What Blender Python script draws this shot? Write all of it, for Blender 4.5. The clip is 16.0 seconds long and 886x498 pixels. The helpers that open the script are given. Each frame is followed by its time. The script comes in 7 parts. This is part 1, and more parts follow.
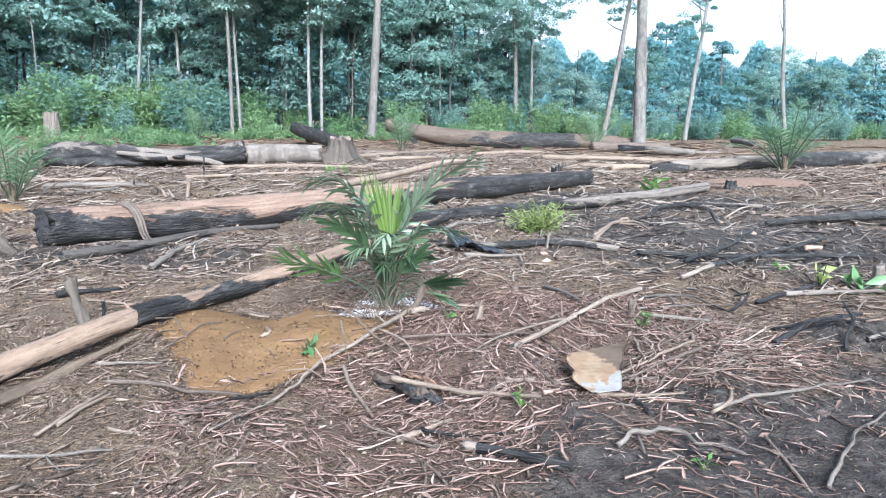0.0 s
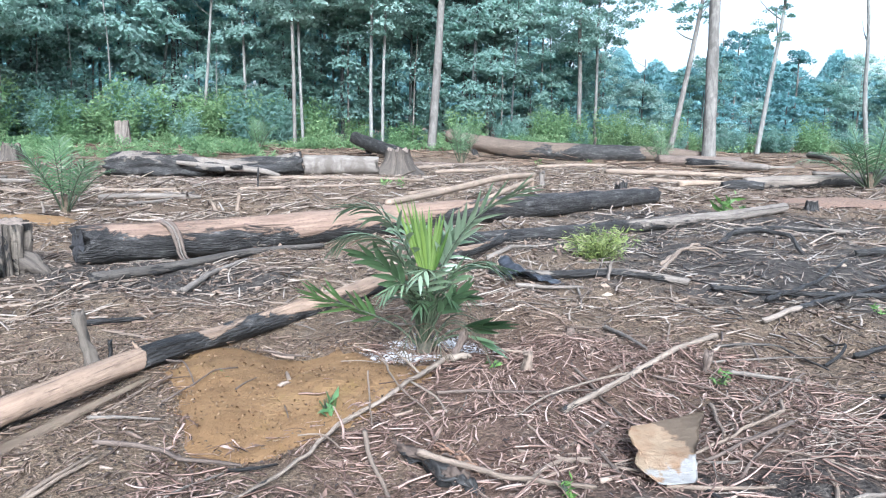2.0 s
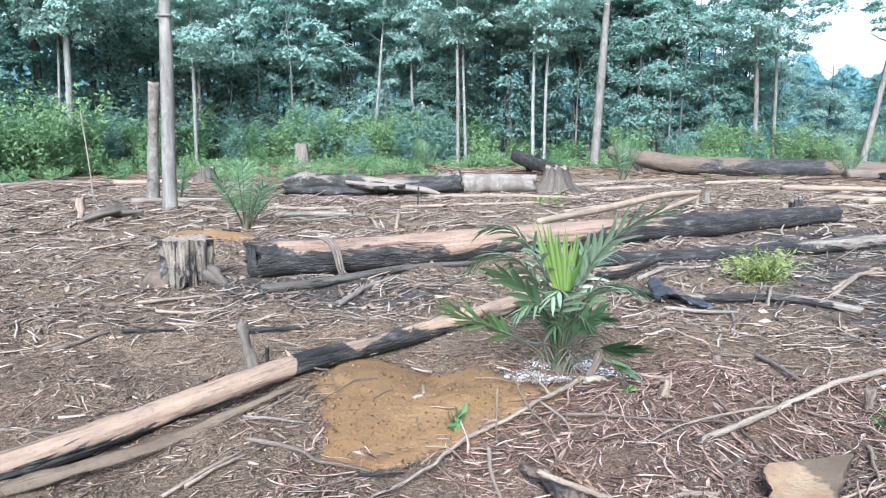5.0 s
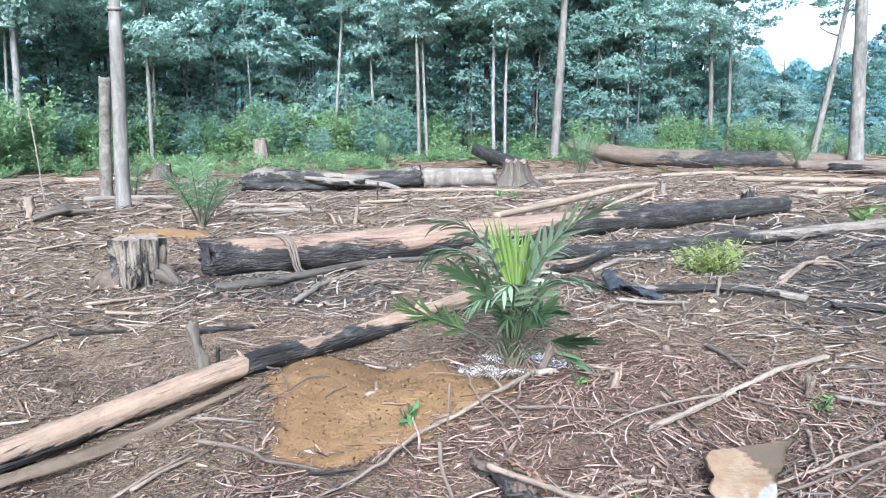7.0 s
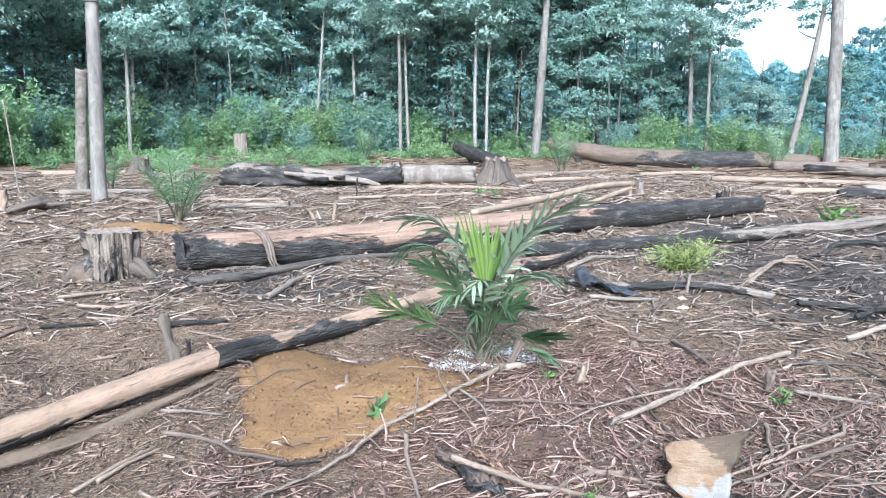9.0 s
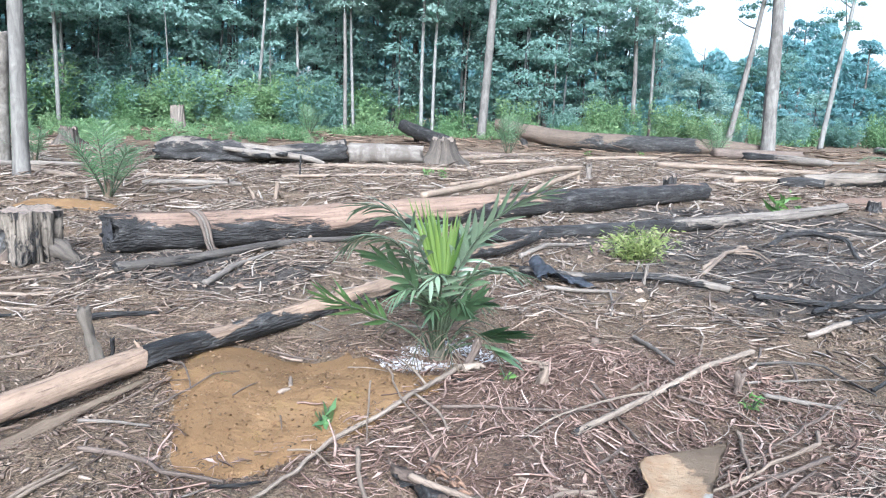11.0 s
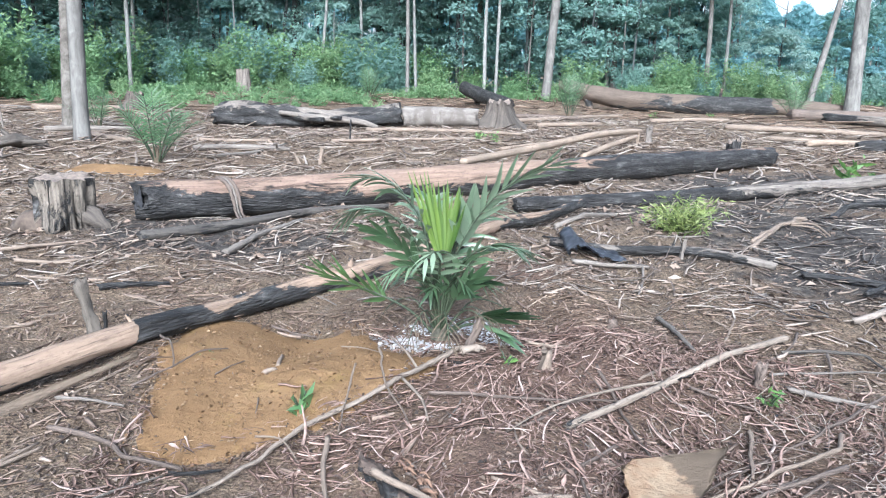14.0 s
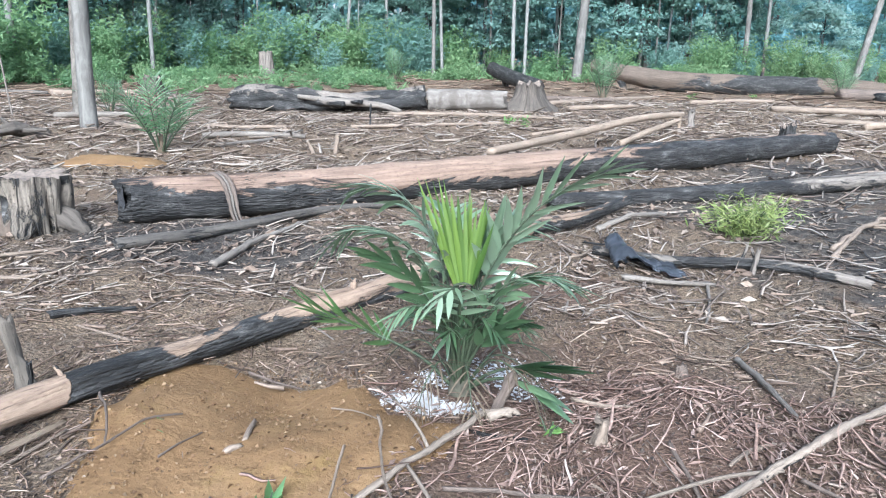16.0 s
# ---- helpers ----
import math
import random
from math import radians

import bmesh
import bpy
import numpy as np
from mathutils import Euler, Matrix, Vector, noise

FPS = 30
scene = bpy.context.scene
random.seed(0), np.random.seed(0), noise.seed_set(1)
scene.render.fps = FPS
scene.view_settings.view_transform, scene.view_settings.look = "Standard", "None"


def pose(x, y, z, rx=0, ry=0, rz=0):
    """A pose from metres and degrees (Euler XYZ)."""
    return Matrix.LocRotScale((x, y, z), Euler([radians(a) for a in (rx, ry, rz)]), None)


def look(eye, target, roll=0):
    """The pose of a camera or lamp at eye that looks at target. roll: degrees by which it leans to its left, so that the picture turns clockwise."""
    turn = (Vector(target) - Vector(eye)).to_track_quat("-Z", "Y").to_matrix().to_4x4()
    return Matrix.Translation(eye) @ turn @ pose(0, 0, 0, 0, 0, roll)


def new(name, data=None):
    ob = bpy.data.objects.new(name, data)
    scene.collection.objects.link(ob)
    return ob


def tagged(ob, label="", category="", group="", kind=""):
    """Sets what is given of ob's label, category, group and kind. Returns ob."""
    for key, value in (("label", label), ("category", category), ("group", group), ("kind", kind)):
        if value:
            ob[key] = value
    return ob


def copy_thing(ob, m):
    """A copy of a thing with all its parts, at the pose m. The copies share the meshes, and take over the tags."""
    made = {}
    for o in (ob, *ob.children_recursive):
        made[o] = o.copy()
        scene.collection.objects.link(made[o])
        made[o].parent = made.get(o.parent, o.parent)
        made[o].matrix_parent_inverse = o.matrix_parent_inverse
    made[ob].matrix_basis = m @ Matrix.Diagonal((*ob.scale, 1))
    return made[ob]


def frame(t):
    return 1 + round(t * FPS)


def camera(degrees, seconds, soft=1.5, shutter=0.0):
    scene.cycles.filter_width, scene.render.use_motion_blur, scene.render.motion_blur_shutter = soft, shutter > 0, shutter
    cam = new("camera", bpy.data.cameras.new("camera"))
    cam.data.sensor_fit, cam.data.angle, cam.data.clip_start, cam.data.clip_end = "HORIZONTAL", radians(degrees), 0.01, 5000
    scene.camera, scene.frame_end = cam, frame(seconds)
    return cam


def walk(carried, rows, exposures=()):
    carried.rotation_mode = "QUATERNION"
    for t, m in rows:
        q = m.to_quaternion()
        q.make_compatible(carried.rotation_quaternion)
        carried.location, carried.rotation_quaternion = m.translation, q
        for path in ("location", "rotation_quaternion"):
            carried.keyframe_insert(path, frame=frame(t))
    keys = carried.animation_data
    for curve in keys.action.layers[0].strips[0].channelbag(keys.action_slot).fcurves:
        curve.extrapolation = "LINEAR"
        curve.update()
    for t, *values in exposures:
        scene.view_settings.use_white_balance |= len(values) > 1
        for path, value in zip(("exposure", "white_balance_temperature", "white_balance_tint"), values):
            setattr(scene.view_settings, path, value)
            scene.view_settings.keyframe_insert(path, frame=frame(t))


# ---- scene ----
cam = camera(63.3, 16.0, 1.15)
PATH = [
    (0, (-0.054, -1.268, 1.371), (0.086, 0.695, 1.012), 0.7),
    (0.5, (0.032, -1.233, 1.411), (0.084, 0.74, 1.09), -0.0),
    (1, (0.053, -1.121, 1.413), (-0.005, 0.85, 1.08), 0.5),
    (1.5, (0.077, -0.849, 1.411), (0.063, 1.12, 1.062), 1.3),
    (2, (0.072, -0.674, 1.449), (0.045, 1.297, 1.112), 1.1),
    (2.5, (0.083, -0.651, 1.468), (0.002, 1.32, 1.136), -0.1),
    (3, (0.159, -0.686, 1.472), (-0.135, 1.267, 1.162), -0.1),
    (3.5, (0.192, -0.728, 1.486), (-0.232, 1.2, 1.165), 0.8),
    (3.7, (0.2, -0.737, 1.481), (-0.266, 1.184, 1.181), 0.3),
    (5.8, (0.282, -0.73, 1.491), (-0.183, 1.192, 1.198), -0.4),
    (6, (0.291, -0.734, 1.499), (-0.16, 1.191, 1.199), -0.6),
    (6.5, (0.305, -0.728, 1.5), (-0.093, 1.211, 1.208), -0.9),
    (7, (0.322, -0.719, 1.494), (-0.053, 1.22, 1.183), -0.5),
    (7.5, (0.328, -0.722, 1.495), (-0.03, 1.221, 1.184), -0.6),
    (8, (0.341, -0.726, 1.498), (-0.022, 1.216, 1.185), -0.5),
    (8.5, (0.373, -0.738, 1.493), (0.005, 1.199, 1.157), -0.1),
    (9, (0.397, -0.756, 1.49), (0.072, 1.192, 1.171), 0.2),
    (9.2, (0.405, -0.769, 1.49), (0.101, 1.183, 1.174), -0.2),
    (11.3, (0.245, -0.389, 1.517), (0.1, 1.564, 1.111), 2.3),
    (11.5, (0.232, -0.38, 1.524), (0.099, 1.566, 1.08), 2.4),
    (12, (0.224, -0.363, 1.521), (0.134, 1.589, 1.095), 1.7),
    (12.5, (0.268, -0.35, 1.514), (0.24, 1.601, 1.072), 1.2),
    (13, (0.376, -0.303, 1.513), (0.267, 1.641, 1.057), 0.6),
    (13.5, (0.561, -0.223, 1.524), (0.312, 1.702, 1.041), 1.5),
    (14, (0.622, -0.126, 1.539), (0.276, 1.784, 1.059), 1.3),
    (14.5, (0.499, 0.147, 1.505), (0.138, 2.054, 1.019), 4.2),
    (15, (0.403, 0.393, 1.53), (0.167, 2.317, 1.04), 2.5),
    (15.5, (0.406, 0.542, 1.518), (0.085, 2.434, 0.955), 1.2),
    (16, (0.47, 0.836, 1.519), (0.053, 2.719, 0.99), 0.8),
]
walk(cam, [(t, look(eye, target, roll)) for t, eye, target, roll in PATH], ((0.0, 1.75, 5350, 8), (3.5, 1.78, 5350, 8), (6.0, 1.86, 5350, 8), (9.0, 1.86, 5350, 8), (11.5, 1.8, 5350, 8), (13.5, 1.78, 5350, 8), (16.0, 1.74, 5290, 6)))

# ---- sky and light ----
SUN_ELEVATION, SUN_AZIMUTH = 35.0, 172.0
world = bpy.data.worlds.new("sky")
scene.world = world
world.use_nodes = True
wt = world.node_tree
sky = wt.nodes.new("ShaderNodeTexSky")
sky.sky_type = "NISHITA"
sky.sun_disc = False
sky.sun_elevation, sky.sun_rotation = radians(SUN_ELEVATION), radians(SUN_AZIMUTH)
sky.air_density, sky.dust_density, sky.ozone_density = 1.0, 4.0, 1.0
grey = wt.nodes.new("ShaderNodeHueSaturation")
grey.inputs["Saturation"].default_value = 0.5
wt.links.new(sky.outputs[0], grey.inputs["Color"])
wt.links.new(grey.outputs[0], wt.nodes["Background"].inputs["Color"])
wt.nodes["Background"].inputs["Strength"].default_value = 0.138
sun = new("sun", bpy.data.lights.new("sun", "SUN"))
sun.data.energy, sun.data.angle, sun.data.color = 2.85, radians(26), (1.0, 0.98, 0.95)
_a, _e = radians(SUN_AZIMUTH), radians(SUN_ELEVATION)
sun.matrix_world = look((0, 0, 60), (-math.sin(_a) * math.cos(_e), -math.cos(_a) * math.cos(_e), 60 - math.sin(_e)))


# ---- node helpers ----
def start_material(name, roughness=0.85, specular=0.3):
    m = bpy.data.materials.new(name)
    m.use_nodes = True
    b = m.node_tree.nodes["Principled BSDF"]
    b.inputs["Roughness"].default_value = roughness
    b.inputs["Specular IOR Level"].default_value = specular
    return m, m.node_tree, b


def put(nt, socket, value):
    if isinstance(value, bpy.types.NodeSocket):
        nt.links.new(value, socket)
    elif isinstance(value, (tuple, list)) and len(value) == 3 and socket.type == "RGBA":
        socket.default_value = (*value, 1)
    else:
        socket.default_value = value


def noise_tex(nt, vec, scale, detail=4.0, rough=0.55, distort=0.0):
    n = nt.nodes.new("ShaderNodeTexNoise")
    n.inputs["Scale"].default_value, n.inputs["Detail"].default_value = scale, detail
    n.inputs["Roughness"].default_value, n.inputs["Distortion"].default_value = rough, distort
    if vec is not None:
        nt.links.new(vec, n.inputs["Vector"])
    return n.outputs["Fac"]


def cells(nt, vec, scale):
    n = nt.nodes.new("ShaderNodeTexVoronoi")
    n.inputs["Scale"].default_value = scale
    nt.links.new(vec, n.inputs["Vector"])
    return n.outputs["Distance"]


def ramp(nt, fac, stops, smooth=False):
    r = nt.nodes.new("ShaderNodeValToRGB")
    el = r.color_ramp.elements
    while len(el) < len(stops):
        el.new(0.5)
    for e, (p, c) in zip(el, stops):
        e.position = p
        e.color = (c, c, c, 1) if isinstance(c, (int, float)) else (*c, 1)
    if smooth:
        r.color_ramp.interpolation = "EASE"
    nt.links.new(fac, r.inputs["Fac"])
    return r.outputs["Color"]


def mix(nt, fac, a, b, blend="MIX"):
    n = nt.nodes.new("ShaderNodeMix")
    n.data_type, n.blend_type = "RGBA", blend
    put(nt, n.inputs[0], fac)
    put(nt, n.inputs[6], a)
    put(nt, n.inputs[7], b)
    return n.outputs[2]


def calc(nt, op, a, b=0.0, clamp=False):
    n = nt.nodes.new("ShaderNodeMath")
    n.operation, n.use_clamp = op, clamp
    put(nt, n.inputs[0], a)
    put(nt, n.inputs[1], b)
    return n.outputs[0]


def scaled(nt, vec, sx, sy, sz):
    n = nt.nodes.new("ShaderNodeMapping")
    n.inputs["Scale"].default_value = (sx, sy, sz)
    nt.links.new(vec, n.inputs["Vector"])
    return n.outputs[0]


def bump(nt, bsdf, height, strength, distance):
    n = nt.nodes.new("ShaderNodeBump")
    n.inputs["Strength"].default_value, n.inputs["Distance"].default_value = strength, distance
    nt.links.new(height, n.inputs["Height"])
    nt.links.new(n.outputs[0], bsdf.inputs["Normal"])


def coords(nt, which="Object"):
    return nt.nodes.new("ShaderNodeTexCoord").outputs[which]


def island(nt):
    return nt.nodes.new("ShaderNodeNewGeometry").outputs["Random Per Island"]


def object_random(nt):
    return nt.nodes.new("ShaderNodeObjectInfo").outputs["Random"]


# ---- materials ----
def near_spot(nt, pos, x, y, rx, ry):
    """1 at a spot of the ground, falling to 0 at its rim."""
    n = nt.nodes.new("ShaderNodeMapping")
    n.vector_type = "TEXTURE"
    n.inputs["Location"].default_value = (x, y, 0)
    n.inputs["Scale"].default_value = (rx, ry, 40)
    nt.links.new(pos, n.inputs["Vector"])
    g = nt.nodes.new("ShaderNodeTexGradient")
    g.gradient_type = "SPHERICAL"
    nt.links.new(n.outputs[0], g.inputs["Vector"])
    return g.outputs["Fac"]


def ground_material():
    m, nt, b = start_material("burnt_soil", 0.95, 0.15)
    p = coords(nt)
    big, mid, fine = noise_tex(nt, p, 0.35, 5), noise_tex(nt, p, 3.0, 6, 0.6), noise_tex(nt, p, 26.0, 8, 0.7)
    base = ramp(nt, mid, [(0.25, (0.168, 0.12, 0.08)), (0.5, (0.292, 0.212, 0.14)), (0.75, (0.364, 0.275, 0.186))])
    warm = mix(nt, ramp(nt, big, [(0.4, 0.0), (0.62, 0.6)]), base, (0.184, 0.122, 0.0803))
    dust = mix(nt, ramp(nt, noise_tex(nt, p, 7.0, 7, 0.65), [(0.5, 0.0), (0.68, 0.75)]), warm, (0.299, 0.238, 0.177))
    # fine dark mottle: soil grit, plus tiny crevice shadows put into the colour
    grit_and_shade = mix(nt, ramp(nt, fine, [(0.3, 0.0), (0.75, 1.0)]), mix(nt, 0.62, dust, (0.0284, 0.021, 0.0161)), dust)
    crumb = cells(nt, p, 55.0)
    grit_and_shade = mix(nt, ramp(nt, noise_tex(nt, p, 70.0, 6, 0.75), [(0.4, 0.0), (0.56, 1.0)]), mix(nt, 0.7, grit_and_shade, (0.0249, 0.0182, 0.0142)), grit_and_shade)
    # reddish bared soil, its colour darkened for the litter's own shade
    red = None
    for x, y, rx, ry in ((0.35, 5.45, 0.6, 0.55), (8.0, 14.6, 2.2, 1.8), (0.9, 1.9, 2.0, 1.7), (0.5, 3.6, 1.6, 1.3)):
        spot = near_spot(nt, p, x, y, rx, ry)
        red = spot if red is None else calc(nt, "MAXIMUM", red, spot)
    red = calc(nt, "ADD", red, calc(nt, "MULTIPLY", calc(nt, "SUBTRACT", noise_tex(nt, p, 5.0, 5), 0.5), 1.0))
    grit_and_shade = mix(nt, ramp(nt, red, [(0.15, 0.0), (0.6, 0.8)]), grit_and_shade, (0.126, 0.079, 0.058))
    # charcoal and ash where the trunks burnt
    char = None
    for x, y, rx, ry in ((2.2, 1.0, 2.6, 1.9), (3.15, 2.85, 0.95, 0.6), (2.9, 1.8, 1.2, 1.0), (4.3, 6.8, 3.6, 2.8), (4.4, 11.0, 3.6, 2.4), (-2.7, 5.9, 1.9, 1.1), (9.5, 9, 4.5, 2.6), (2.6, 8.4, 2.6, 1.2)):
        spot = near_spot(nt, p, x, y, rx, ry)
        char = spot if char is None else calc(nt, "MAXIMUM", char, spot)
    char = calc(nt, "ADD", char, calc(nt, "MULTIPLY", calc(nt, "SUBTRACT", noise_tex(nt, p, 2.2, 7, 0.7), 0.5), 1.3))
    char = ramp(nt, char, [(0.12, 0.0), (0.42, 0.95)])
    ash = ramp(nt, noise_tex(nt, p, 9.0, 8, 0.7), [(0.33, (0.0135, 0.0122, 0.0118)), (0.55, (0.066, 0.058, 0.051)), (0.75, (0.18, 0.157, 0.131))])
    near_col = mix(nt, char, grit_and_shade, ash)
    put(nt, b.inputs["Base Color"], near_col)
    h = calc(nt, "ADD", calc(nt, "ADD", calc(nt, "MULTIPLY", mid, 0.6), fine), calc(nt, "MULTIPLY", crumb, 0.35))
    bump(nt, b, h, 1.0, 0.05)
    return m


def wood_material(name, pale, dark, burnt=None, top_bare=0.0, rough=0.8, grain=1.0, patch=1.3, cracked=0.0):
    """Weathered wood with grain along the length; burnt: (fraction of the length, char 0..1) stops; top_bare: how far the upper side stays bare."""
    m, nt, b = start_material(name, rough, 0.25)
    uv = nt.nodes.new("ShaderNodeUVMap")
    uv.uv_map = "grain"
    g = uv.outputs[0]
    streak = noise_tex(nt, scaled(nt, g, 1.5 * grain, 28 * grain, 1), 1.0, 8, 0.65, 0.4)
    blot = noise_tex(nt, coords(nt), 2.3, 5, 0.6)
    col = ramp(nt, streak, [(0.32, dark), (0.5, tuple((a + c) / 2 for a, c in zip(pale, dark))), (0.66, pale), (0.82, tuple(min(1, c * 1.25) for c in pale))])
    col = mix(nt, ramp(nt, blot, [(0.38, 0.0), (0.66, 0.6)]), col, tuple(c * 0.5 for c in pale))
    col = mix(nt, ramp(nt, noise_tex(nt, scaled(nt, g, 2.2, 9, 1), 1.0, 8, 0.72, 0.6), [(0.54, 0.0), (0.66, 0.55)]), col, tuple(c * 0.42 for c in pale))
    col = mix(nt, ramp(nt, noise_tex(nt, scaled(nt, g, 3, 60, 1), 1.0, 3), [(0.62, 0.0), (0.72, 0.8)]), col, (0.0395, 0.0277, 0.0221))
    col = mix(nt, ramp(nt, noise_tex(nt, scaled(nt, g, 20, 34, 1), 1.0, 5, 0.7), [(0.52, 0.0), (0.66, 0.6)]), col, tuple(c * 0.7 for c in dark))
    crack = noise_tex(nt, scaled(nt, g, 0.45, 13, 1), 1.0, 6, 0.62, 0.5)
    col = mix(nt, ramp(nt, crack, [(0.57, 0.0), (0.605, cracked), (0.64, cracked), (0.7, cracked * 0.25)]), col, tuple(c * 0.3 for c in dark))
    height = calc(nt, "SUBTRACT", streak, calc(nt, "MULTIPLY", ramp(nt, crack, [(0.56, 0.0), (0.62, 1.0)]), 0.6 * cracked))
    if burnt:
        uw = nt.nodes.new("ShaderNodeUVMap")
        uw.uv_map = "place"
        sep = nt.nodes.new("ShaderNodeSeparateXYZ")
        nt.links.new(uw.outputs[0], sep.inputs[0])
        along, up = sep.outputs[0], sep.outputs[1]
        c = ramp(nt, along, burnt)
        c = calc(nt, "SUBTRACT", c, calc(nt, "MULTIPLY", calc(nt, "SUBTRACT", up, 0.5), top_bare))
        n1 = noise_tex(nt, scaled(nt, g, patch, patch * 3.5, 1), 1.0, 9, 0.7, 0.8)
        c = calc(nt, "ADD", c, calc(nt, "MULTIPLY", calc(nt, "SUBTRACT", n1, 0.5), 2.0))
        mask = ramp(nt, c, [(0.47, 0.0), (0.53, 1.0)])
        check = cells(nt, scaled(nt, g, 14, 60, 1), 1.0)
        black = ramp(nt, noise_tex(nt, scaled(nt, g, 2.6, 8, 1), 1.0, 10, 0.75), [(0.28, (0.0085, 0.0078, 0.0072)), (0.48, (0.0185, 0.0172, 0.016)), (0.57, (0.042, 0.0395, 0.037)), (0.63, (0.098, 0.092, 0.086)), (0.7, (0.23, 0.215, 0.2))])
        col = mix(nt, mask, col, black)
        height = calc(nt, "ADD", height, calc(nt, "MULTIPLY", calc(nt, "MULTIPLY", check, mask), 0.9))
        put(nt, b.inputs["Roughness"], mix(nt, mask, (rough,) * 3, (0.62,) * 3))
    put(nt, b.inputs["Base Color"], col)
    bump(nt, b, height, 1.0, 0.02)
    return m


def litter_material(name, stops, rough=0.85):
    m, nt, b = start_material(name, rough, 0.2)
    col = ramp(nt, island(nt), stops)
    n = noise_tex(nt, coords(nt), 30.0, 5, 0.6)
    put(nt, b.inputs["Base Color"], mix(nt, ramp(nt, n, [(0.3, 0.55), (0.65, 0.0)]), col, (0.0355, 0.0261, 0.0213)))
    bump(nt, b, n, 0.5, 0.004)
    return m


def leaf_material(name, dark, light, pale=None, through_light=0.35, rough=0.4, by_object=0.5, sheen=0.8):
    m, nt, b = start_material(name, rough, sheen)
    f = calc(nt, "ADD", calc(nt, "MULTIPLY", island(nt), 1 - by_object), calc(nt, "MULTIPLY", object_random(nt), by_object))
    stops = [(0.12, dark), (0.62, light)] + ([(0.92, pale)] if pale else [])
    col = ramp(nt, f, stops)
    col = mix(nt, ramp(nt, noise_tex(nt, coords(nt), 0.7, 4), [(0.35, 0.0), (0.7, 0.5)]), col, tuple(c * 0.8 for c in dark))
    put(nt, b.inputs["Base Color"], col)
    tr = nt.nodes.new("ShaderNodeBsdfTranslucent")
    nt.links.new(mix(nt, 0.35, col, (0.11, 0.27, 0.12)), tr.inputs["Color"])
    mx = nt.nodes.new("ShaderNodeMixShader")
    mx.inputs[0].default_value = through_light
    nt.links.new(b.outputs[0], mx.inputs[1])
    nt.links.new(tr.outputs[0], mx.inputs[2])
    nt.links.new(mx.outputs[0], nt.nodes["Material Output"].inputs["Surface"])
    return m


def bark_material(name, pale, dark, stretch=(9, 9, 1.6)):
    m, nt, b = start_material(name, 0.9, 0.2)
    p = coords(nt)
    f = noise_tex(nt, scaled(nt, p, *stretch), 1.0, 7, 0.65, 0.5)
    lich = noise_tex(nt, scaled(nt, p, 3, 3, 2.2), 1.0, 6, 0.6)
    col = ramp(nt, f, [(0.3, dark), (0.65, pale)])
    col = mix(nt, ramp(nt, lich, [(0.52, 0.0), (0.66, 0.6)]), col, tuple(min(0.85, c * 1.25) for c in pale))
    col = mix(nt, ramp(nt, noise_tex(nt, scaled(nt, p, 2.1, 2.1, 1.1), 1.0, 5, 0.6, 0.4), [(0.52, 0.0), (0.64, 0.75)]), col, tuple(c * 0.9 for c in dark))
    col = mix(nt, calc(nt, "MULTIPLY", object_random(nt), 0.35), col, dark)
    put(nt, b.inputs["Base Color"], col)
    bump(nt, b, f, 0.8, 0.03)
    return m


def soil_material():
    m, nt, b = start_material("orange_clay_soil", 0.95, 0.1)
    p = coords(nt)
    big, fine = noise_tex(nt, p, 2.5, 6, 0.6), noise_tex(nt, p, 45.0, 8, 0.7)
    col = ramp(nt, big, [(0.3, (0.124, 0.074, 0.035)), (0.55, (0.165, 0.1, 0.0485)), (0.75, (0.198, 0.125, 0.064))])
    crumbs = ramp(nt, noise_tex(nt, p, 18.0, 8, 0.75), [(0.58, 0.0), (0.66, 0.75)])
    col = mix(nt, crumbs, col, (0.0927, 0.0463, 0.0192))
    col = mix(nt, ramp(nt, noise_tex(nt, p, 4.0, 8, 0.7), [(0.56, 0.0), (0.72, 0.45)]), col, (0.158, 0.11, 0.0303))
    put(nt, b.inputs["Base Color"], col)
    bump(nt, b, calc(nt, "ADD", fine, calc(nt, "MULTIPLY", noise_tex(nt, p, 14.0, 6), 1.5)), 0.8, 0.014)
    return m


def plain(name, col, rough=0.7, vary=0.35, scale=12.0, dent=0.3):
    m, nt, b = start_material(name, rough, 0.3)
    n = noise_tex(nt, coords(nt), scale, 6, 0.6)
    put(nt, b.inputs["Base Color"], ramp(nt, n, [(0.3, tuple(c * (1 - vary) for c in col)), (0.7, tuple(min(0.9, c * (1 + vary)) for c in col))]))
    bump(nt, b, n, dent, 0.01)
    return m


GROUND = ground_material()
SOIL = soil_material()
RED_SOIL = plain("reddish_crumbled_soil", (0.135, 0.088, 0.062), 0.95, 0.45, 25.0, 0.8)
TAN, TAN_D = (0.288, 0.209, 0.15), (0.17, 0.116, 0.0814)
GREYW, GREYW_D = (0.213, 0.184, 0.156), (0.0948, 0.0782, 0.064)
WOOD_A = wood_material("stripped_wood_partly_burnt", TAN, TAN_D, [(0.0, 0.85), (0.104, 0.75), (0.177, 0.62), (0.23, 0.3), (0.33, 0.12), (0.337, 1.25), (0.384, 1.15), (0.396, 0.45), (0.428, 0.72), (0.475, 0.78), (0.495, 0.45), (0.605, 0.45), (0.69, 0.2), (0.77, 0.1), (0.84, 0.85), (1.0, 0.8)], 0.75, patch=1.6, cracked=0.6)
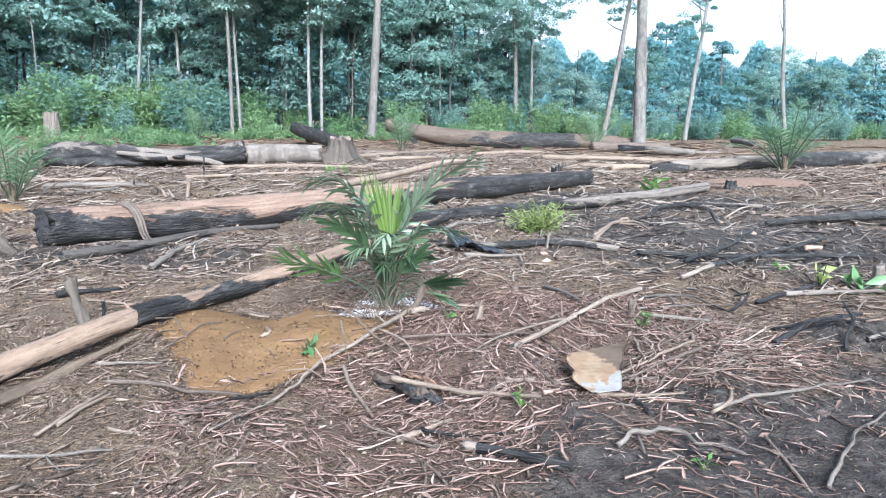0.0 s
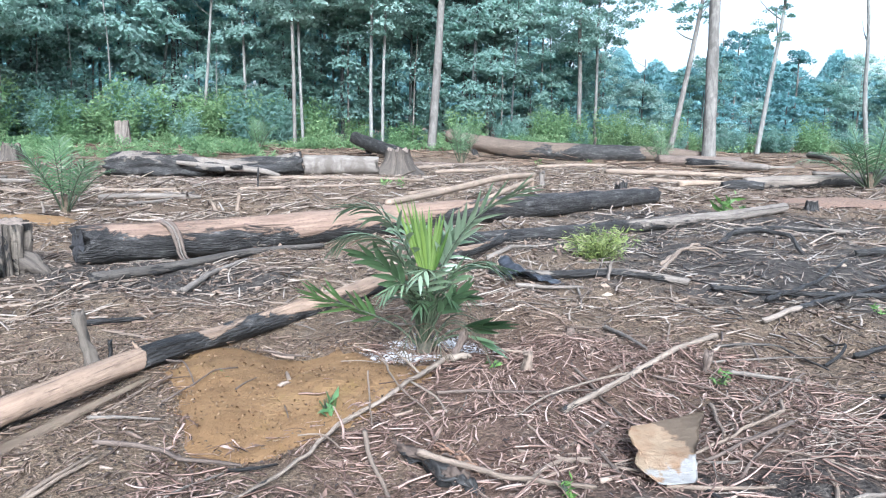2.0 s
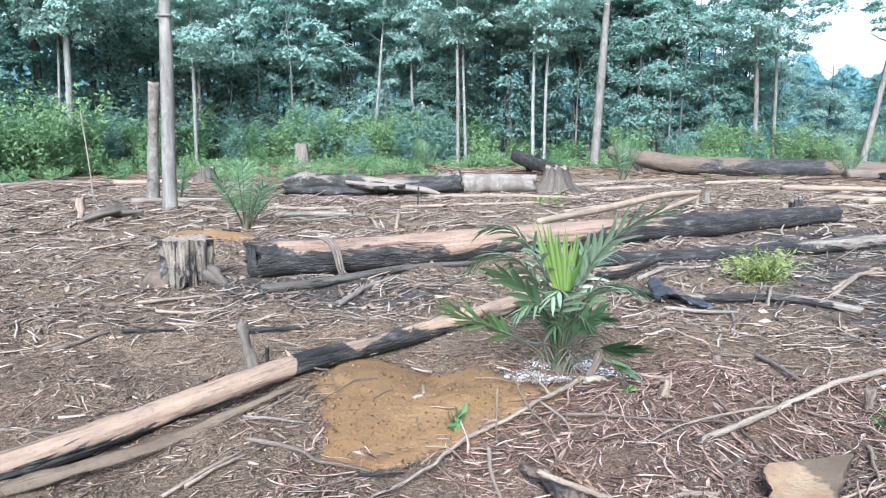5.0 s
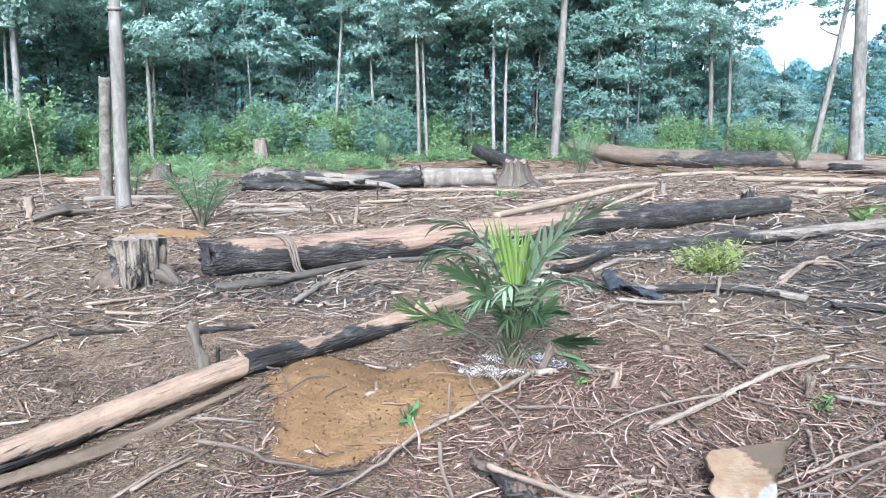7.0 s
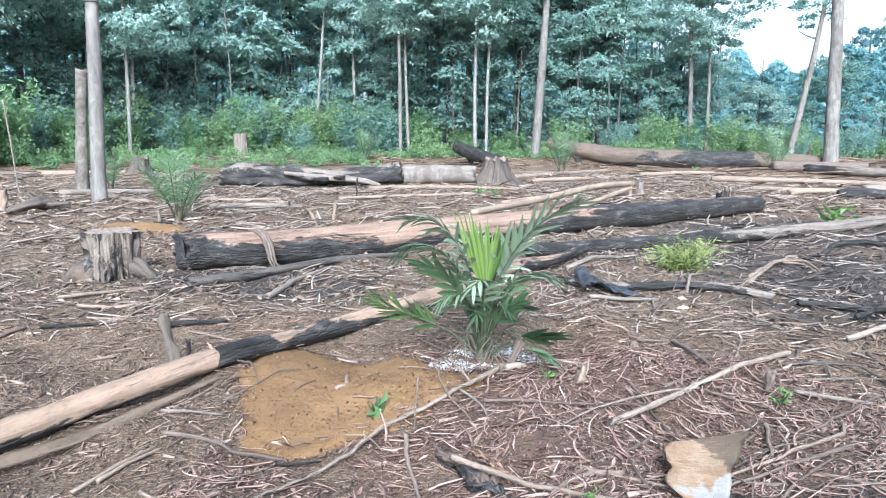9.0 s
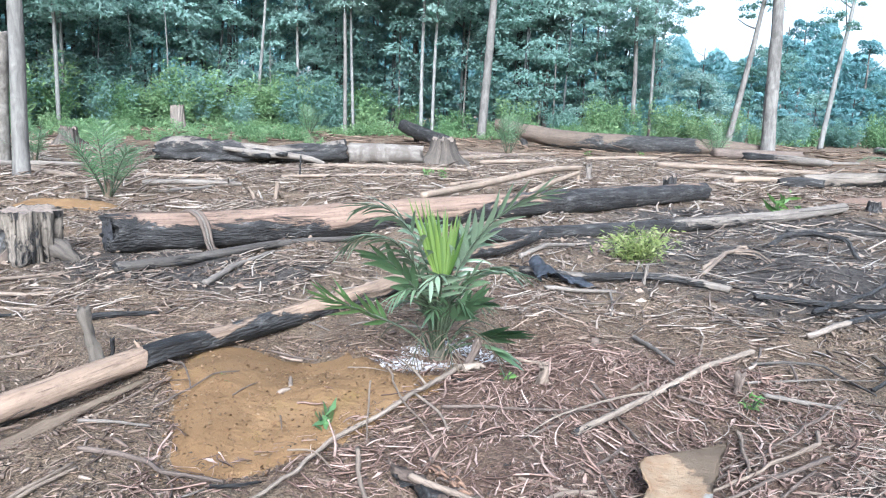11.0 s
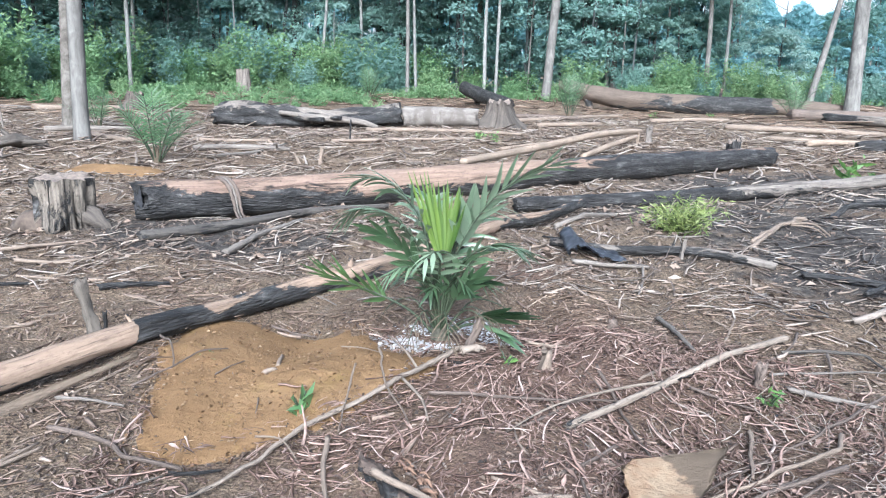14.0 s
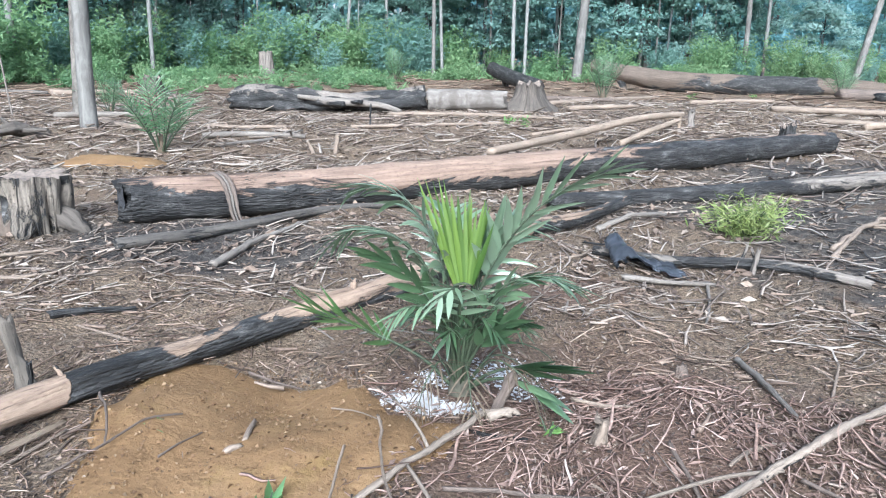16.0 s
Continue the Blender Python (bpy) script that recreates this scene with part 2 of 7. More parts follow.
WOOD_B = wood_material("stripped_trunk_burnt_at_the_ends", (0.252, 0.178, 0.131), (0.125, 0.081, 0.059), [(0.0, 0.98), (0.06, 0.8), (0.14, 0.76), (0.2, 0.52), (0.4, 0.42), (0.46, 0.48), (0.53, 0.8), (0.62, 1.0), (1.0, 1.1)], 0.95, patch=1.1, cracked=0.75)
WOOD_C = wood_material("trunk_burnt_at_the_thick_end", GREYW, GREYW_D, [(0.0, 1.0), (0.3, 0.95), (0.44, 0.45), (1.0, 0.1)], 0.3, patch=1.2, cracked=0.75)
HALF_BARE = wood_material("grey_trunk_burnt_underneath", (0.235, 0.2, 0.166), GREYW_D, [(0.0, 0.15), (0.42, 0.25), (0.55, 0.65), (1.0, 0.7)], 0.95, patch=1.2, cracked=0.6)
CHARRED = wood_material("charred_wood", GREYW, GREYW_D, [(0.0, 0.85), (1.0, 0.9)], 0.2, patch=1.5)
HALF_BURNT = wood_material("half_burnt_wood", GREYW, GREYW_D, [(0.0, 0.6), (0.5, 0.75), (0.85, 0.6), (0.93, 0.05), (1.0, 0.0)], 0.3, patch=1.6, cracked=0.75)
BURNT_BUT_TIP = wood_material("burnt_wood_with_a_bare_tip", (0.253, 0.209, 0.172), GREYW_D, [(0.0, -0.4), (0.1, -0.3), (0.16, 0.9), (1.0, 0.95)], 0.0, patch=1.6)
BRIGHT_WOOD = wood_material("bright_stripped_wood", (0.299, 0.231, 0.17), (0.196, 0.144, 0.105))
PALE_WOOD = wood_material("pale_dry_wood", (0.25, 0.196, 0.149), (0.136, 0.1, 0.0761))
GREY_WOOD = wood_material("grey_weathered_wood", GREYW, GREYW_D)
SCORCHED = wood_material("scorched_grey_brown_bark", (0.105, 0.092, 0.078), (0.042, 0.036, 0.031), [(0.0, 0.5), (1.0, 0.35)], 0.3, patch=1.8)
BROWN_WOOD = wood_material("brown_wood", (0.158, 0.12, 0.0964), (0.0695, 0.0537, 0.043))
STICK_WOOD = wood_material("pale_stick_with_dark_patches", (0.285, 0.232, 0.182), (0.125, 0.095, 0.073), [(0.0, -0.6), (0.4, 0.0), (0.55, 0.4), (1.0, 0.5)], 0.5, patch=7.0)
CUT_STUMP = wood_material("hacked_stump_wood_with_burnt_patches", (0.215, 0.18, 0.142), (0.0316, 0.0253, 0.0205), [(0.0, 0.4), (1.0, 0.44)], 0.0, grain=1.1, patch=3.4, cracked=0.9)
KNOB_WOOD = wood_material("knobbly_grey_brown_bark", (0.14, 0.118, 0.094), (0.055, 0.045, 0.036), grain=0.8, cracked=0.7)
STUMP_WOOD = wood_material("old_stump_wood", (0.108, 0.09, 0.073), (0.042, 0.035, 0.029), grain=0.9, cracked=0.6)
BIG_FAR_WOOD = wood_material("mossy_trunk_burnt_in_the_middle", (0.133, 0.101, 0.0758), (0.0632, 0.0474, 0.0367), [(0.0, 0.0), (0.25, 0.2), (0.5, 0.8), (0.7, 1.0), (0.76, 0.9), (0.8, 0.0), (1.0, 0.0)], 0.6, patch=0.5)
FAR_CHAR = wood_material("charred_and_split_trunk", GREYW, GREYW_D, [(0.0, 0.75), (0.4, 0.8), (0.6, 0.45), (0.75, 0.75), (1.0, 0.9)], 0.55, patch=0.9)
CUT_WOOD = plain("sawn_wood_face", (0.15, 0.118, 0.0948), 0.85, 0.4, 30.0, 0.6)
CHAR_FACE = plain("charred_end_face", (0.0277, 0.0269, 0.0284), 0.7, 0.6, 30.0, 0.8)
TWIGS = litter_material("dry_twigs", [(0.0, (0.04805, 0.0329, 0.02384)), (0.3, (0.1279, 0.0873, 0.06194)), (0.7, (0.2236, 0.159, 0.1149)), (0.93, (0.2964, 0.22, 0.1625)), (1.0, (0.4004, 0.312, 0.2356))])
ROOTS = litter_material("reddish_rootlets", [(0.0, (0.06118, 0.03632, 0.02742)), (0.28, (0.1609, 0.1011, 0.078)), (0.65, (0.2799, 0.1865, 0.1474)), (0.93, (0.3841, 0.2726, 0.2229)), (1.0, (0.4883, 0.383, 0.3234))])
FLAKES = litter_material("reddish_bark_flakes", [(0.0, (0.0578, 0.0358, 0.0272)), (0.5, (0.154, 0.101, 0.0783)), (0.9, (0.254, 0.177, 0.144)), (1.0, (0.348, 0.268, 0.229))])
ASH_BITS = litter_material("ash_and_burnt_bits", [(0.0, (0.0118, 0.0118, 0.0126)), (0.25, (0.0435, 0.0411, 0.0395)), (0.6, (0.118, 0.104, 0.0909)), (0.9, (0.261, 0.229, 0.198)), (1.0, (0.395, 0.363, 0.324))])
CHIPS = litter_material("dead_leaves_and_bark_chips", [(0.0, (0.04441, 0.0316, 0.02451)), (0.4, (0.1331, 0.0948, 0.06973)), (0.75, (0.2142, 0.161, 0.1216)), (0.96, (0.2808, 0.221, 0.171)), (1.0, (0.3702, 0.312, 0.2517))])
WOOD_BITS = litter_material("pale_broken_wood_bits", [(0.0, (0.06656, 0.0467, 0.0342)), (0.5, (0.155, 0.111, 0.08332)), (0.88, (0.2444, 0.184, 0.1406)), (1.0, (0.3848, 0.312, 0.2517))])
PALE_BITS = litter_material("sun_bleached_sticks", [(0.0, (0.07, 0.055, 0.044)), (0.3, (0.165, 0.13, 0.105)), (0.7, (0.27, 0.22, 0.178)), (1.0, (0.4, 0.345, 0.29))])
# dark crumb colours that stand in for crevice shade in the litter
GAP_SHADE = litter_material("gap_shade_crumbs", [(0.0, (0.0158, 0.0126, 0.0111)), (0.6, (0.0395, 0.0308, 0.0253)), (1.0, (0.0869, 0.0672, 0.0553))])
CLODS = litter_material("dark_clay_clods", [(0.0, (0.103, 0.0551, 0.0259)), (0.6, (0.162, 0.094, 0.0453)), (1.0, (0.246, 0.168, 0.0972))])
CINDERS = litter_material("charcoal_crumbs", [(0.0, (0.00774, 0.00774, 0.00909)), (0.7, (0.0324, 0.0324, 0.0344)), (0.95, (0.0777, 0.0765, 0.0745)), (1.0, (0.324, 0.324, 0.311))])
BARK = bark_material("grey_bark", (0.172, 0.161, 0.144), (0.0731, 0.0671, 0.0593))
LOG_BARK = bark_material("mottled_grey_log_bark", (0.176, 0.157, 0.136), (0.086, 0.0714, 0.0602), (2.5, 7, 7))
SNAG_BARK = bark_material("mottled_brown_bark", (0.15, 0.135, 0.115), (0.045, 0.038, 0.031), (5, 5, 4))
BARK_PALE = bark_material("pale_forest_bark", (0.202, 0.2, 0.182), (0.0903, 0.0894, 0.0817))
BARK_DARK = bark_material("dark_forest_bark", (0.0757, 0.0808, 0.0774), (0.0361, 0.0387, 0.037))
# Forest leaves: air haze and sky-lit crowns are put into the colour.
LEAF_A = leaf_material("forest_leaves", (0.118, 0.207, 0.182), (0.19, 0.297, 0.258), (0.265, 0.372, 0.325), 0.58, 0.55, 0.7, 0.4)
LEAF_B = leaf_material("forest_leaves_haze_blue", (0.096, 0.21, 0.234), (0.158, 0.306, 0.334), (0.222, 0.375, 0.4), 0.58, 0.55, 0.7, 0.4)
LEAF_E = leaf_material("haze_tinted_forest_leaves", (0.178, 0.284, 0.256), (0.26, 0.38, 0.345), (0.335, 0.445, 0.405), 0.58, 0.55, 0.7, 0.4)
# distance haze painted into the leaf colour of the far wood
LEAF_F = leaf_material("painted_haze_leaves", (0.135, 0.262, 0.285), (0.21, 0.365, 0.395), (0.275, 0.43, 0.455), 0.6, 0.55, 0.7, 0.3)
LEAF_D = leaf_material("haze_pale_forest_leaves", (0.25, 0.375, 0.335), (0.34, 0.468, 0.42), (0.415, 0.525, 0.475), 0.55, 0.55, 0.7, 0.4)
LEAF_C = leaf_material("bright_undergrowth_leaves", (0.083, 0.158, 0.07), (0.175, 0.268, 0.12), (0.265, 0.345, 0.18), 0.45, 0.55, 0.5, 0.4)
# the pale stop puts silvery sky sheen into the leaflet colour
PALM_LEAF = leaf_material("oil_palm_leaflet", (0.05, 0.088, 0.04), (0.12, 0.175, 0.092), (0.225, 0.28, 0.19), 0.2, 0.36, 0.75, 0.9)
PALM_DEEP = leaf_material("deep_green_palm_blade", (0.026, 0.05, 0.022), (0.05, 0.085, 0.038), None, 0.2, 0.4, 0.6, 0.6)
# grey-green blade, lightened in colour for the sky's sheen on it
PALM_PALE = leaf_material("sky_sheen_palm_blade", (0.085, 0.125, 0.07), (0.175, 0.225, 0.145), None, 0.2, 0.4, 0.6, 0.9)
PALM_YOUNG = leaf_material("young_palm_leaflet", (0.036, 0.07, 0.01), (0.098, 0.148, 0.022), None, 0.2, 0.45, 0.85, 0.5)
BROAD_LEAF = leaf_material("broad_green_leaf", (0.06, 0.13, 0.045), (0.1, 0.19, 0.065), None, 0.25, 0.4, 0.2)
PALM_LIGHT = leaf_material("light_green_palm_leaflet", (0.05, 0.095, 0.03), (0.09, 0.155, 0.05), None, 0.3, 0.4, 0.6)
PALM_FAR = leaf_material("far_palm_leaflet", (0.05, 0.1, 0.045), (0.1, 0.168, 0.08), (0.17, 0.24, 0.14), 0.35, 0.45, 0.2, 0.5)
PALM_STEM = plain("palm_leaf_stalk", (0.0306, 0.0405, 0.0216), 0.6, 0.4, 20.0)
PALM_FOOT = plain("dark_palm_foot", (0.0536, 0.0498, 0.0344), 0.85, 0.5, 40.0)
PALM_DRY = plain("dry_palm_fibre", (0.0675, 0.0504, 0.0333), 0.9, 0.5, 40.0)
BUSH_LEAF = leaf_material("yellow_green_bush_leaf", (0.105, 0.135, 0.035), (0.195, 0.228, 0.062), (0.285, 0.31, 0.12), 0.3, 0.55, 0.1, 0.5)
SPROUT_LEAF = leaf_material("fresh_sprout_leaf", (0.055, 0.115, 0.026), (0.115, 0.2, 0.046), None, 0.25, 0.55, 0.2, 0.5)
LIME = plain("white_lime_powder", (0.427, 0.413, 0.406), 0.95, 0.12, 60.0, 0.4)
PLASTIC = plain("dark_grey_plastic_sheet", (0.062, 0.067, 0.078), 0.28, 0.5, 8.0, 0.25)


# ---- shape helpers ----
rng = np.random.default_rng(7)
_w = np.random.default_rng(11)
_WAVES = [(a / l, l, _w.uniform(0, 6.28), _w.uniform(0, 6.28)) for l in (0.33, 0.42, 0.55, 0.7, 0.9, 1.2, 1.7) for a in (0.0105 * l ** 1.3, 0.0085 * l ** 1.3)]
_SWELL = [(a, l, _w.uniform(0, 6.28), _w.uniform(0, 6.28)) for a, l in ((0.03, 5.0), (0.03, 8.0), (0.05, 14.0), (0.07, 24.0))]
MOUND = (-0.86, 3.02)
MOUND_RIM = [(-1.52, 3.36), (-1.51, 3.8), (-1.16, 3.8), (-0.88, 3.78), (-0.57, 3.75), (-0.34, 3.55), (-0.05, 3.47), (-0.14, 3.16), (-0.26, 2.87), (-0.43, 2.56), (-0.6, 2.44), (-0.72, 2.31), (-0.88, 2.22), (-1.1, 2.26), (-1.18, 2.58), (-1.33, 2.88)]
_rim = sorted((math.atan2(y - MOUND[1], x - MOUND[0]), math.hypot(x - MOUND[0], y - MOUND[1])) for x, y in MOUND_RIM)
_ra = [_rim[-1][0] - 2 * math.pi] + [a for a, _ in _rim] + [_rim[0][0] + 2 * math.pi]
_rr = [_rim[-1][1]] + [r for _, r in _rim] + [_rim[0][1]]


def in_mound(x, y):
    """Distance from the mound's middle as a fraction of its rim."""
    dx, dy = np.asarray(x) - MOUND[0], np.asarray(y) - MOUND[1]
    return np.hypot(dx, dy) / np.interp(np.arctan2(dy, dx), _ra, _rr)


def gz(x, y):
    """Height of the ground."""
    x, y = np.asarray(x, float), np.asarray(y, float)
    near = np.clip((16 - np.hypot(x, y - 3)) / 6, 0, 1)
    z = np.zeros_like(x + y)
    for a, l, p, q in _WAVES:
        z = z + near * a * l * np.sin(6.283 / l * (x * math.cos(q) + y * math.sin(q)) + p + 1.5 * np.sin(x * 1.3 / l + q))
    far = np.clip((np.hypot(x, y) - 6) / 25, 0, 1) * np.clip((140 - np.hypot(x, y)) / 60, 0, 1)
    for a, l, p, q in _SWELL:
        z = z + far * a * np.sin(6.283 / l * (x * math.cos(q) + y * math.sin(q)) + p)
    # heaped charcoal where a root burnt out
    z = z + 0.14 * np.exp(-(((x - 2.95) / 0.55) ** 2 + ((y - 2.95) / 0.28) ** 2))
    return z


def G(x, y):
    return float(gz(x, y))


def part(name, bm, material, parent, label="", smooth=True):
    me = bpy.data.meshes.new(name)
    bm.to_mesh(me)
    bm.free()
    me.materials.append(material)
    if smooth:
        me.polygons.foreach_set("use_smooth", [True] * len(me.polygons))
    ob = new(name, me)
    ob.parent = parent
    return tagged(ob, label)


def thing(name, x, y, z, label, category, group="", turn=0.0, kind=""):
    e = new(name)
    e.empty_display_size = 0.1
    e.matrix_basis = pose(x, y, z, 0, 0, turn)
    return tagged(e, label, category, group, kind)


def smooth_line(pts, radii, step):
    """Resample a polyline with radii by Catmull-Rom."""
    P = [Vector(p) for p in pts]
    out, rad, fr = [], [], []
    n = len(P) - 1
    lens = [(P[i + 1] - P[i]).length for i in range(n)]
    total, run = sum(lens), 0.0
    R = [np.interp(i / n, np.linspace(0, 1, len(radii)), radii) for i in range(n + 1)]
    for i in range(n):
        a, b, c, d = P[max(i - 1, 0)], P[i], P[i + 1], P[min(i + 2, n)]
        k = max(2, int(lens[i] / step))
        for j in range(k + (i == n - 1)):
            t = j / k
            out.append(0.5 * ((2 * b) + (c - a) * t + (2 * a - 5 * b + 4 * c - d) * t * t + (3 * b - a - 3 * c + d) * t ** 3))
            rad.append(R[i] * (1 - t) + R[i + 1] * t)
            fr.append((run + lens[i] * t) / total)
        run += lens[i]
    return out, rad, fr, total


def tube(bm, pts, radii, sides=12, step=0.1, lump=0.08, seed=0, ridge=0.0, jag=0.0, caps=True):
    """A limb along a line: uneven section, ridges along it, jagged ends; with the uv maps 'grain' (metres) and 'place' (fraction, upness)."""
    line, rad, fr, total = smooth_line(pts, radii, step)
    g_uv = bm.loops.layers.uv.get("grain") or bm.loops.layers.uv.new("grain")
    p_uv = bm.loops.layers.uv.get("place") or bm.loops.layers.uv.new("place")
    off = Vector((seed * 3.7, seed * 1.9, seed * 5.3))
    rings, info = [], []
    for i, (p, r, f) in enumerate(zip(line, rad, fr)):
        d = (line[min(i + 1, len(line) - 1)] - line[max(i - 1, 0)]).normalized()
        ref = Vector((0, 0, 1)) if abs(d.z) < 0.85 else Vector((0, -1, 0))
        sx = d.cross(ref).normalized()
        up = sx.cross(d).normalized()
        ring, row = [], []
        for k in range(sides):
            a = 2 * math.pi * k / sides
            c, s = math.cos(a), math.sin(a)
            q = Vector((c * 1.4, s * 1.4, f * total / max(r, 0.01) * 0.35)) + off
            w = 1 + lump * 2.0 * noise.noise(q) + ridge * noise.noise(Vector((c * 4, s * 4, f * total * 0.6)) + off)
            v = p + (sx * s - up * c) * (r * w)
            if jag and i in (0, len(line) - 1):
                v += d * (jag * noise.noise(Vector((c * 3, s * 3, 7.7 * i)) + off) * r * 3)
            ring.append(bm.verts.new(v))
            row.append((f * total, k / sides * 6.283 * max(rad[0], 0.02), f, (1 - c) / 2))
        rings.append(ring)
        info.append(row)
    for i in range(len(rings) - 1):
        for k in range(sides):
            j = (k + 1) % sides
            face = bm.faces.new((rings[i][k], rings[i][j], rings[i + 1][j], rings[i + 1][k]))
            quad = [(i, k), (i, j), (i + 1, j), (i + 1, k)]
            for loop, (ii, kk) in zip(face.loops, quad):
                u = info[ii][kk]
                arc = u[1] if not (kk == 0 and k == sides - 1) else 6.283 * max(rad[0], 0.02)
                loop[g_uv].uv, loop[p_uv].uv = (u[0], arc), (u[2], u[3])
    if caps:
        for ring, row, flip in ((rings[0], info[0], True), (rings[-1], info[-1], False)):
            mid = bm.verts.new(sum((v.co for v in ring), Vector()) / sides)
            for k in range(sides):
                j = (k + 1) % sides
                order = (ring[j], ring[k], mid) if flip else (ring[k], ring[j], mid)
                face = bm.faces.new(order)
                for loop in face.loops:
                    loop[g_uv].uv = (row[0][0] + loop.vert.co.x, loop.vert.co.z)
                    loop[p_uv].uv = (row[0][2], 0.5)
    return line


def log_thing(name, pts, radii, material, label, category="log", group="", sides=18, step=0.08, lump=0.06, ridge=0.05, seed=1, jag=0.25, stubs=(), face=None, body="trunk"):
    """A fallen trunk or branch as one thing with its pieces; pts are the axis, z over the ground there."""
    world_pts = [Vector((x, y, z + G(x, y))) for x, y, z in pts]
    o = world_pts[0].copy()
    o.z = G(o.x, o.y)
    e = thing(name, o.x, o.y, o.z, label, category, group)
    bm = bmesh.new()
    tube(bm, [p - o for p in world_pts], radii, sides, step, lump, seed, ridge, jag)
    part(body, bm, material, e)
    for at, (dx, dy, dz), r in stubs:
        i = at * (len(world_pts) - 1)
        a, b = world_pts[int(i)], world_pts[min(int(i) + 1, len(world_pts) - 1)]
        p = a.lerp(b, i - int(i)) - o
        bm = bmesh.new()
        q = p + Vector((dx, dy, dz))
        tube(bm, [p, p.lerp(q, 0.5) + Vector((0.01, 0.01, 0.0)), q], [r, r * 0.8, r * 0.55], 8, 0.05, 0.1, seed + 5, 0.05, 0.4)
        part("branch_stub", bm, material, e)
    if face:
        # a rough disc set a little proud of the end
        for end, nxt, r in ((world_pts[0], world_pts[1], radii[0]), (world_pts[-1], world_pts[-2], radii[-1])):
            d = (end - nxt).normalized()
            bm = bmesh.new()
            sx = d.cross(Vector((0, 0, 1))).normalized()
            up = sx.cross(d)
            c = bm.verts.new(end - o + d * 0.012)
            ring = []
            for k in range(20):
                a = 6.283 * k / 20
                w = r * (0.93 + 0.06 * noise.noise(Vector((math.cos(a), math.sin(a), seed))))
                ring.append(bm.verts.new(end - o + (sx * math.sin(a) + up * math.cos(a)) * w + d * (0.008 + 0.02 * noise.noise(Vector((k * 1.3, seed, 0))))))
            for k in range(20):
                bm.faces.new((ring[k], ring[(k + 1) % 20], c))
            bmesh.ops.recalc_face_normals(bm, faces=bm.faces)
            part("end_face", bm, face, e, smooth=False)
    return e


def crooked(pts, r, seed, kink=1.0):
    """Small bends and kinks between the drawn points of a stick."""
    rd, out = random.Random(seed * 7 + 1), [pts[0]]
    for a, b in zip(pts, pts[1:]):
        k = max(1, round((b - a).length / 0.09))
        side = (b - a).cross(Vector((0, 0, 1))).normalized()
        for i in range(1, k + 1):
            j = 0.0 if i == k else kink * rd.gauss(0, min(0.3 * r, 0.006) + 0.002)
            out.append(a.lerp(b, (i + (0 if i == k else rd.uniform(-0.25, 0.25))) / k) + side * j + Vector((0, 0, abs(j) * 0.3)))
    return out


def stick(pts, r, material, label, name="branch", category="branch", group="fallen branches", seed=1, taper=0.6, sides=9, twig=None, kink=1.0):
    """A loose stick; pts over the ground."""
    world_pts = crooked([Vector((x, y, z + G(x, y))) for x, y, z in pts], r, seed, kink)
    o = world_pts[0].copy()
    o.z = G(o.x, o.y)
    e = thing(name, o.x, o.y, o.z, label, category, group)
    bm = bmesh.new()
    tube(bm, [p - o for p in world_pts], [r, r * (1 + taper) / 2, r * taper], sides, max(0.025, r * 1.2), 0.22, seed, 0.12, 0.6)
    part("shaft", bm, material, e)
    if twig:
        for pts2, r2 in twig:
            q = [Vector((x, y, z + G(x, y))) - o for x, y, z in pts2]
            bm = bmesh.new()
            tube(bm, q, [r2, r2 * 0.6], 6, 0.05, 0.1, seed + 3, 0, 0.3)
            part("side_twig", bm, material, e)
    return e


def leaves_mesh(centers, directions, lengths, widths, fold=0.25, normals=None):
    """Many folded leaf blades in one mesh; returns vertex and face arrays."""
    c, d = np.asarray(centers), np.asarray(directions)
    d = d / np.linalg.norm(d, axis=1, keepdims=True)
    n0 = rng.normal(size=c.shape) + np.array([0, 0, 0.45]) if normals is None else np.asarray(normals)
    side = np.cross(d, n0)
    side /= np.linalg.norm(side, axis=1, keepdims=True) + 1e-9
    nn = np.cross(side, d)
    L, W = np.asarray(lengths)[:, None], np.asarray(widths)[:, None]
    base, tip = c - d * L * 0.5, c + d * L * 0.5 - nn * L * 0.12
    mid = c - d * L * 0.05
    le, ri = mid + side * W * 0.5 - nn * W * fold, mid - side * W * 0.5 - nn * W * fold
    v = np.stack([base, le, tip, ri], 1).reshape(-1, 3)
    i = np.arange(len(c))[:, None] * 4
    f = np.concatenate([i + [[0, 2, 1]], i + [[0, 3, 2]]], 0)
    return v, f


def leaf_tris(centers, directions, lengths, widths, normals=None):
    """Many small pointed leaves, a triangle each; returns vertex and face arrays."""
    c, d = np.asarray(centers), np.asarray(directions)
    d = d / np.linalg.norm(d, axis=1, keepdims=True)
    n0 = rng.normal(size=c.shape) + np.array([0, 0, 0.45]) if normals is None else np.asarray(normals)
    side = np.cross(d, n0)
    side /= np.linalg.norm(side, axis=1, keepdims=True) + 1e-9
    L, W = np.asarray(lengths)[:, None], np.asarray(widths)[:, None]
    skew = rng.uniform(-0.25, 0.25, (len(c), 1))
    v = np.stack([c - d * L * (0.35 + skew) + side * W * 0.5, c - d * L * (0.35 - skew) - side * W * 0.5, c + d * L * 0.6], 1).reshape(-1, 3)
    return v, np.arange(len(c))[:, None] * 3 + np.array([[0, 1, 2]])


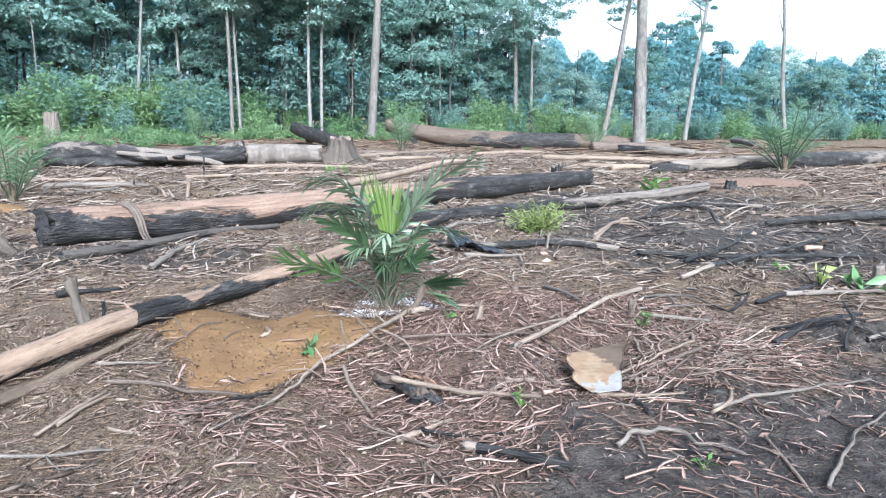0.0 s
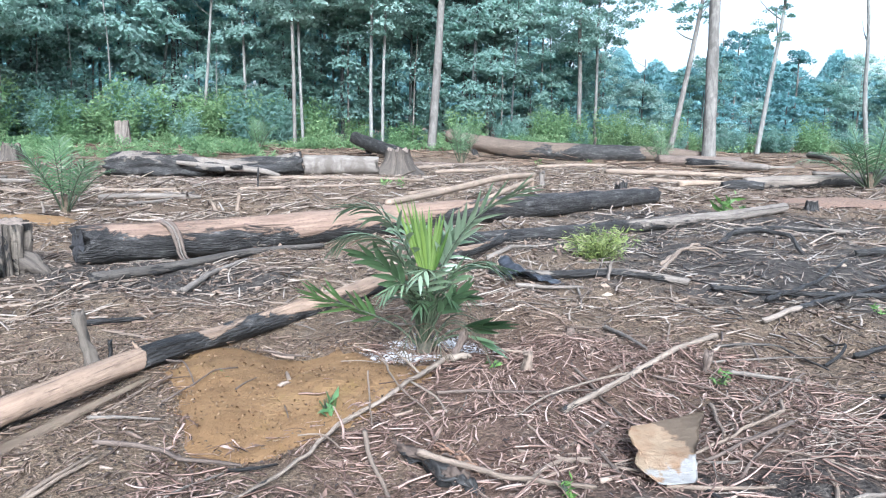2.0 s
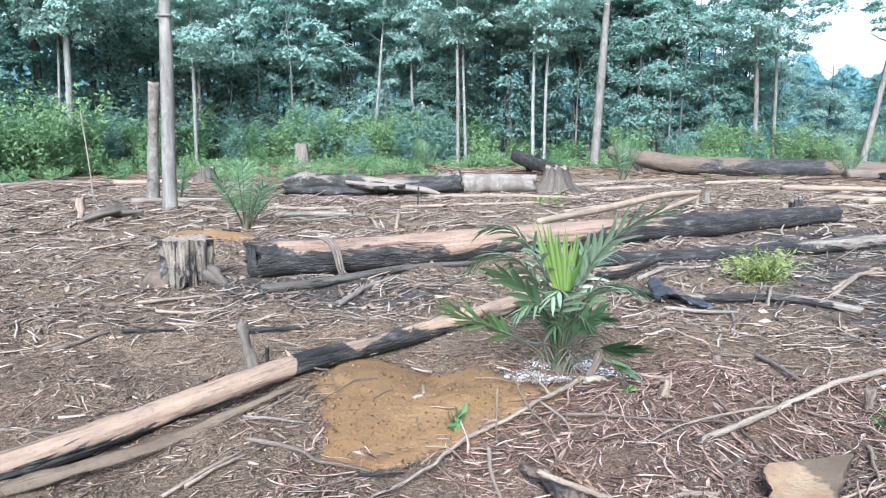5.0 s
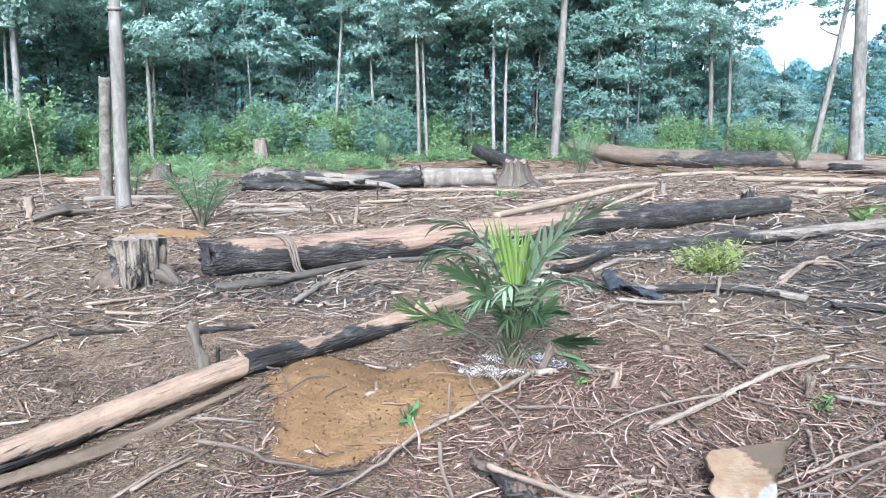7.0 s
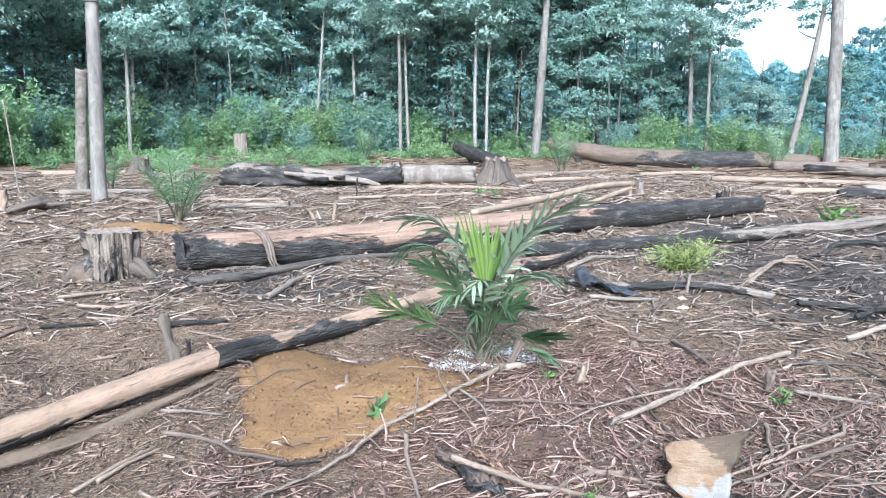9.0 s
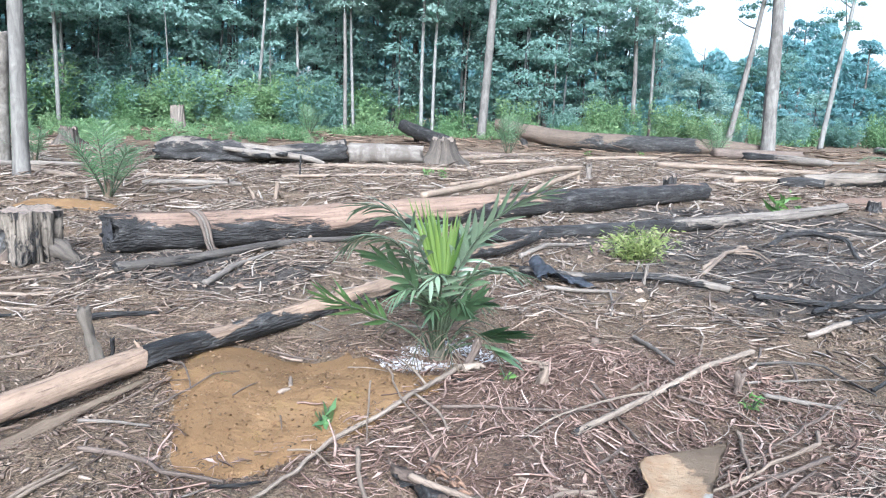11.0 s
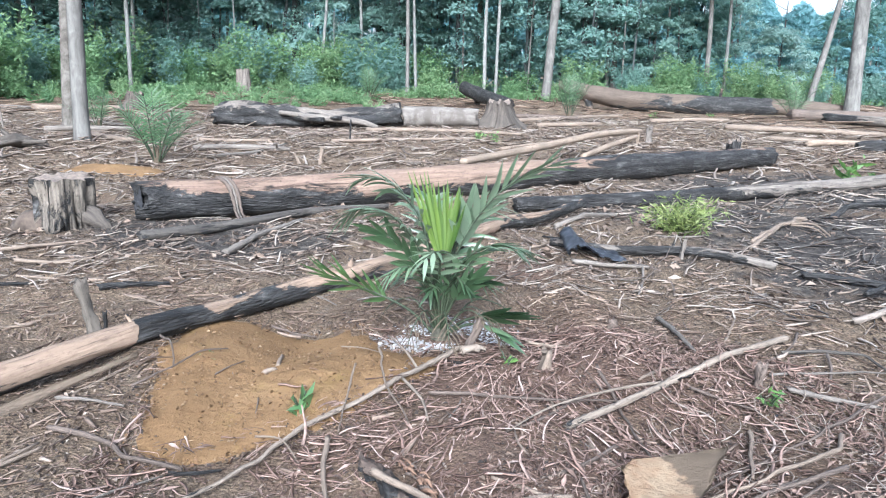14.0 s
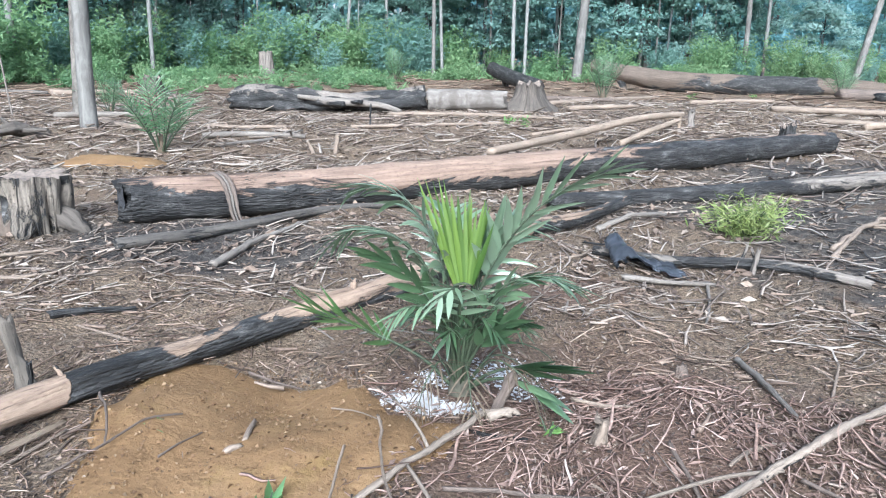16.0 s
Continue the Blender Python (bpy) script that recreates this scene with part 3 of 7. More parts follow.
def mesh_from_arrays(name, v, f, material, smooth=False):
    me = bpy.data.meshes.new(name)
    n, k = f.shape
    me.vertices.add(len(v))
    me.vertices.foreach_set("co", np.asarray(v, np.float32).ravel())
    me.loops.add(n * k)
    me.loops.foreach_set("vertex_index", f.astype(np.int32).ravel())
    me.polygons.add(n)
    me.polygons.foreach_set("loop_start", np.arange(0, n * k, k, dtype=np.int32))
    if smooth:
        me.polygons.foreach_set("use_smooth", np.ones(n, bool))
    me.materials.append(material)
    me.update(calc_edges=True)
    me.validate()
    return me


# ---- ground ----
def spread(lo, hi, step, reach, grow=1.16):
    mid = list(np.arange(lo, hi + step / 2, step))
    s, a, b = step, lo, hi
    left, right = [], []
    while a > -reach or b < reach:
        s *= grow
        a, b = a - s, b + s
        left.append(a)
        right.append(b)
    return np.array(left[::-1] + mid + right)


def build_ground():
    xs, ys = spread(-5, 5, 0.055, 900), spread(0.2, 9, 0.055, 900)
    X, Y = np.meshgrid(xs, ys)
    Z = gz(X, Y)
    v = np.stack([X, Y, Z], -1).reshape(-1, 3)
    w = len(xs)
    i = (np.arange(len(ys) - 1)[:, None] * w + np.arange(w - 1)[None, :]).reshape(-1, 1)
    f = i + np.array([[0, 1, w + 1, w]])
    tagged(new("ground", mesh_from_arrays("ground", v, f, GROUND, True)), "bare brown forest soil with charcoal and ash patches", "ground", kind="structure")


build_ground()


def build_mound(name, cx, cy, rim_at, height, material, label, seed, rings=26, spokes=72):
    bm = bmesh.new()
    rows = []
    for i in range(rings + 1):
        s = i / rings
        row = []
        for k in range(spokes):
            a = 6.283 * k / spokes
            rr = rim_at(a) * (1 + 0.08 * noise.noise(Vector((math.cos(a) * 3.5, math.sin(a) * 3.5, seed)))+ 0.1 * noise.noise(Vector((math.cos(a) * 11, math.sin(a) * 11, seed))))
            x, y = cx + math.cos(a) * rr * s * 1.06, cy + math.sin(a) * rr * s * 1.06
            h = height * (1 - s ** 3) - 0.024 * s ** 8
            h += (0.009 * noise.noise(Vector((x * 4, y * 4, seed))) + 0.009 * noise.noise(Vector((x * 13, y * 13, seed)))) * (1 - s ** 6)
            row.append(bm.verts.new((x - cx, y - cy, G(x, y) + h + 0.006 - G(cx, cy))))
            if i == 0:
                break
        rows.append(row)
    for k in range(spokes):
        bm.faces.new((rows[0][0], rows[1][k], rows[1][(k + 1) % spokes]))
    for i in range(1, rings):
        for k in range(spokes):
            j = (k + 1) % spokes
            bm.faces.new((rows[i][k], rows[i + 1][k], rows[i + 1][j], rows[i][j]))
    me = bpy.data.meshes.new(name)
    bm.to_mesh(me)
    bm.free()
    me.materials.append(material)
    me.polygons.foreach_set("use_smooth", [True] * len(me.polygons))
    ob = new(name, me)
    ob.location = (cx, cy, G(cx, cy))
    return tagged(ob, label, "soil heap", "soil heaps")


build_mound("soil_mound", *MOUND, lambda a: float(np.interp((a + math.pi) % (2 * math.pi) - math.pi, _ra, _rr)), 0.045, SOIL, "low spread heap of orange clay soil beside the palm", 1)
build_mound("soil_mound", -5.98, 9.35, lambda a: 0.66 + 0.16 * math.cos(2 * a), 0.055, SOIL, "small heap of orange soil by a young palm", 2, 12, 36)
build_mound("soil_mound", 8.1, 14.4, lambda a: 1.0 + 0.25 * math.cos(2 * a), 0.07, RED_SOIL, "heap of reddish crumbled soil by a young palm", 3, 14, 40)

# ---- fallen trunks ----
def split_slab():
    """A split board lying along the thin trunk, its face turned up."""
    line, _, fr, total = smooth_line([Vector((x, y, z + G(x, y))) for x, y, z in ((-2.6, 0.85, 0.045), (-2.2, 1.68, 0.045), (-1.9, 2.2, 0.045), (-1.7, 2.68, 0.045), (-1.56, 3.05, 0.04))], [1, 1], 0.05)
    o = line[0].copy()
    o.z = G(o.x, o.y)
    e = thing("split_slab", o.x, o.y, o.z, "grey split slab of wood along a fallen trunk", "wood slab")
    bm = bmesh.new()
    g_uv = bm.loops.layers.uv.new("grain")
    rows = []
    for i, p in enumerate(line):
        d = (line[min(i + 1, len(line) - 1)] - line[max(i - 1, 0)]).normalized()
        s = d.cross(Vector((0, 0, 1))).normalized()
        across = (s * 0.62 - Vector((0, 0, 0.78))).normalized()
        n = across.cross(d)
        w = (0.032 + 0.01 * noise.noise(Vector((i * 0.35, 1, 2)))) * (1 - 0.75 * max(0.0, fr[i] - 0.7) / 0.3)
        row = []
        for u in (-1, -0.5, 0, 0.5, 1):
            row.append((bm.verts.new(p - o + across * (u * w) + n * 0.006 * noise.noise(Vector((i * 0.5, u * 3, 5)))), (fr[i] * total, u * w)))
        rows.append(row)
    for a, b in zip(rows, rows[1:]):
        for k in range(4):
            q = (a[k], a[k + 1], b[k + 1], b[k])
            face = bm.faces.new([v[0] for v in q])
            for loop, v in zip(face.loops, q):
                loop[g_uv].uv = v[1]
    bmesh.ops.solidify(bm, geom=bm.faces[:], thickness=0.022)
    part("board", bm, BRIGHT_WOOD, e)


log_thing("fallen_log", [(-2.92, 0.8, 0.07), (-2.33, 1.9, 0.075), (-2.02, 2.47, 0.075), (-1.68, 3.22, 0.075), (-1.44, 3.77, 0.072), (-1.17, 4.32, 0.075), (-0.66, 5.22, 0.078), (-0.1, 6.66, 0.075), (0.3, 7.3, 0.11), (0.74, 8.0, 0.16)],
          [0.072, 0.072, 0.07, 0.068, 0.066, 0.074, 0.076, 0.068, 0.06, 0.045], WOOD_A, "long thin fallen trunk, stripped pale with burnt black patches", seed=3, sides=26, step=0.045, lump=0.1, ridge=0.08, stubs=((0.33, (-0.03, 0.0, 0.11), 0.014), (0.6, (0.03, 0.05, 0.12), 0.03)))
split_slab()
log_thing("fallen_log", [(-3.61, 6.24, 0.185), (-2.62, 7.24, 0.19), (-0.85, 9.05, 0.195), (1.5, 11.4, 0.19), (4.07, 13.8, 0.17)], [0.2, 0.2, 0.2, 0.195, 0.17], WOOD_B,
          "thick fallen trunk, bare orange wood with black burnt ends", seed=5, sides=28, step=0.09, lump=0.05, ridge=0.09, face=CHAR_FACE)
log_thing("fallen_log", [(-0.02, 8.06, 0.085), (1.52, 9.0, 0.09), (3.1, 10.05, 0.095), (4.65, 11.25, 0.095), (6.2, 12.7, 0.09)], [0.085, 0.095, 0.095, 0.095, 0.085], WOOD_C,
          "long fallen trunk, black at the thick end, grey beyond", seed=6, sides=20, step=0.09)
log_thing("stripped_pole", [(-0.85, 9.3, 0.42), (0.0, 11.9, 0.4), (1.05, 14.7, 0.36), (2.05, 17.1, 0.3)], [0.05, 0.06, 0.065, 0.055], BRIGHT_WOOD, "long stripped pale branch leaning over a fallen trunk", "branch", seed=9, sides=12, step=0.15, stubs=((0.97, (0.02, 0.05, -0.3), 0.06),))
log_thing("charred_branch", [(-3.07, 5.4, 0.05), (-2.66, 6.07, 0.055), (-2.18, 7.12, 0.05), (-1.5, 7.9, 0.05)], [0.052, 0.05, 0.043, 0.03], SCORCHED, "scorched grey branch lying before a thick trunk", "branch", seed=11, sides=14)
stick([(-2.27, 5.4, 0.03), (-2.2, 5.95, 0.035), (-2.08, 6.7, 0.03)], 0.03, GREY_WOOD, "grey weathered branch on burnt soil", seed=12)
log_thing("half_burnt_pole", [(0.45, 6.42, 0.06), (1.05, 6.24, 0.06), (1.7, 6.08, 0.05), (2.28, 5.93, 0.04)], [0.036, 0.04, 0.038, 0.032], HALF_BURNT, "half burnt pole with a pale broken end", "branch", seed=13, sides=12, stubs=((0.55, (0.05, 0.03, 0.14), 0.015), (0.6, (-0.03, 0.02, 0.11), 0.012)))
stick([(0.66, 5.72, 0.03), (0.96, 5.75, 0.035), (1.27, 5.75, 0.03)], 0.022, GREY_WOOD, "bent grey stick with a forked tip", seed=14, twig=[([(1.22, 5.75, 0.03), (1.2, 5.45, 0.02), (1.14, 5.12, 0.0)], 0.013)])
log_thing("stripped_pole", [(0.75, 13.3, 0.1), (1.25, 14.6, 0.16), (1.9, 16.2, 0.22)], [0.05, 0.055, 0.045], BRIGHT_WOOD, "pale stripped branch beside a longer one", "branch", seed=29, sides=10, step=0.15)
# burnt branches on the ash
stick([(2.43, 5.73, 0.05), (3.11, 5.67, 0.05), (4.7, 5.42, 0.05)], 0.026, CHARRED, "straight charred branch on grey ash", seed=15, taper=0.8)
stick([(2.45, 4.68, 0.04), (2.78, 4.82, 0.05), (3.14, 5.21, 0.06), (4.14, 5.95, 0.08), (4.75, 6.3, 0.08)], 0.021, BURNT_BUT_TIP, "burnt branch with a bare pale tip", seed=16, taper=0.8)
stick([(2.72, 5.25, 0.06), (3.47, 5.93, 0.1), (4.2, 6.8, 0.1)], 0.022, CHARRED, "charred branch lying across another", seed=17)
stick([(4.95, 8.0, 0.06), (5.5, 8.1, 0.08), (6.9, 8.38, 0.09), (9.2, 8.8, 0.09)], 0.04, CHARRED, "long charred trunk on ash", seed=18, taper=2.4)
stick([(3.5, 8.5, 0.0), (3.72, 8.7, 0.14), (4.0, 8.6, 0.24), (4.3, 8.35, 0.22), (4.4, 8.1, 0.0)], 0.035, CHARRED, "arched charred root standing off the ash", seed=19, taper=0.7)
stick([(4.1, 9.6, 0.05), (4.8, 9.9, 0.06), (5.85, 9.8, 0.05)], 0.045, HALF_BURNT, "half burnt branch on ash", seed=20)
stick([(2.35, 7.06, 0.02), (2.75, 7.7, 0.06), (3.15, 8.25, 0.06)], 0.025, PALE_WOOD, "pale forked branch on ash", seed=21, twig=[([(2.9, 7.9, 0.05), (3.1, 7.8, 0.1), (3.2, 7.55, 0.02)], 0.014)])
stick([(0.46, 7.19, 0.03), (0.75, 7.55, 0.05), (1.11, 8.02, 0.04)], 0.028, GREY_WOOD, "grey weathered branch before the long trunk", seed=61)
# sticks round the palm
stick([(0.17, 3.56, 0.05), (0.06, 3.53, 0.055), (-0.1, 3.17, 0.05), (-0.16, 3.05, 0.05), (-0.27, 2.8, 0.05), (-0.45, 2.52, 0.045), (-0.54, 2.28, 0.04), (-0.64, 2.06, 0.035), (-0.72, 1.88, 0.03), (-0.84, 1.66, 0.025)], 0.0145, STICK_WOOD, "long crooked pale stick by the soil heap", seed=22, taper=0.5,
      twig=[([(0.08, 3.5, 0.05), (0.15, 3.57, 0.06), (0.2, 3.585, 0.045)], 0.022), ([(-0.1, 3.2, 0.05), (-0.18, 3.3, 0.1), (-0.31, 3.42, 0.14)], 0.008), ([(-0.14, 3.05, 0.05), (0.0, 2.85, 0.05), (0.06, 2.7, 0.03)], 0.008)])
stick([(1.92, 4.19, 0.045), (1.5, 3.74, 0.045), (1.08, 3.3, 0.04), (0.66, 2.86, 0.03)], 0.018, STICK_WOOD, "straight pale stick with a thin side twig", seed=23, taper=0.95, kink=0.25,
      twig=[([(1.2, 3.4, 0.04), (0.95, 3.3, 0.04), (0.6, 3.05, 0.03), (0.42, 2.75, 0.02)], 0.009)])
stick([(0.24, 1.48, 0.03), (0.44, 1.385, 0.03), (0.63, 1.27, 0.025)], 0.021, BURNT_BUT_TIP, "short burnt stick with a pale end", seed=24, taper=0.9)
stick([(-0.06, 2.24, 0.09), (0.1, 2.16, 0.08), (0.32, 2.04, 0.05), (0.66, 1.98, 0.03)], 0.015, PALE_WOOD, "peeled pale stick beside a burnt root", seed=25, taper=0.6)
stick([(0.88, 1.47, 0.02), (0.98, 1.58, 0.035), (1.07, 1.6, 0.03), (1.14, 1.68, 0.03), (1.24, 1.64, 0.035), (1.26, 1.56, 0.02), (1.34, 1.55, 0.02), (1.44, 1.48, 0.02)], 0.012, GREY_WOOD, "crooked grey twig on burnt soil", seed=26, twig=[([(1.0, 1.57, 0.02), (0.98, 1.45, 0.02), (0.97, 1.4, 0.015)], 0.007)])
stick([(1.5, 1.94, 0.02), (1.83, 2.03, 0.02), (2.11, 2.11, 0.02), (2.5, 2.22, 0.02)], 0.012, GREY_WOOD, "thin straight grey stick on burnt soil", seed=27, taper=0.4)
stick([(1.6, 1.15, 0.02), (1.82, 1.41, 0.02), (2.09, 1.71, 0.02), (2.4, 1.9, 0.02)], 0.01, GREY_WOOD, "thin bent grey twig on charcoal", seed=28)
stick([(1.23, 4.6, 0.02), (1.3, 4.15, 0.03), (1.35, 3.86, 0.02)], 0.018, GREY_WOOD, "grey-brown stick on bare soil", seed=29)
stick([(1.46, 2.98, 0.03), (1.42, 2.78, 0.03), (1.38, 2.56, 0.03)], 0.011, PALE_WOOD, "short pale stick on littered ground", seed=30)
stick([(1.84, 3.0, 0.03), (1.78, 2.84, 0.03), (1.62, 2.69, 0.035), (1.34, 2.47, 0.035), (1.14, 2.36, 0.03)], 0.0105, PALE_WOOD, "bent pale stick beside a bark slab", seed=31)
stick([(1.76, 2.69, 0.025), (1.47, 2.48, 0.03), (1.1, 2.22, 0.025)], 0.011, BROWN_WOOD, "straight grey-brown stick beside a bark slab", seed=60)
stick([(-1.5, 2.31, 0.02), (-1.31, 2.28, 0.02), (-1.15, 2.24, 0.025), (-1.07, 2.18, 0.04), (-0.96, 2.17, 0.05), (-0.8, 2.15, 0.045)], 0.0125, BROWN_WOOD, "crooked brown branch along the rim of the soil heap", seed=32, taper=0.55, twig=[([(-1.1, 2.23, 0.03), (-1.0, 2.12, 0.02), (-0.95, 1.97, 0.015)], 0.005)])
stick([(-0.86, 2.15, 0.02), (-0.76, 2.15, 0.03), (-0.66, 2.2, 0.03)], 0.009, CHARRED, "short dark twig at the foot of the soil heap", seed=58)
stick([(-1.01, 1.85, 0.015), (-0.96, 1.99, 0.02), (-0.87, 2.13, 0.02)], 0.006, GREY_WOOD, "thin straight grey twig on littered ground", seed=59)
stick([(-1.65, 2.54, 0.02), (-1.48, 2.55, 0.02), (-1.29, 2.52, 0.02)], 0.009, GREY_WOOD, "thin grey stick on littered ground", seed=33)
stick([(-1.6, 1.76, 0.02), (-1.53, 1.97, 0.03), (-1.45, 2.18, 0.03)], 0.01, PALE_WOOD, "thin pale stick under the fallen trunk", seed=34)
stick([(-3.7, 3.48, 0.02), (-3.62, 3.7, 0.02), (-3.56, 3.9, 0.02)], 0.02, BROWN_WOOD, "short dark stick on littered ground", seed=35)
stick([(-2.55, 4.1, 0.03), (-2.37, 4.25, 0.03), (-2.18, 4.36, 0.02)], 0.024, CHARRED, "short charred stick on littered ground", seed=36)
stick([(-3.7, 4.66, 0.02), (-3.4, 4.78, 0.02), (-3.1, 4.86, 0.02)], 0.017, PALE_WOOD, "pale stick on bare soil", seed=37)
stick([(-4.06, 4.9, 0.02), (-3.85, 5.2, 0.03), (-3.62, 5.5, 0.02)], 0.018, PALE_WOOD, "pale stick by the stump", seed=38)
stick([(-3.48, 3.96, 0.02), (-3.3, 4.06, 0.02), (-3.1, 4.12, 0.02)], 0.016, CHARRED, "small charred stick on littered ground", seed=39)
stick([(-1.7, 1.56, 0.02), (-1.46, 1.58, 0.02), (-1.22, 1.62, 0.015)], 0.009, GREY_WOOD, "thin curved grey stick", seed=40, twig=[([(-1.47, 1.58, 0.02), (-1.37, 1.47, 0.015), (-1.27, 1.54, 0.01)], 0.005)])
stick([(0.0, 3.0, 0.02), (0.3, 3.03, 0.03), (0.56, 3.1, 0.03), (0.98, 3.2, 0.03)], 0.009, BROWN_WOOD, "long thin brown root over matted litter", seed=52, taper=0.5)
stick([(1.26, 3.38, 0.02), (1.4, 3.28, 0.02), (1.53, 3.2, 0.02)], 0.008, BROWN_WOOD, "thin brown root on bare soil", seed=53)
stick([(1.74, 3.45, 0.02), (1.9, 3.37, 0.03), (2.14, 3.38, 0.02)], 0.014, GREY_WOOD, "grey stick by a sprout", seed=54)
stick([(1.68, 3.58, 0.02), (2.16, 3.82, 0.03), (2.62, 4.0, 0.02)], 0.0075, GREY_WOOD, "long thin grey twig on burnt soil", seed=55, taper=0.5)
stick([(2.29, 6.83, 0.02), (2.77, 7.76, 0.05), (3.2, 8.35, 0.02)], 0.022, PALE_WOOD, "pale forked branch lying on ash", seed=56, twig=[([(2.9, 7.9, 0.04), (3.1, 7.8, 0.06), (3.15, 7.5, 0.02)], 0.012)])
stick([(2.2, 3.5, 0.03), (1.75, 2.98, 0.03), (1.2, 2.47, 0.02)], 0.008, BROWN_WOOD, "long thin dry stem leaning on litter", seed=57)
stick([(-1.55, 1.85, 0.02), (-1.5, 2.0, 0.02), (-1.42, 2.16, 0.02)], 0.01, PALE_WOOD, "thin pale dry stick on soil", seed=41)
stick([(3.05, 4.1, 0.03), (3.5, 4.13, 0.03), (4.05, 4.18, 0.03)], 0.024, GREY_WOOD, "grey stick on burnt soil", seed=42)
stick([(2.76, 3.98, 0.03), (3.2, 4.15, 0.04), (3.6, 4.4, 0.03)], 0.02, CHARRED, "burnt stick on burnt soil", seed=43)
stick([(1.85, 4.01, 0.02), (2.1, 4.1, 0.03), (2.35, 4.16, 0.04), (2.42, 3.98, 0.03), (2.49, 3.76, 0.02)], 0.01, SCORCHED, "bent burnt branch on littered ground", seed=45)
stick([(0.8, 3.5, 0.02), (0.92, 3.1, 0.02), (1.02, 2.72, 0.02)], 0.009, BROWN_WOOD, "thin brown twig on littered ground", seed=46)
stick([(-0.04, 1.62, 0.02), (0.08, 1.72, 0.02), (0.22, 1.81, 0.02)], 0.014, PALE_WOOD, "short pale stick on littered ground", seed=47)
stick([(-0.32, 2.47, 0.05), (-0.24, 2.2, 0.04), (-0.15, 1.98, 0.02)], 0.012, PALE_WOOD, "thin peeled twig on littered ground", seed=48)
stick([(0.95, 2.02, 0.02), (1.2, 2.08, 0.02), (1.42, 2.1, 0.02)], 0.01, PALE_WOOD, "thin pale twig on littered ground", seed=49)
for k, (pts, r, m, lab) in enumerate((
        ([(-0.33, 3.3, 0.1), (-0.2, 2.95, 0.07), (-0.02, 2.66, 0.03)], 0.0065, PALE_WOOD, "thin pale twig across the heap's rim"),
        ([(-1.34, 2.66, 0.05), (-1.27, 2.88, 0.06), (-1.22, 3.08, 0.065), (-1.12, 3.18, 0.07)], 0.006, BROWN_WOOD, "thin brown root on the clay heap"),
        ([(-0.37, 3.02, 0.12), (-0.33, 2.76, 0.07), (-0.29, 2.52, 0.05)], 0.006, PALE_WOOD, "thin dry stem leaning on a stick"),
        ([(-1.05, 2.9, 0.055), (-1.03, 3.0, 0.06), (-1.0, 3.12, 0.06)], 0.0045, BROWN_WOOD, "short brown rootlet on the clay heap"),
        ([(-0.76, 2.76, 0.06), (-0.73, 2.68, 0.06), (-0.71, 2.62, 0.055)], 0.0045, BROWN_WOOD, "short brown rootlet on the clay heap"),
        ([(-1.55, 3.24, 0.06), (-1.38, 3.06, 0.09), (-1.27, 2.9, 0.06)], 0.007, BROWN_WOOD, "bent brown root beside the fallen trunk"),
        ([(-0.58, 3.43, 0.06), (-0.45, 3.4, 0.06), (-0.33, 3.34, 0.06)], 0.004, PALE_WOOD, "pale rootlet on the clay heap"),
        ([(-1.13, 3.76, 0.06), (-0.98, 3.72, 0.07), (-0.82, 3.68, 0.06)], 0.008, BROWN_WOOD, "brown twig at the heap's upper rim"),
        ([(-0.62, 2.42, 0.05), (-0.5, 2.4, 0.06), (-0.4, 2.32, 0.05)], 0.005, PALE_WOOD, "pale curled rootlet at the heap's rim"))):
    stick(pts, r, m, lab, "root_twig", "twig", "twigs on the heap", 130 + k, 0.6, 7)
stick([(-0.82, 3.12, 0.055), (-0.85, 3.22, 0.06), (-0.88, 3.32, 0.06)], 0.012, PALE_WOOD, "pale wood chip lying on the soil heap", "wood_chip", "wood chip", "wood chips", 50, 0.8)
stick([(-0.86, 3.03, 0.05), (-0.84, 3.05, 0.06), (-0.81, 3.08, 0.055)], 0.013, PALE_WOOD, "small pale wood chip on the soil heap", "wood_chip", "wood chip", "wood chips", 51, 0.8)
# burnt roots on the dark hump
for k, (p0, p1, p2, r, m, lab) in enumerate((((2.25, 2.75, 0.02), (2.55, 2.9, 0.07), (2.95, 3.0, 0.03), 0.022, CHARRED, "charred root on a burnt hump"), ((2.4, 3.05, 0.02), (2.7, 2.85, 0.06), (3.05, 2.6, 0.02), 0.016, CHARRED, "thin charred root on burnt soil"),
        ((2.6, 2.6, 0.02), (2.75, 2.78, 0.09), (2.85, 3.05, 0.12), 0.014, CHARRED, "burnt root end sticking up"), ((2.8, 2.7, 0.02), (3.1, 2.75, 0.05), (3.4, 2.95, 0.03), 0.018, HALF_BURNT, "half burnt root with a pale end"))):
    stick([p0, p1, p2], r, m, lab, "burnt_root", "root", "burnt roots", 110 + k, 0.5)
# stands for a whitish ash lump, drawn as a short piece of wood
stick([(4.34, 6.0, 0.06), (4.45, 6.02, 0.07), (4.55, 6.03, 0.06)], 0.03, BRIGHT_WOOD, "whitish lump of ash among charred branches", "wood_chip", "wood chip", "wood chips", 120, 0.8)
stick([(2.51, 3.85, 0.02), (2.62, 3.9, 0.06), (2.7, 3.98, 0.1), (2.75, 4.1, 0.08), (2.7, 4.2, 0.03)], 0.012, CHARRED, "curled charred root on burnt soil", "burnt_root", "root", "burnt roots", 121)
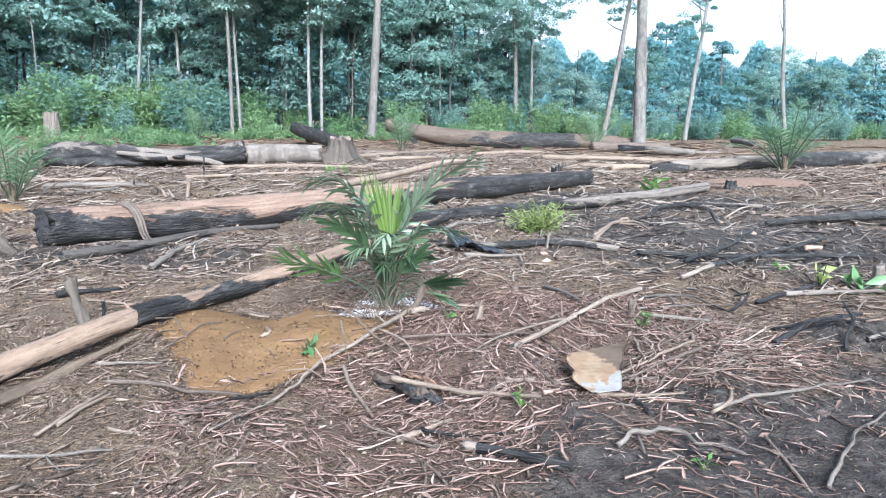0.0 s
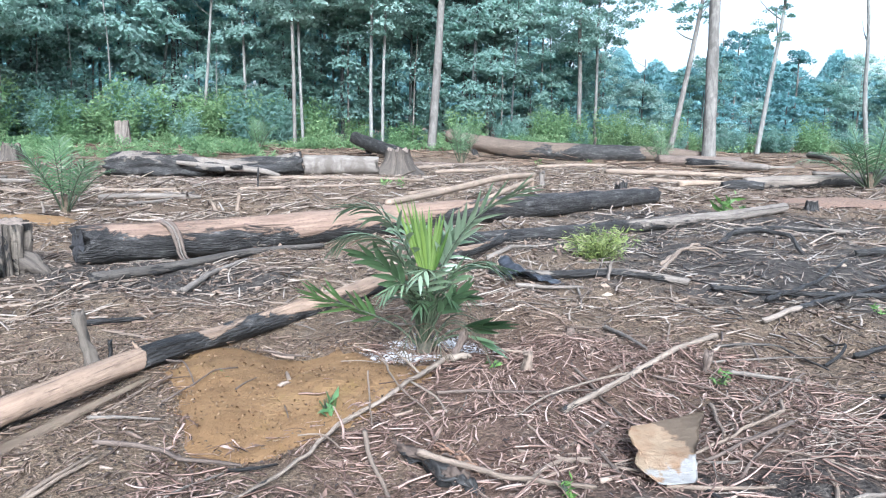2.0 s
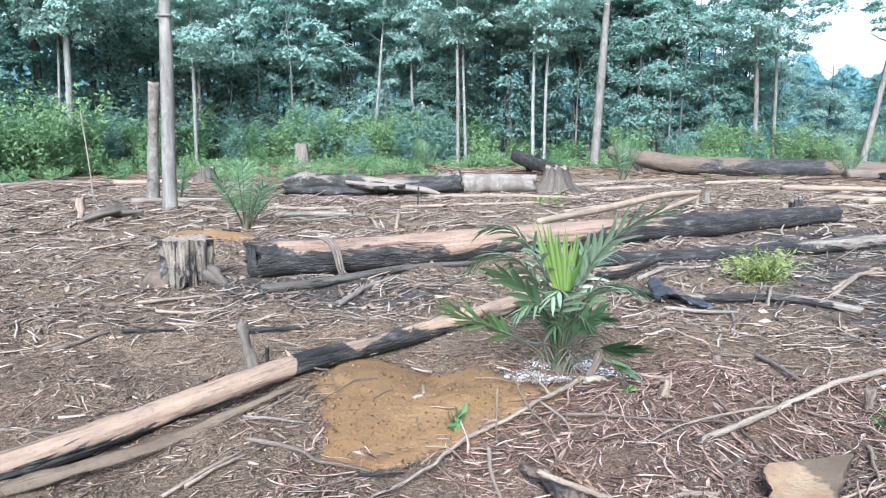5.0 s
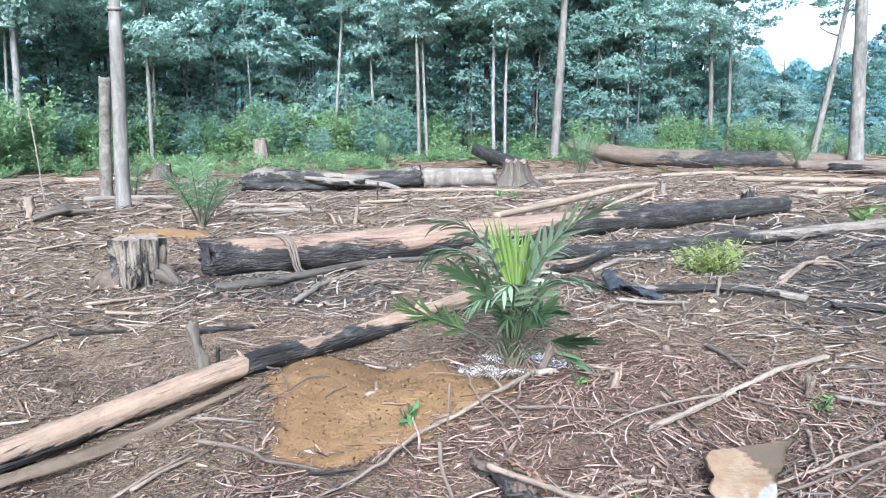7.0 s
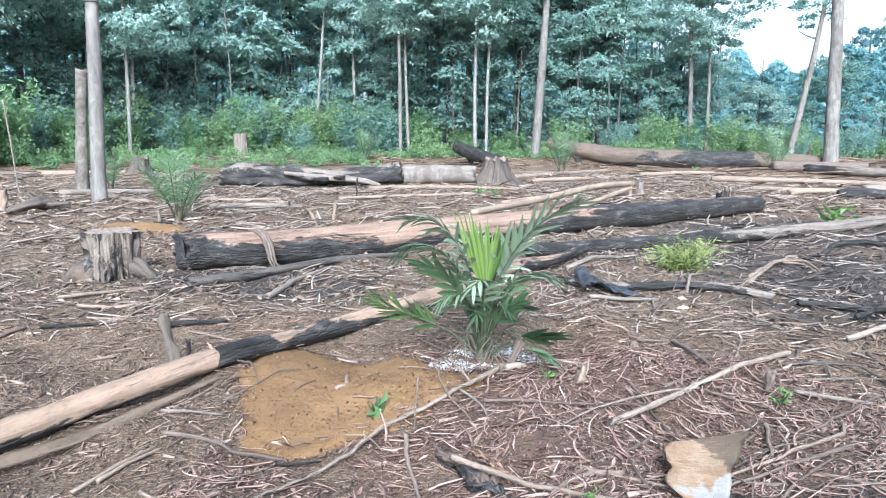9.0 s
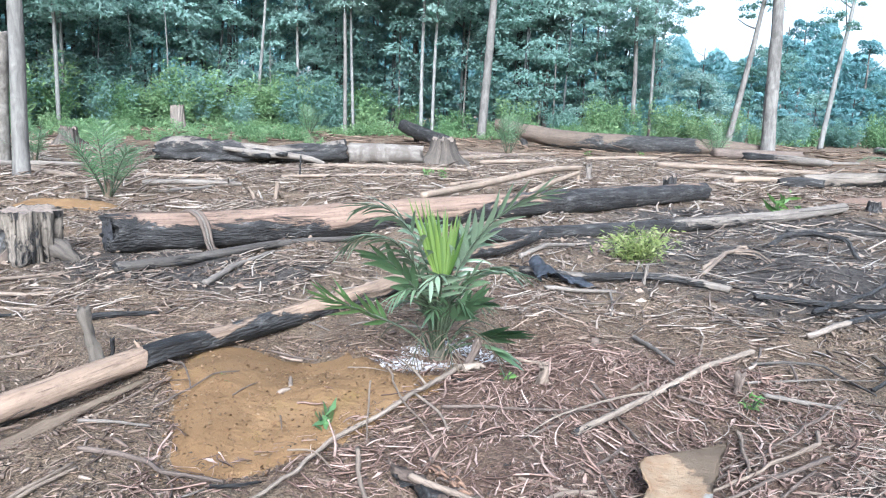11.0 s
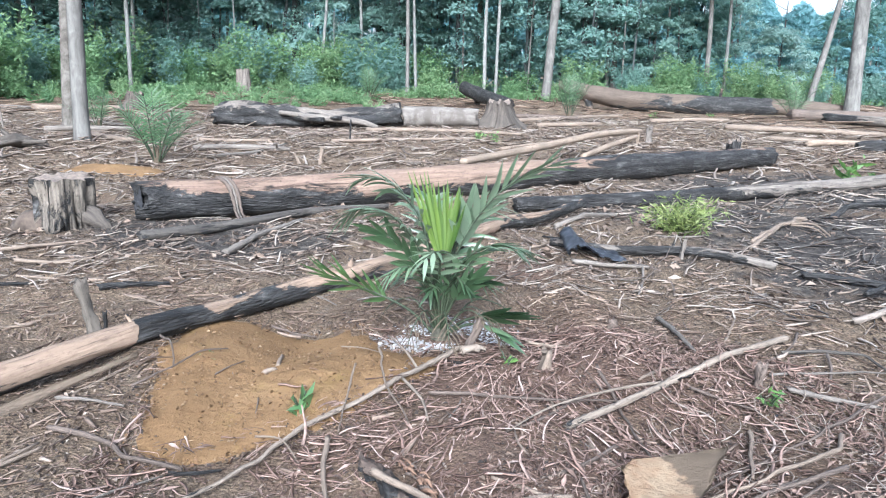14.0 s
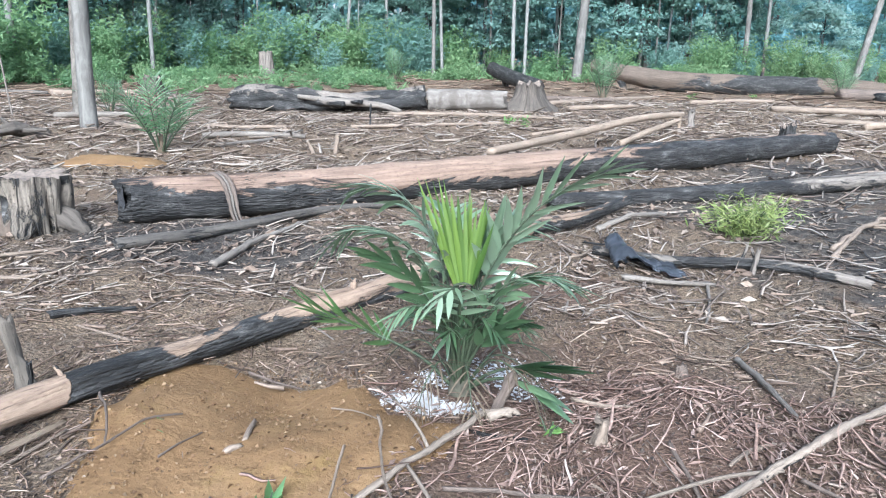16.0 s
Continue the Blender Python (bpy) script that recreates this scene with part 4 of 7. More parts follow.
# longer poles farther off
for k, (a, b, r, m, lab) in enumerate((
        ((-4.5, 14.6), (-1.4, 16.7), 0.05, PALE_WOOD, "long pale pole on the littered ground"), ((-7.4, 14.0), (-5.75, 14.25), 0.05, PALE_WOOD, "pale stripped branch on littered ground"),
        ((-4.8, 18.2), (-0.6, 17.8), 0.07, PALE_WOOD, "long pale pole before the far trunks"), ((-1.2, 22.3), (2.2, 27.5), 0.09, PALE_WOOD, "pale stripped trunk on littered ground"),
        ((4.86, 22.3), (9.6, 21.6), 0.11, PALE_WOOD, "pale stripped trunk lying crosswise"), ((-11.8, 15.1), (-10.0, 16.3), 0.09, GREY_WOOD, "grey trunk at the foot of a tree"),
        ((-10.0, 14.4), (-8.1, 12.95), 0.07, PALE_WOOD, "pale branch at the foot of a tree"), ((-19.5, 18.6), (-17.9, 22.0), 0.1, GREY_WOOD, "grey fallen trunk by the bushes"),
        ((-17.6, 21.8), (-14.2, 23.0), 0.12, PALE_WOOD, "pale fallen trunk by the bushes"), ((-9.8, 19.4), (-7.4, 19.6), 0.06, PALE_WOOD, "pale stripped branch on littered ground"),
        ((-6.05, 15.9), (-4.3, 16.9), 0.05, BROWN_WOOD, "brown branch on littered soil"), ((-0.9, 14.7), (0.25, 16.2), 0.045, PALE_WOOD, "pale stripped branch on littered ground"),
        ((-5.55, 11.2), (-5.2, 13.8), 0.04, GREY_WOOD, "grey branch on littered soil"), ((-6.3, 12.1), (-4.7, 12.8), 0.07, GREY_WOOD, "weathered grey branch on littered ground"),
        ((-8.9, 21.5), (-6.1, 20.4), 0.07, PALE_WOOD, "pale pole by a burnt trunk"), ((2.9, 24.0), (6.3, 25.8), 0.09, PALE_WOOD, "pale pole on littered soil"),
        ((5.3, 19.3), (7.6, 18.4), 0.08, PALE_WOOD, "stripped pale trunk piece"), ((9.7, 29.3), (11.9, 26.8), 0.24, WOOD_C, "trunk piece charred at one end on littered ground"),
        ((5.9, 18.0), (7.6, 18.9), 0.1, BRIGHT_WOOD, "short pale trunk piece"), ((20.4, 41.2), (19.2, 36.0), 0.22, GREY_WOOD, "grey trunk at the clearing's far side"), ((8.6, 19.6), (11.9, 20.6), 0.07, PALE_WOOD, "pale pole lying behind a grey trunk"), ((13.0, 25.6), (16.0, 23.9), 0.09, GREY_WOOD, "grey pole on littered soil"),
        ((-0.6, 20.9), (1.3, 21.6), 0.08, PALE_WOOD, "stripped pole beside a stump"), ((-2.3, 24.5), (0.6, 23.7), 0.1, BROWN_WOOD, "brown trunk beyond a stump"),
        ((12.2, 28.5), (14.6, 30.5), 0.1, GREY_WOOD, "grey fallen trunk on littered ground"), ((-13.5, 18.5), (-11.4, 17.6), 0.06, GREY_WOOD, "grey branch on littered soil"))):
    (x0, y0), (x1, y1) = a, b
    j, r = 0.22 * math.sin(k * 2.3), r * 0.78
    log_thing("stripped_pole", [(x0, y0, r * 0.9), ((x0 + x1) / 2 + j, (y0 + y1) / 2 - j, r * 1.1), (x1, y1, r * 0.9)], [r, r * 0.92, r * 0.72], m, lab, "branch", "fallen poles", 10, 0.3, 0.08, 0.04, 60 + k, 0.4, body="shaft")

# far trunks
log_thing("fallen_log", [(-9.3, 18.7, 0.28), (-7.8, 18.9, 0.33), (-6.2, 19.2, 0.26), (-4.3, 19.9, 0.28)], [0.22, 0.29, 0.2, 0.26], FAR_CHAR, "thick charred trunk on the far ground", seed=31, sides=26, step=0.12, lump=0.35, ridge=0.6, stubs=((0.4, (1.4, -0.5, -0.05), 0.13), (0.6, (0.9, -0.6, 0.05), 0.1), (0.8, (-0.9, -0.7, -0.05), 0.12)))
log_thing("fallen_log", [(-7.4, 18.65, 0.42), (-6.3, 18.8, 0.3), (-5.2, 18.75, 0.22), (-4.6, 18.6, 0.08)], [0.05, 0.09, 0.08, 0.05], GREY_WOOD, "weathered split branch on a charred trunk", seed=32, step=0.15)
log_thing("fallen_log", [(-4.2, 19.95, 0.27), (-3.2, 20.0, 0.28), (-2.15, 20.05, 0.27)], [0.29, 0.28, 0.26], LOG_BARK, "pale grey barked trunk with mottled bark", seed=33, sides=24, step=0.12, face=CUT_WOOD)
log_thing("fallen_log", [(-0.3, 37.0, 1.0), (1.3, 36.2, 0.72), (3.5, 35.4, 0.5), (6.5, 35.0, 0.42), (9.6, 34.8, 0.3), (12, 34.6, 0.2)], [0.36, 0.4, 0.45, 0.46, 0.36, 0.28], BIG_FAR_WOOD, "huge mossy fallen trunk, burnt black in its middle", seed=34, sides=24, step=0.25, lump=0.09, stubs=((0.15, (0.3, -0.3, -0.9), 0.25), (0.62, (0.1, -0.2, 0.75), 0.1)))
log_thing("fallen_log", [(-4.6, 33.5, 0.75), (-3.4, 31.5, 0.45), (-2.2, 29.8, 0.25)], [0.3, 0.3, 0.26], CHARRED, "dark charred log tilted up", seed=35, sides=16, step=0.2, stubs=((0.3, (0.0, 0.3, -0.6), 0.2),))
log_thing("fallen_log", [(7.5, 17.9, 0.17), (8.9, 18.4, 0.18), (11.6, 19.4, 0.18)], [0.11, 0.17, 0.17], HALF_BARE, "grey trunk burnt black underneath beside a young palm", seed=36, sides=18, step=0.12, lump=0.12, ridge=0.2)
log_thing("fallen_log", [(6.75, 17.35, 0.1), (7.2, 17.3, 0.12), (7.75, 17.3, 0.1)], [0.1, 0.13, 0.09], CHARRED, "short charred trunk piece by a pale pole", seed=39, sides=14, step=0.08, lump=0.2)
log_thing("fallen_log", [(11.4, 19.2, 0.24), (13.5, 20.6, 0.25), (17.2, 23.2, 0.24), (21.5, 26.5, 0.24)], [0.24, 0.25, 0.23, 0.2], WOOD_C, "long trunk, burnt black at one end", seed=37, sides=18, step=0.2)
log_thing("fallen_log", [(13.6, 21.8, 0.2), (17.5, 24.8, 0.2), (22.0, 27.5, 0.2)], [0.16, 0.16, 0.13], PALE_WOOD, "pale trunk behind a burnt one", seed=38, sides=14, step=0.25)
log_thing("fallen_log", [(8.7, 30.0, 0.2), (10.8, 31.0, 0.2), (12.6, 31.2, 0.2)], [0.22, 0.22, 0.18], BROWN_WOOD, "brown trunk on far ground", seed=39, sides=14, step=0.25)


# ---- stumps and posts ----
def stump(x, y, height, r_top, r_base, label, seed, roots=6, cut=CUT_WOOD, material=None, tilt=0.0, splinter=0.12):
    e = thing("tree_stump", x, y, G(x, y) - 0.03, label, "stump", "stumps")
    bm = bmesh.new()
    g_uv, p_uv = bm.loops.layers.uv.new("grain"), bm.loops.layers.uv.new("place")
    n, rows = 72, []
    steps = [i / 16 for i in range(17)]
    for s in steps:
        row = []
        for k in range(n):
            a = 6.283 * k / n
            flare = (1 - s) ** 2.2
            lobes = max(0.0, math.cos(a * roots / 2 + seed)) ** 3 * 0.9
            r = r_top + (r_base - r_top) * flare * (0.7 + lobes)
            r *= 1 + 0.55 * (0.25 - abs(noise.noise(Vector((math.cos(a) * 7, math.sin(a) * 7, seed + s * 0.7))))) + 0.06 * noise.noise(Vector((math.cos(a) * 19, math.sin(a) * 19, seed + s * 4))) + 0.13 * noise.noise(Vector((math.cos(a) * 2.2, math.sin(a) * 2.2, seed + s * 0.4))) + 0.08 * noise.noise(Vector((math.cos(a) * 7, math.sin(a) * 7, seed + s * 0.8)))
            z = s * height + (splinter * height * noise.noise(Vector((math.cos(a) * 3.5, math.sin(a) * 3.5, seed * 2))) if s == 1 else 0)
            row.append((bm.verts.new((math.cos(a) * r + tilt * s, math.sin(a) * r, z)), s, a))
        rows.append(row)
    for i in range(len(rows) - 1):
        for k in range(n):
            j = (k + 1) % n
            q = (rows[i][k], rows[i][j], rows[i + 1][j], rows[i + 1][k])
            face = bm.faces.new([v[0] for v in q])
            for loop, v in zip(face.loops, q):
                a = v[2] if not (j == 0 and v[2] == 0) else 6.283
                loop[g_uv].uv, loop[p_uv].uv = (v[1] * height, a * r_top), (v[1], 0.5)
    top_z = [(v[0].co.copy()) for v in rows[-1]]
    part("bole", bm, material or STUMP_WOOD, e)
    bm = bmesh.new()
    ctr = bm.verts.new((tilt, 0, height * 0.93))
    inner = [bm.verts.new(Vector((tilt, 0, height * 0.95)).lerp(p, 0.55) + Vector((0, 0, 0.02 * noise.noise(p * 9)))) for p in top_z]
    outer = [bm.verts.new(Vector((tilt, 0, p.z)).lerp(p, 0.985) - Vector((0, 0, 0.006))) for p in top_z]
    for k in range(n):
        j = (k + 1) % n
        bm.faces.new((inner[k], inner[j], ctr))
        bm.faces.new((outer[k], outer[j], inner[j], inner[k]))
    part("cut_face", bm, cut, e)
    return e


GROUND_CLOD = plain("grey_brown_soil_clod", (0.07, 0.053, 0.041), 0.95, 0.4, 14.0, 0.8)
big = stump(-4.24, 6.0, 0.5, 0.245, 0.225, "weathered grey cut stump with burnt streaks and a flared root", 2.0, 3, material=CUT_STUMP, splinter=0.09)
# the second piece is a clod of earth at the stump's foot
for k, (pts, rr) in enumerate((([(0.12, 0.0, 0.2), (0.3, 0.0, 0.12), (0.48, -0.03, 0.0)], [0.1, 0.08, 0.03]), ([(-0.08, -0.08, 0.06), (-0.28, -0.16, 0.04), (-0.45, -0.2, -0.02)], [0.12, 0.1, 0.04]), ([(0.02, -0.15, 0.2), (0.06, -0.27, 0.08), (0.1, -0.36, 0.0)], [0.12, 0.09, 0.03]))):
    bm = bmesh.new()
    tube(bm, pts, rr, 14, 0.03, 0.35, 70 + k, 0.4)
    part("root", bm, (STUMP_WOOD, GROUND_CLOD, CUT_STUMP)[k], big)
stump(-1.6, 20.7, 0.72, 0.34, 0.75, "pale old stump with flared roots", 5.0, 7, splinter=0.25)
stump(-18.0, 38.6, 1.35, 0.34, 0.42, "pale cut stump among undergrowth", 7.0, 5, material=GREY_WOOD)
stump(-14.3, 22.6, 0.6, 0.26, 0.6, "grey stump with splayed roots by the bushes", 9.0, 6, splinter=0.4)
stump(6.95, 13.2, 0.22, 0.1, 0.16, "small dark burnt stump by reddish soil", 11.0, 4, material=CHARRED)
stump(3.6, 14.6, 0.36, 0.12, 0.2, "small charred stump behind a trunk", 14.0, 4, material=CHARRED, splinter=0.5)


def post(x, y, height, r, lean, label, seed, material=GREY_WOOD, name="broken_sapling"):
    e = thing(name, x, y, G(x, y) - 0.02, label, "stump", "standing snags")
    bm = bmesh.new()
    tube(bm, [(0, 0, 0), (lean[0] * 0.45, lean[1] * 0.4, height * 0.5), (lean[0], lean[1], height)], [r * 1.15, r * 0.9, r], 12, 0.02 if height < 1 else 0.15, 0.5 if height < 1 else 0.05, seed, 0.4 if height < 1 else 0.12, 0.9 if height < 1 else 0.25)
    part("stem", bm, material, e)
    return e


post(-2.02, 3.35, 0.36, 0.034, (-0.1, 0.03), "knobbly grey-brown cut sapling stub", 3, KNOB_WOOD)
post(0.535, 3.5, 0.13, 0.03, (0.01, 0.0), "short pale stub sticking out of litter", 4, PALE_WOOD)
post(0.08, 3.62, 0.2, 0.022, (0.08, 0.06), "broken brown stub at the foot of the palm", 5, BROWN_WOOD)
post(-1.85, 3.2, 0.24, 0.01, (0.0, 0.0), "thin burnt stem stub", 6, CHARRED)
post(-3.57, 11.3, 0.32, 0.03, (0.05, 0.0), "pale splintered stub on littered ground", 7, PALE_WOOD)
post(-3.9, 11.25, 0.2, 0.025, (-0.1, 0.0), "pale splintered stub on littered ground", 8, PALE_WOOD)
post(-4.2, 14.9, 0.5, 0.018, (0.02, 0.0), "thin dark burnt stub", 9, CHARRED)
post(-10.2, 11.4, 0.45, 0.07, (0.05, 0.0), "short pale cut stub", 10, PALE_WOOD)
post(2.25, 17.3, 0.38, 0.06, (0.02, 0.05), "pale broken stub at a pole's end", 11, GREY_WOOD)
post(1.55, 6.05, 0.2, 0.016, (0.03, 0.0), "thin grey stub behind a pole", 12)
post(0.92, 4.24, 0.07, 0.03, (0.0, 0.0), "small reddish stub on littered ground", 13, BROWN_WOOD)
post(1.6, 3.45, 0.14, 0.02, (0.01, 0.0), "dark stub beside a sprout", 15, BROWN_WOOD)
post(4.0, 4.35, 0.2, 0.04, (0.0, 0.0), "grey stub by broad leaves", 14)
log_thing("root_lump", [(-9.35, 10.5, 0.05), (-9.05, 10.9, 0.16), (-8.75, 11.4, 0.08)], [0.05, 0.1, 0.04], STUMP_WOOD, "grey lump of root wood on bare ground", "root", seed=61, sides=18, step=0.04, lump=0.5, ridge=0.6, stubs=((0.6, (0.45, 0.1, 0.02), 0.05), (0.5, (-0.2, 0.0, 0.2), 0.05)))

# ---- bark slab ----
def bark_slab():
    e = thing("bark_slab", 0.86, 2.0, G(0.86, 2.0), "curved slab of pale bark, white inner face", "bark slab")
    bm = bmesh.new()
    nx, ny = 14, 22
    grid = {}
    for i in range(nx + 1):
        for j in range(ny + 1):
            v = j / ny
            lo = np.interp(v, [0, 0.2, 0.45, 0.65, 0.82, 1.0], [0.05, -0.02, 0.03, 0.0, 0.06, 0.36]) + 0.016 * noise.noise(Vector((v * 9, 0, 3))) + 0.008 * noise.noise(Vector((v * 31, 0, 3)))
            hi = np.interp(v, [0, 0.05, 0.4, 1.0], [0.1, 0.22, 0.27, 0.42]) + 0.012 * noise.noise(Vector((v * 9, 4, 3))) + 0.006 * noise.noise(Vector((v * 31, 4, 3)))
            x = lo + (hi - lo) * i / nx
            y = v * 0.58
            z = 0.03 + 0.05 * v + 0.55 * (x - 0.17) ** 2 + 0.012 * noise.noise(Vector((x * 7, y * 7, 1)))
            grid[i, j] = bm.verts.new((x, y, z))
    for i in range(nx):
        for j in range(ny):
            bm.faces.new((grid[i, j], grid[i + 1, j], grid[i + 1, j + 1], grid[i, j + 1]))
    bmesh.ops.solidify(bm, geom=bm.faces[:], thickness=0.022)
    m, nt, b = start_material("bark_slab_faces", 0.85, 0.2)
    p = coords(nt)
    sep = nt.nodes.new("ShaderNodeSeparateXYZ")
    nt.links.new(p, sep.inputs[0])
    n = noise_tex(nt, p, 9.0, 6, 0.6)
    inner = mix(nt, ramp(nt, n, [(0.35, 0.0), (0.6, 0.8)]), (0.37, 0.235, 0.14), (0.5, 0.385, 0.26))
    # whitish towards the low end, grey-brown on the upper corner
    w = calc(nt, "ADD", calc(nt, "MULTIPLY", sep.outputs[1], -2.2), calc(nt, "ADD", n, calc(nt, "MULTIPLY", sep.outputs[0], 2.0)))
    col = mix(nt, ramp(nt, w, [(0.47, 0.0), (0.54, 1.0)]), inner, (0.47, 0.455, 0.43))
    g = calc(nt, "ADD", calc(nt, "MULTIPLY", sep.outputs[0], 2.2), calc(nt, "SUBTRACT", calc(nt, "MULTIPLY", sep.outputs[1], 0.9), calc(nt, "MULTIPLY", noise_tex(nt, p, 22.0, 5), 0.5)))
    col = mix(nt, ramp(nt, g, [(0.55, 0.0), (0.62, 1.0)]), col, (0.2, 0.152, 0.108))
    fibre = noise_tex(nt, scaled(nt, p, 16, 30, 20), 1.0, 8, 0.75)
    col = mix(nt, ramp(nt, fibre, [(0.35, 0.2), (0.55, 0.0)]), col, (0.16, 0.115, 0.08))
    put(nt, b.inputs["Base Color"], col)
    bump(nt, b, calc(nt, "ADD", n, fibre), 0.8, 0.02)
    part("slab", bm, m, e)


bark_slab()


# ---- burnt hollow root ----
def burnt_root():
    e = thing("burnt_root", -0.15, 2.42, G(-0.15, 2.42), "hollow charred root with rust-brown rotten wood inside", "root")
    bm = bmesh.new()
    tube(bm, [(-0.05, 0.08, -0.02), (0.05, -0.07, 0.002), (0.15, -0.17, 0.012), (0.22, -0.27, -0.002), (0.3, -0.33, 0.004), (0.39, -0.43, -0.035)], [0.014, 0.032, 0.026, 0.038, 0.026, 0.012], 28, 0.009, 0.65, 4, 1.4, 0.8)
    part("charred_core", bm, ROOT_CHAR, e)
    rd = random.Random(12)
    for k in range(26):
        t = rd.uniform(0.05, 0.85)
        x, y, z, r = 0.09 + 0.28 * t + rd.uniform(0.0, 0.07), -0.02 - 0.28 * t + rd.uniform(0.0, 0.08), rd.uniform(0.012, 0.036), rd.uniform(0.004, 0.009)
        a, L = rd.uniform(-1.3, -0.3), rd.uniform(0.014, 0.045)
        bm = bmesh.new()
        tube(bm, [(x - math.cos(a) * L, y - math.sin(a) * L, z - 0.012), (x, y, z), (x + math.cos(a) * L, y + math.sin(a) * L, z - 0.012 + rd.uniform(-0.01, 0.01))], [r * 0.7, r, r * 0.5], 6, 0.009, 0.7, 30 + k, 0.7, 0.9)
        part("torn_wood", bm, RUST_WOOD if k % 3 else BROWN_WOOD, e, "torn rust-brown rotten wood")
    return e


ROOT_CHAR = wood_material("charred_root_shell", (0.12, 0.088, 0.068), (0.05, 0.037, 0.03), [(0.0, 0.3), (0.5, 0.62), (1.0, 0.8)], 0.3, patch=6.0)
RUST_WOOD = plain("rust_brown_rotten_wood", (0.165, 0.1, 0.066), 0.9, 0.5, 30.0, 0.8)
burnt_root()


# ---- bark strap over the thick trunk, and chips beside it ----
def bark_strap():
    x, y = -2.95, 6.84
    e = thing("bark_strip", x, y, G(x, y), "loose strip of brown bark hanging over a trunk", "bark strip")
    for k, (o, w, mm) in enumerate(((0.0, 0.022, BROWN_WOOD), (0.045, 0.02, BROWN_WOOD), (0.022, 0.014, GREY_WOOD))):
        bm = bmesh.new()
        pts = [(-0.22 + o, 0.06 + o, 0.36), (-0.12 + o, 0.0 + o, 0.415), (0.04 + o, -0.12 + o, 0.385), (0.14 + o, -0.2 + o, 0.26), (0.2 + o * 0.9, -0.26 + o, 0.12), (0.3 + o * 0.7, -0.34 + o, 0.01)]
        tube(bm, pts, [w * 0.7, w, w * 1.1, w, w * 0.8, w * 0.5], 7, 0.03, 0.3, 40 + k, 0.3, 0.5)
        part("strip", bm, mm, e)


bark_strap()

# ---- plastic sheet ----
def plastic_sheet():
    e = thing("plastic_sheet", 0.72, 6.1, G(0.72, 6.1), "crumpled dark grey plastic sheet on a burnt pole", "plastic sheet")
    bm = bmesh.new()
    nx, ny = 26, 18
    grid = {}
    for i in range(nx + 1):
        for j in range(ny + 1):
            u, v = i / nx, j / ny
            x = -0.2 + 0.5 * u + 0.1 * v
            y = 0.22 - 0.42 * v + 0.06 * math.sin(u * 5)
            z = 0.03 + 0.17 * math.exp(-((u - 0.12 - 0.15 * v) / 0.2) ** 2) * (1 - 0.45 * v) + 0.03 * noise.noise(Vector((u * 4, v * 4, 2))) + 0.03 * abs(noise.noise(Vector((u * 8, v * 5, 4))))
            grid[i, j] = bm.verts.new((x, y, max(z, 0.012)))
    for i in range(nx):
        for j in range(ny):
            if not (j > ny * 0.8 and noise.noise(Vector((i * 0.4, 0, 5))) > 0.1):
                bm.faces.new((grid[i, j], grid[i, j + 1], grid[i + 1, j + 1], grid[i + 1, j]))
    for v in [v for v in bm.verts if not v.link_faces]:
        bm.verts.remove(v)
    bmesh.ops.solidify(bm, geom=bm.faces[:], thickness=0.004)
    part("sheet", bm, PLASTIC, e)


plastic_sheet()


# ---- palms ----
def blade(bm, base, way, normal, length, width, droop, segs=5):
    """One pleated leaflet: a folded strip that tapers and droops."""
    way, p = way.normalized(), base.copy()
    rows = []
    for i in range(segs + 1):
        t = i / segs
        w = width * (0.35 + 0.65 * min(1, t * 4)) * (1 - t ** 2.6) + 0.0008
        side = way.cross(normal).normalized()
        up = side.cross(way).normalized()
        rows.append((bm.verts.new(p + side * w / 2 - up * w * 0.16), bm.verts.new(p.copy()), bm.verts.new(p - side * w / 2 - up * w * 0.16)))
        way = (way + Vector((0, 0, -droop / segs))).normalized()
        p = p + way * (length / segs)
    for a, b in zip(rows, rows[1:]):
        bm.faces.new((a[0], a[1], b[1], b[0]))
        bm.faces.new((a[1], a[2], b[2], b[1]))


def rachis(azimuth, rise, length, droop, n=24):
    a = radians(azimuth)
    way = Vector((math.cos(a) * math.cos(radians(rise)), math.sin(a) * math.cos(radians(rise)), math.sin(radians(rise))))
    p, pts = Vector((math.cos(a) * 0.03, math.sin(a) * 0.03, 0.0)), []
    for i in range(n + 1):
        pts.append((p.copy(), way.copy()))
        way = (way + Vector((0, 0, -droop * (i / n) * 2 / n))).normalized()
        p = p + way * (length / n)
    return pts


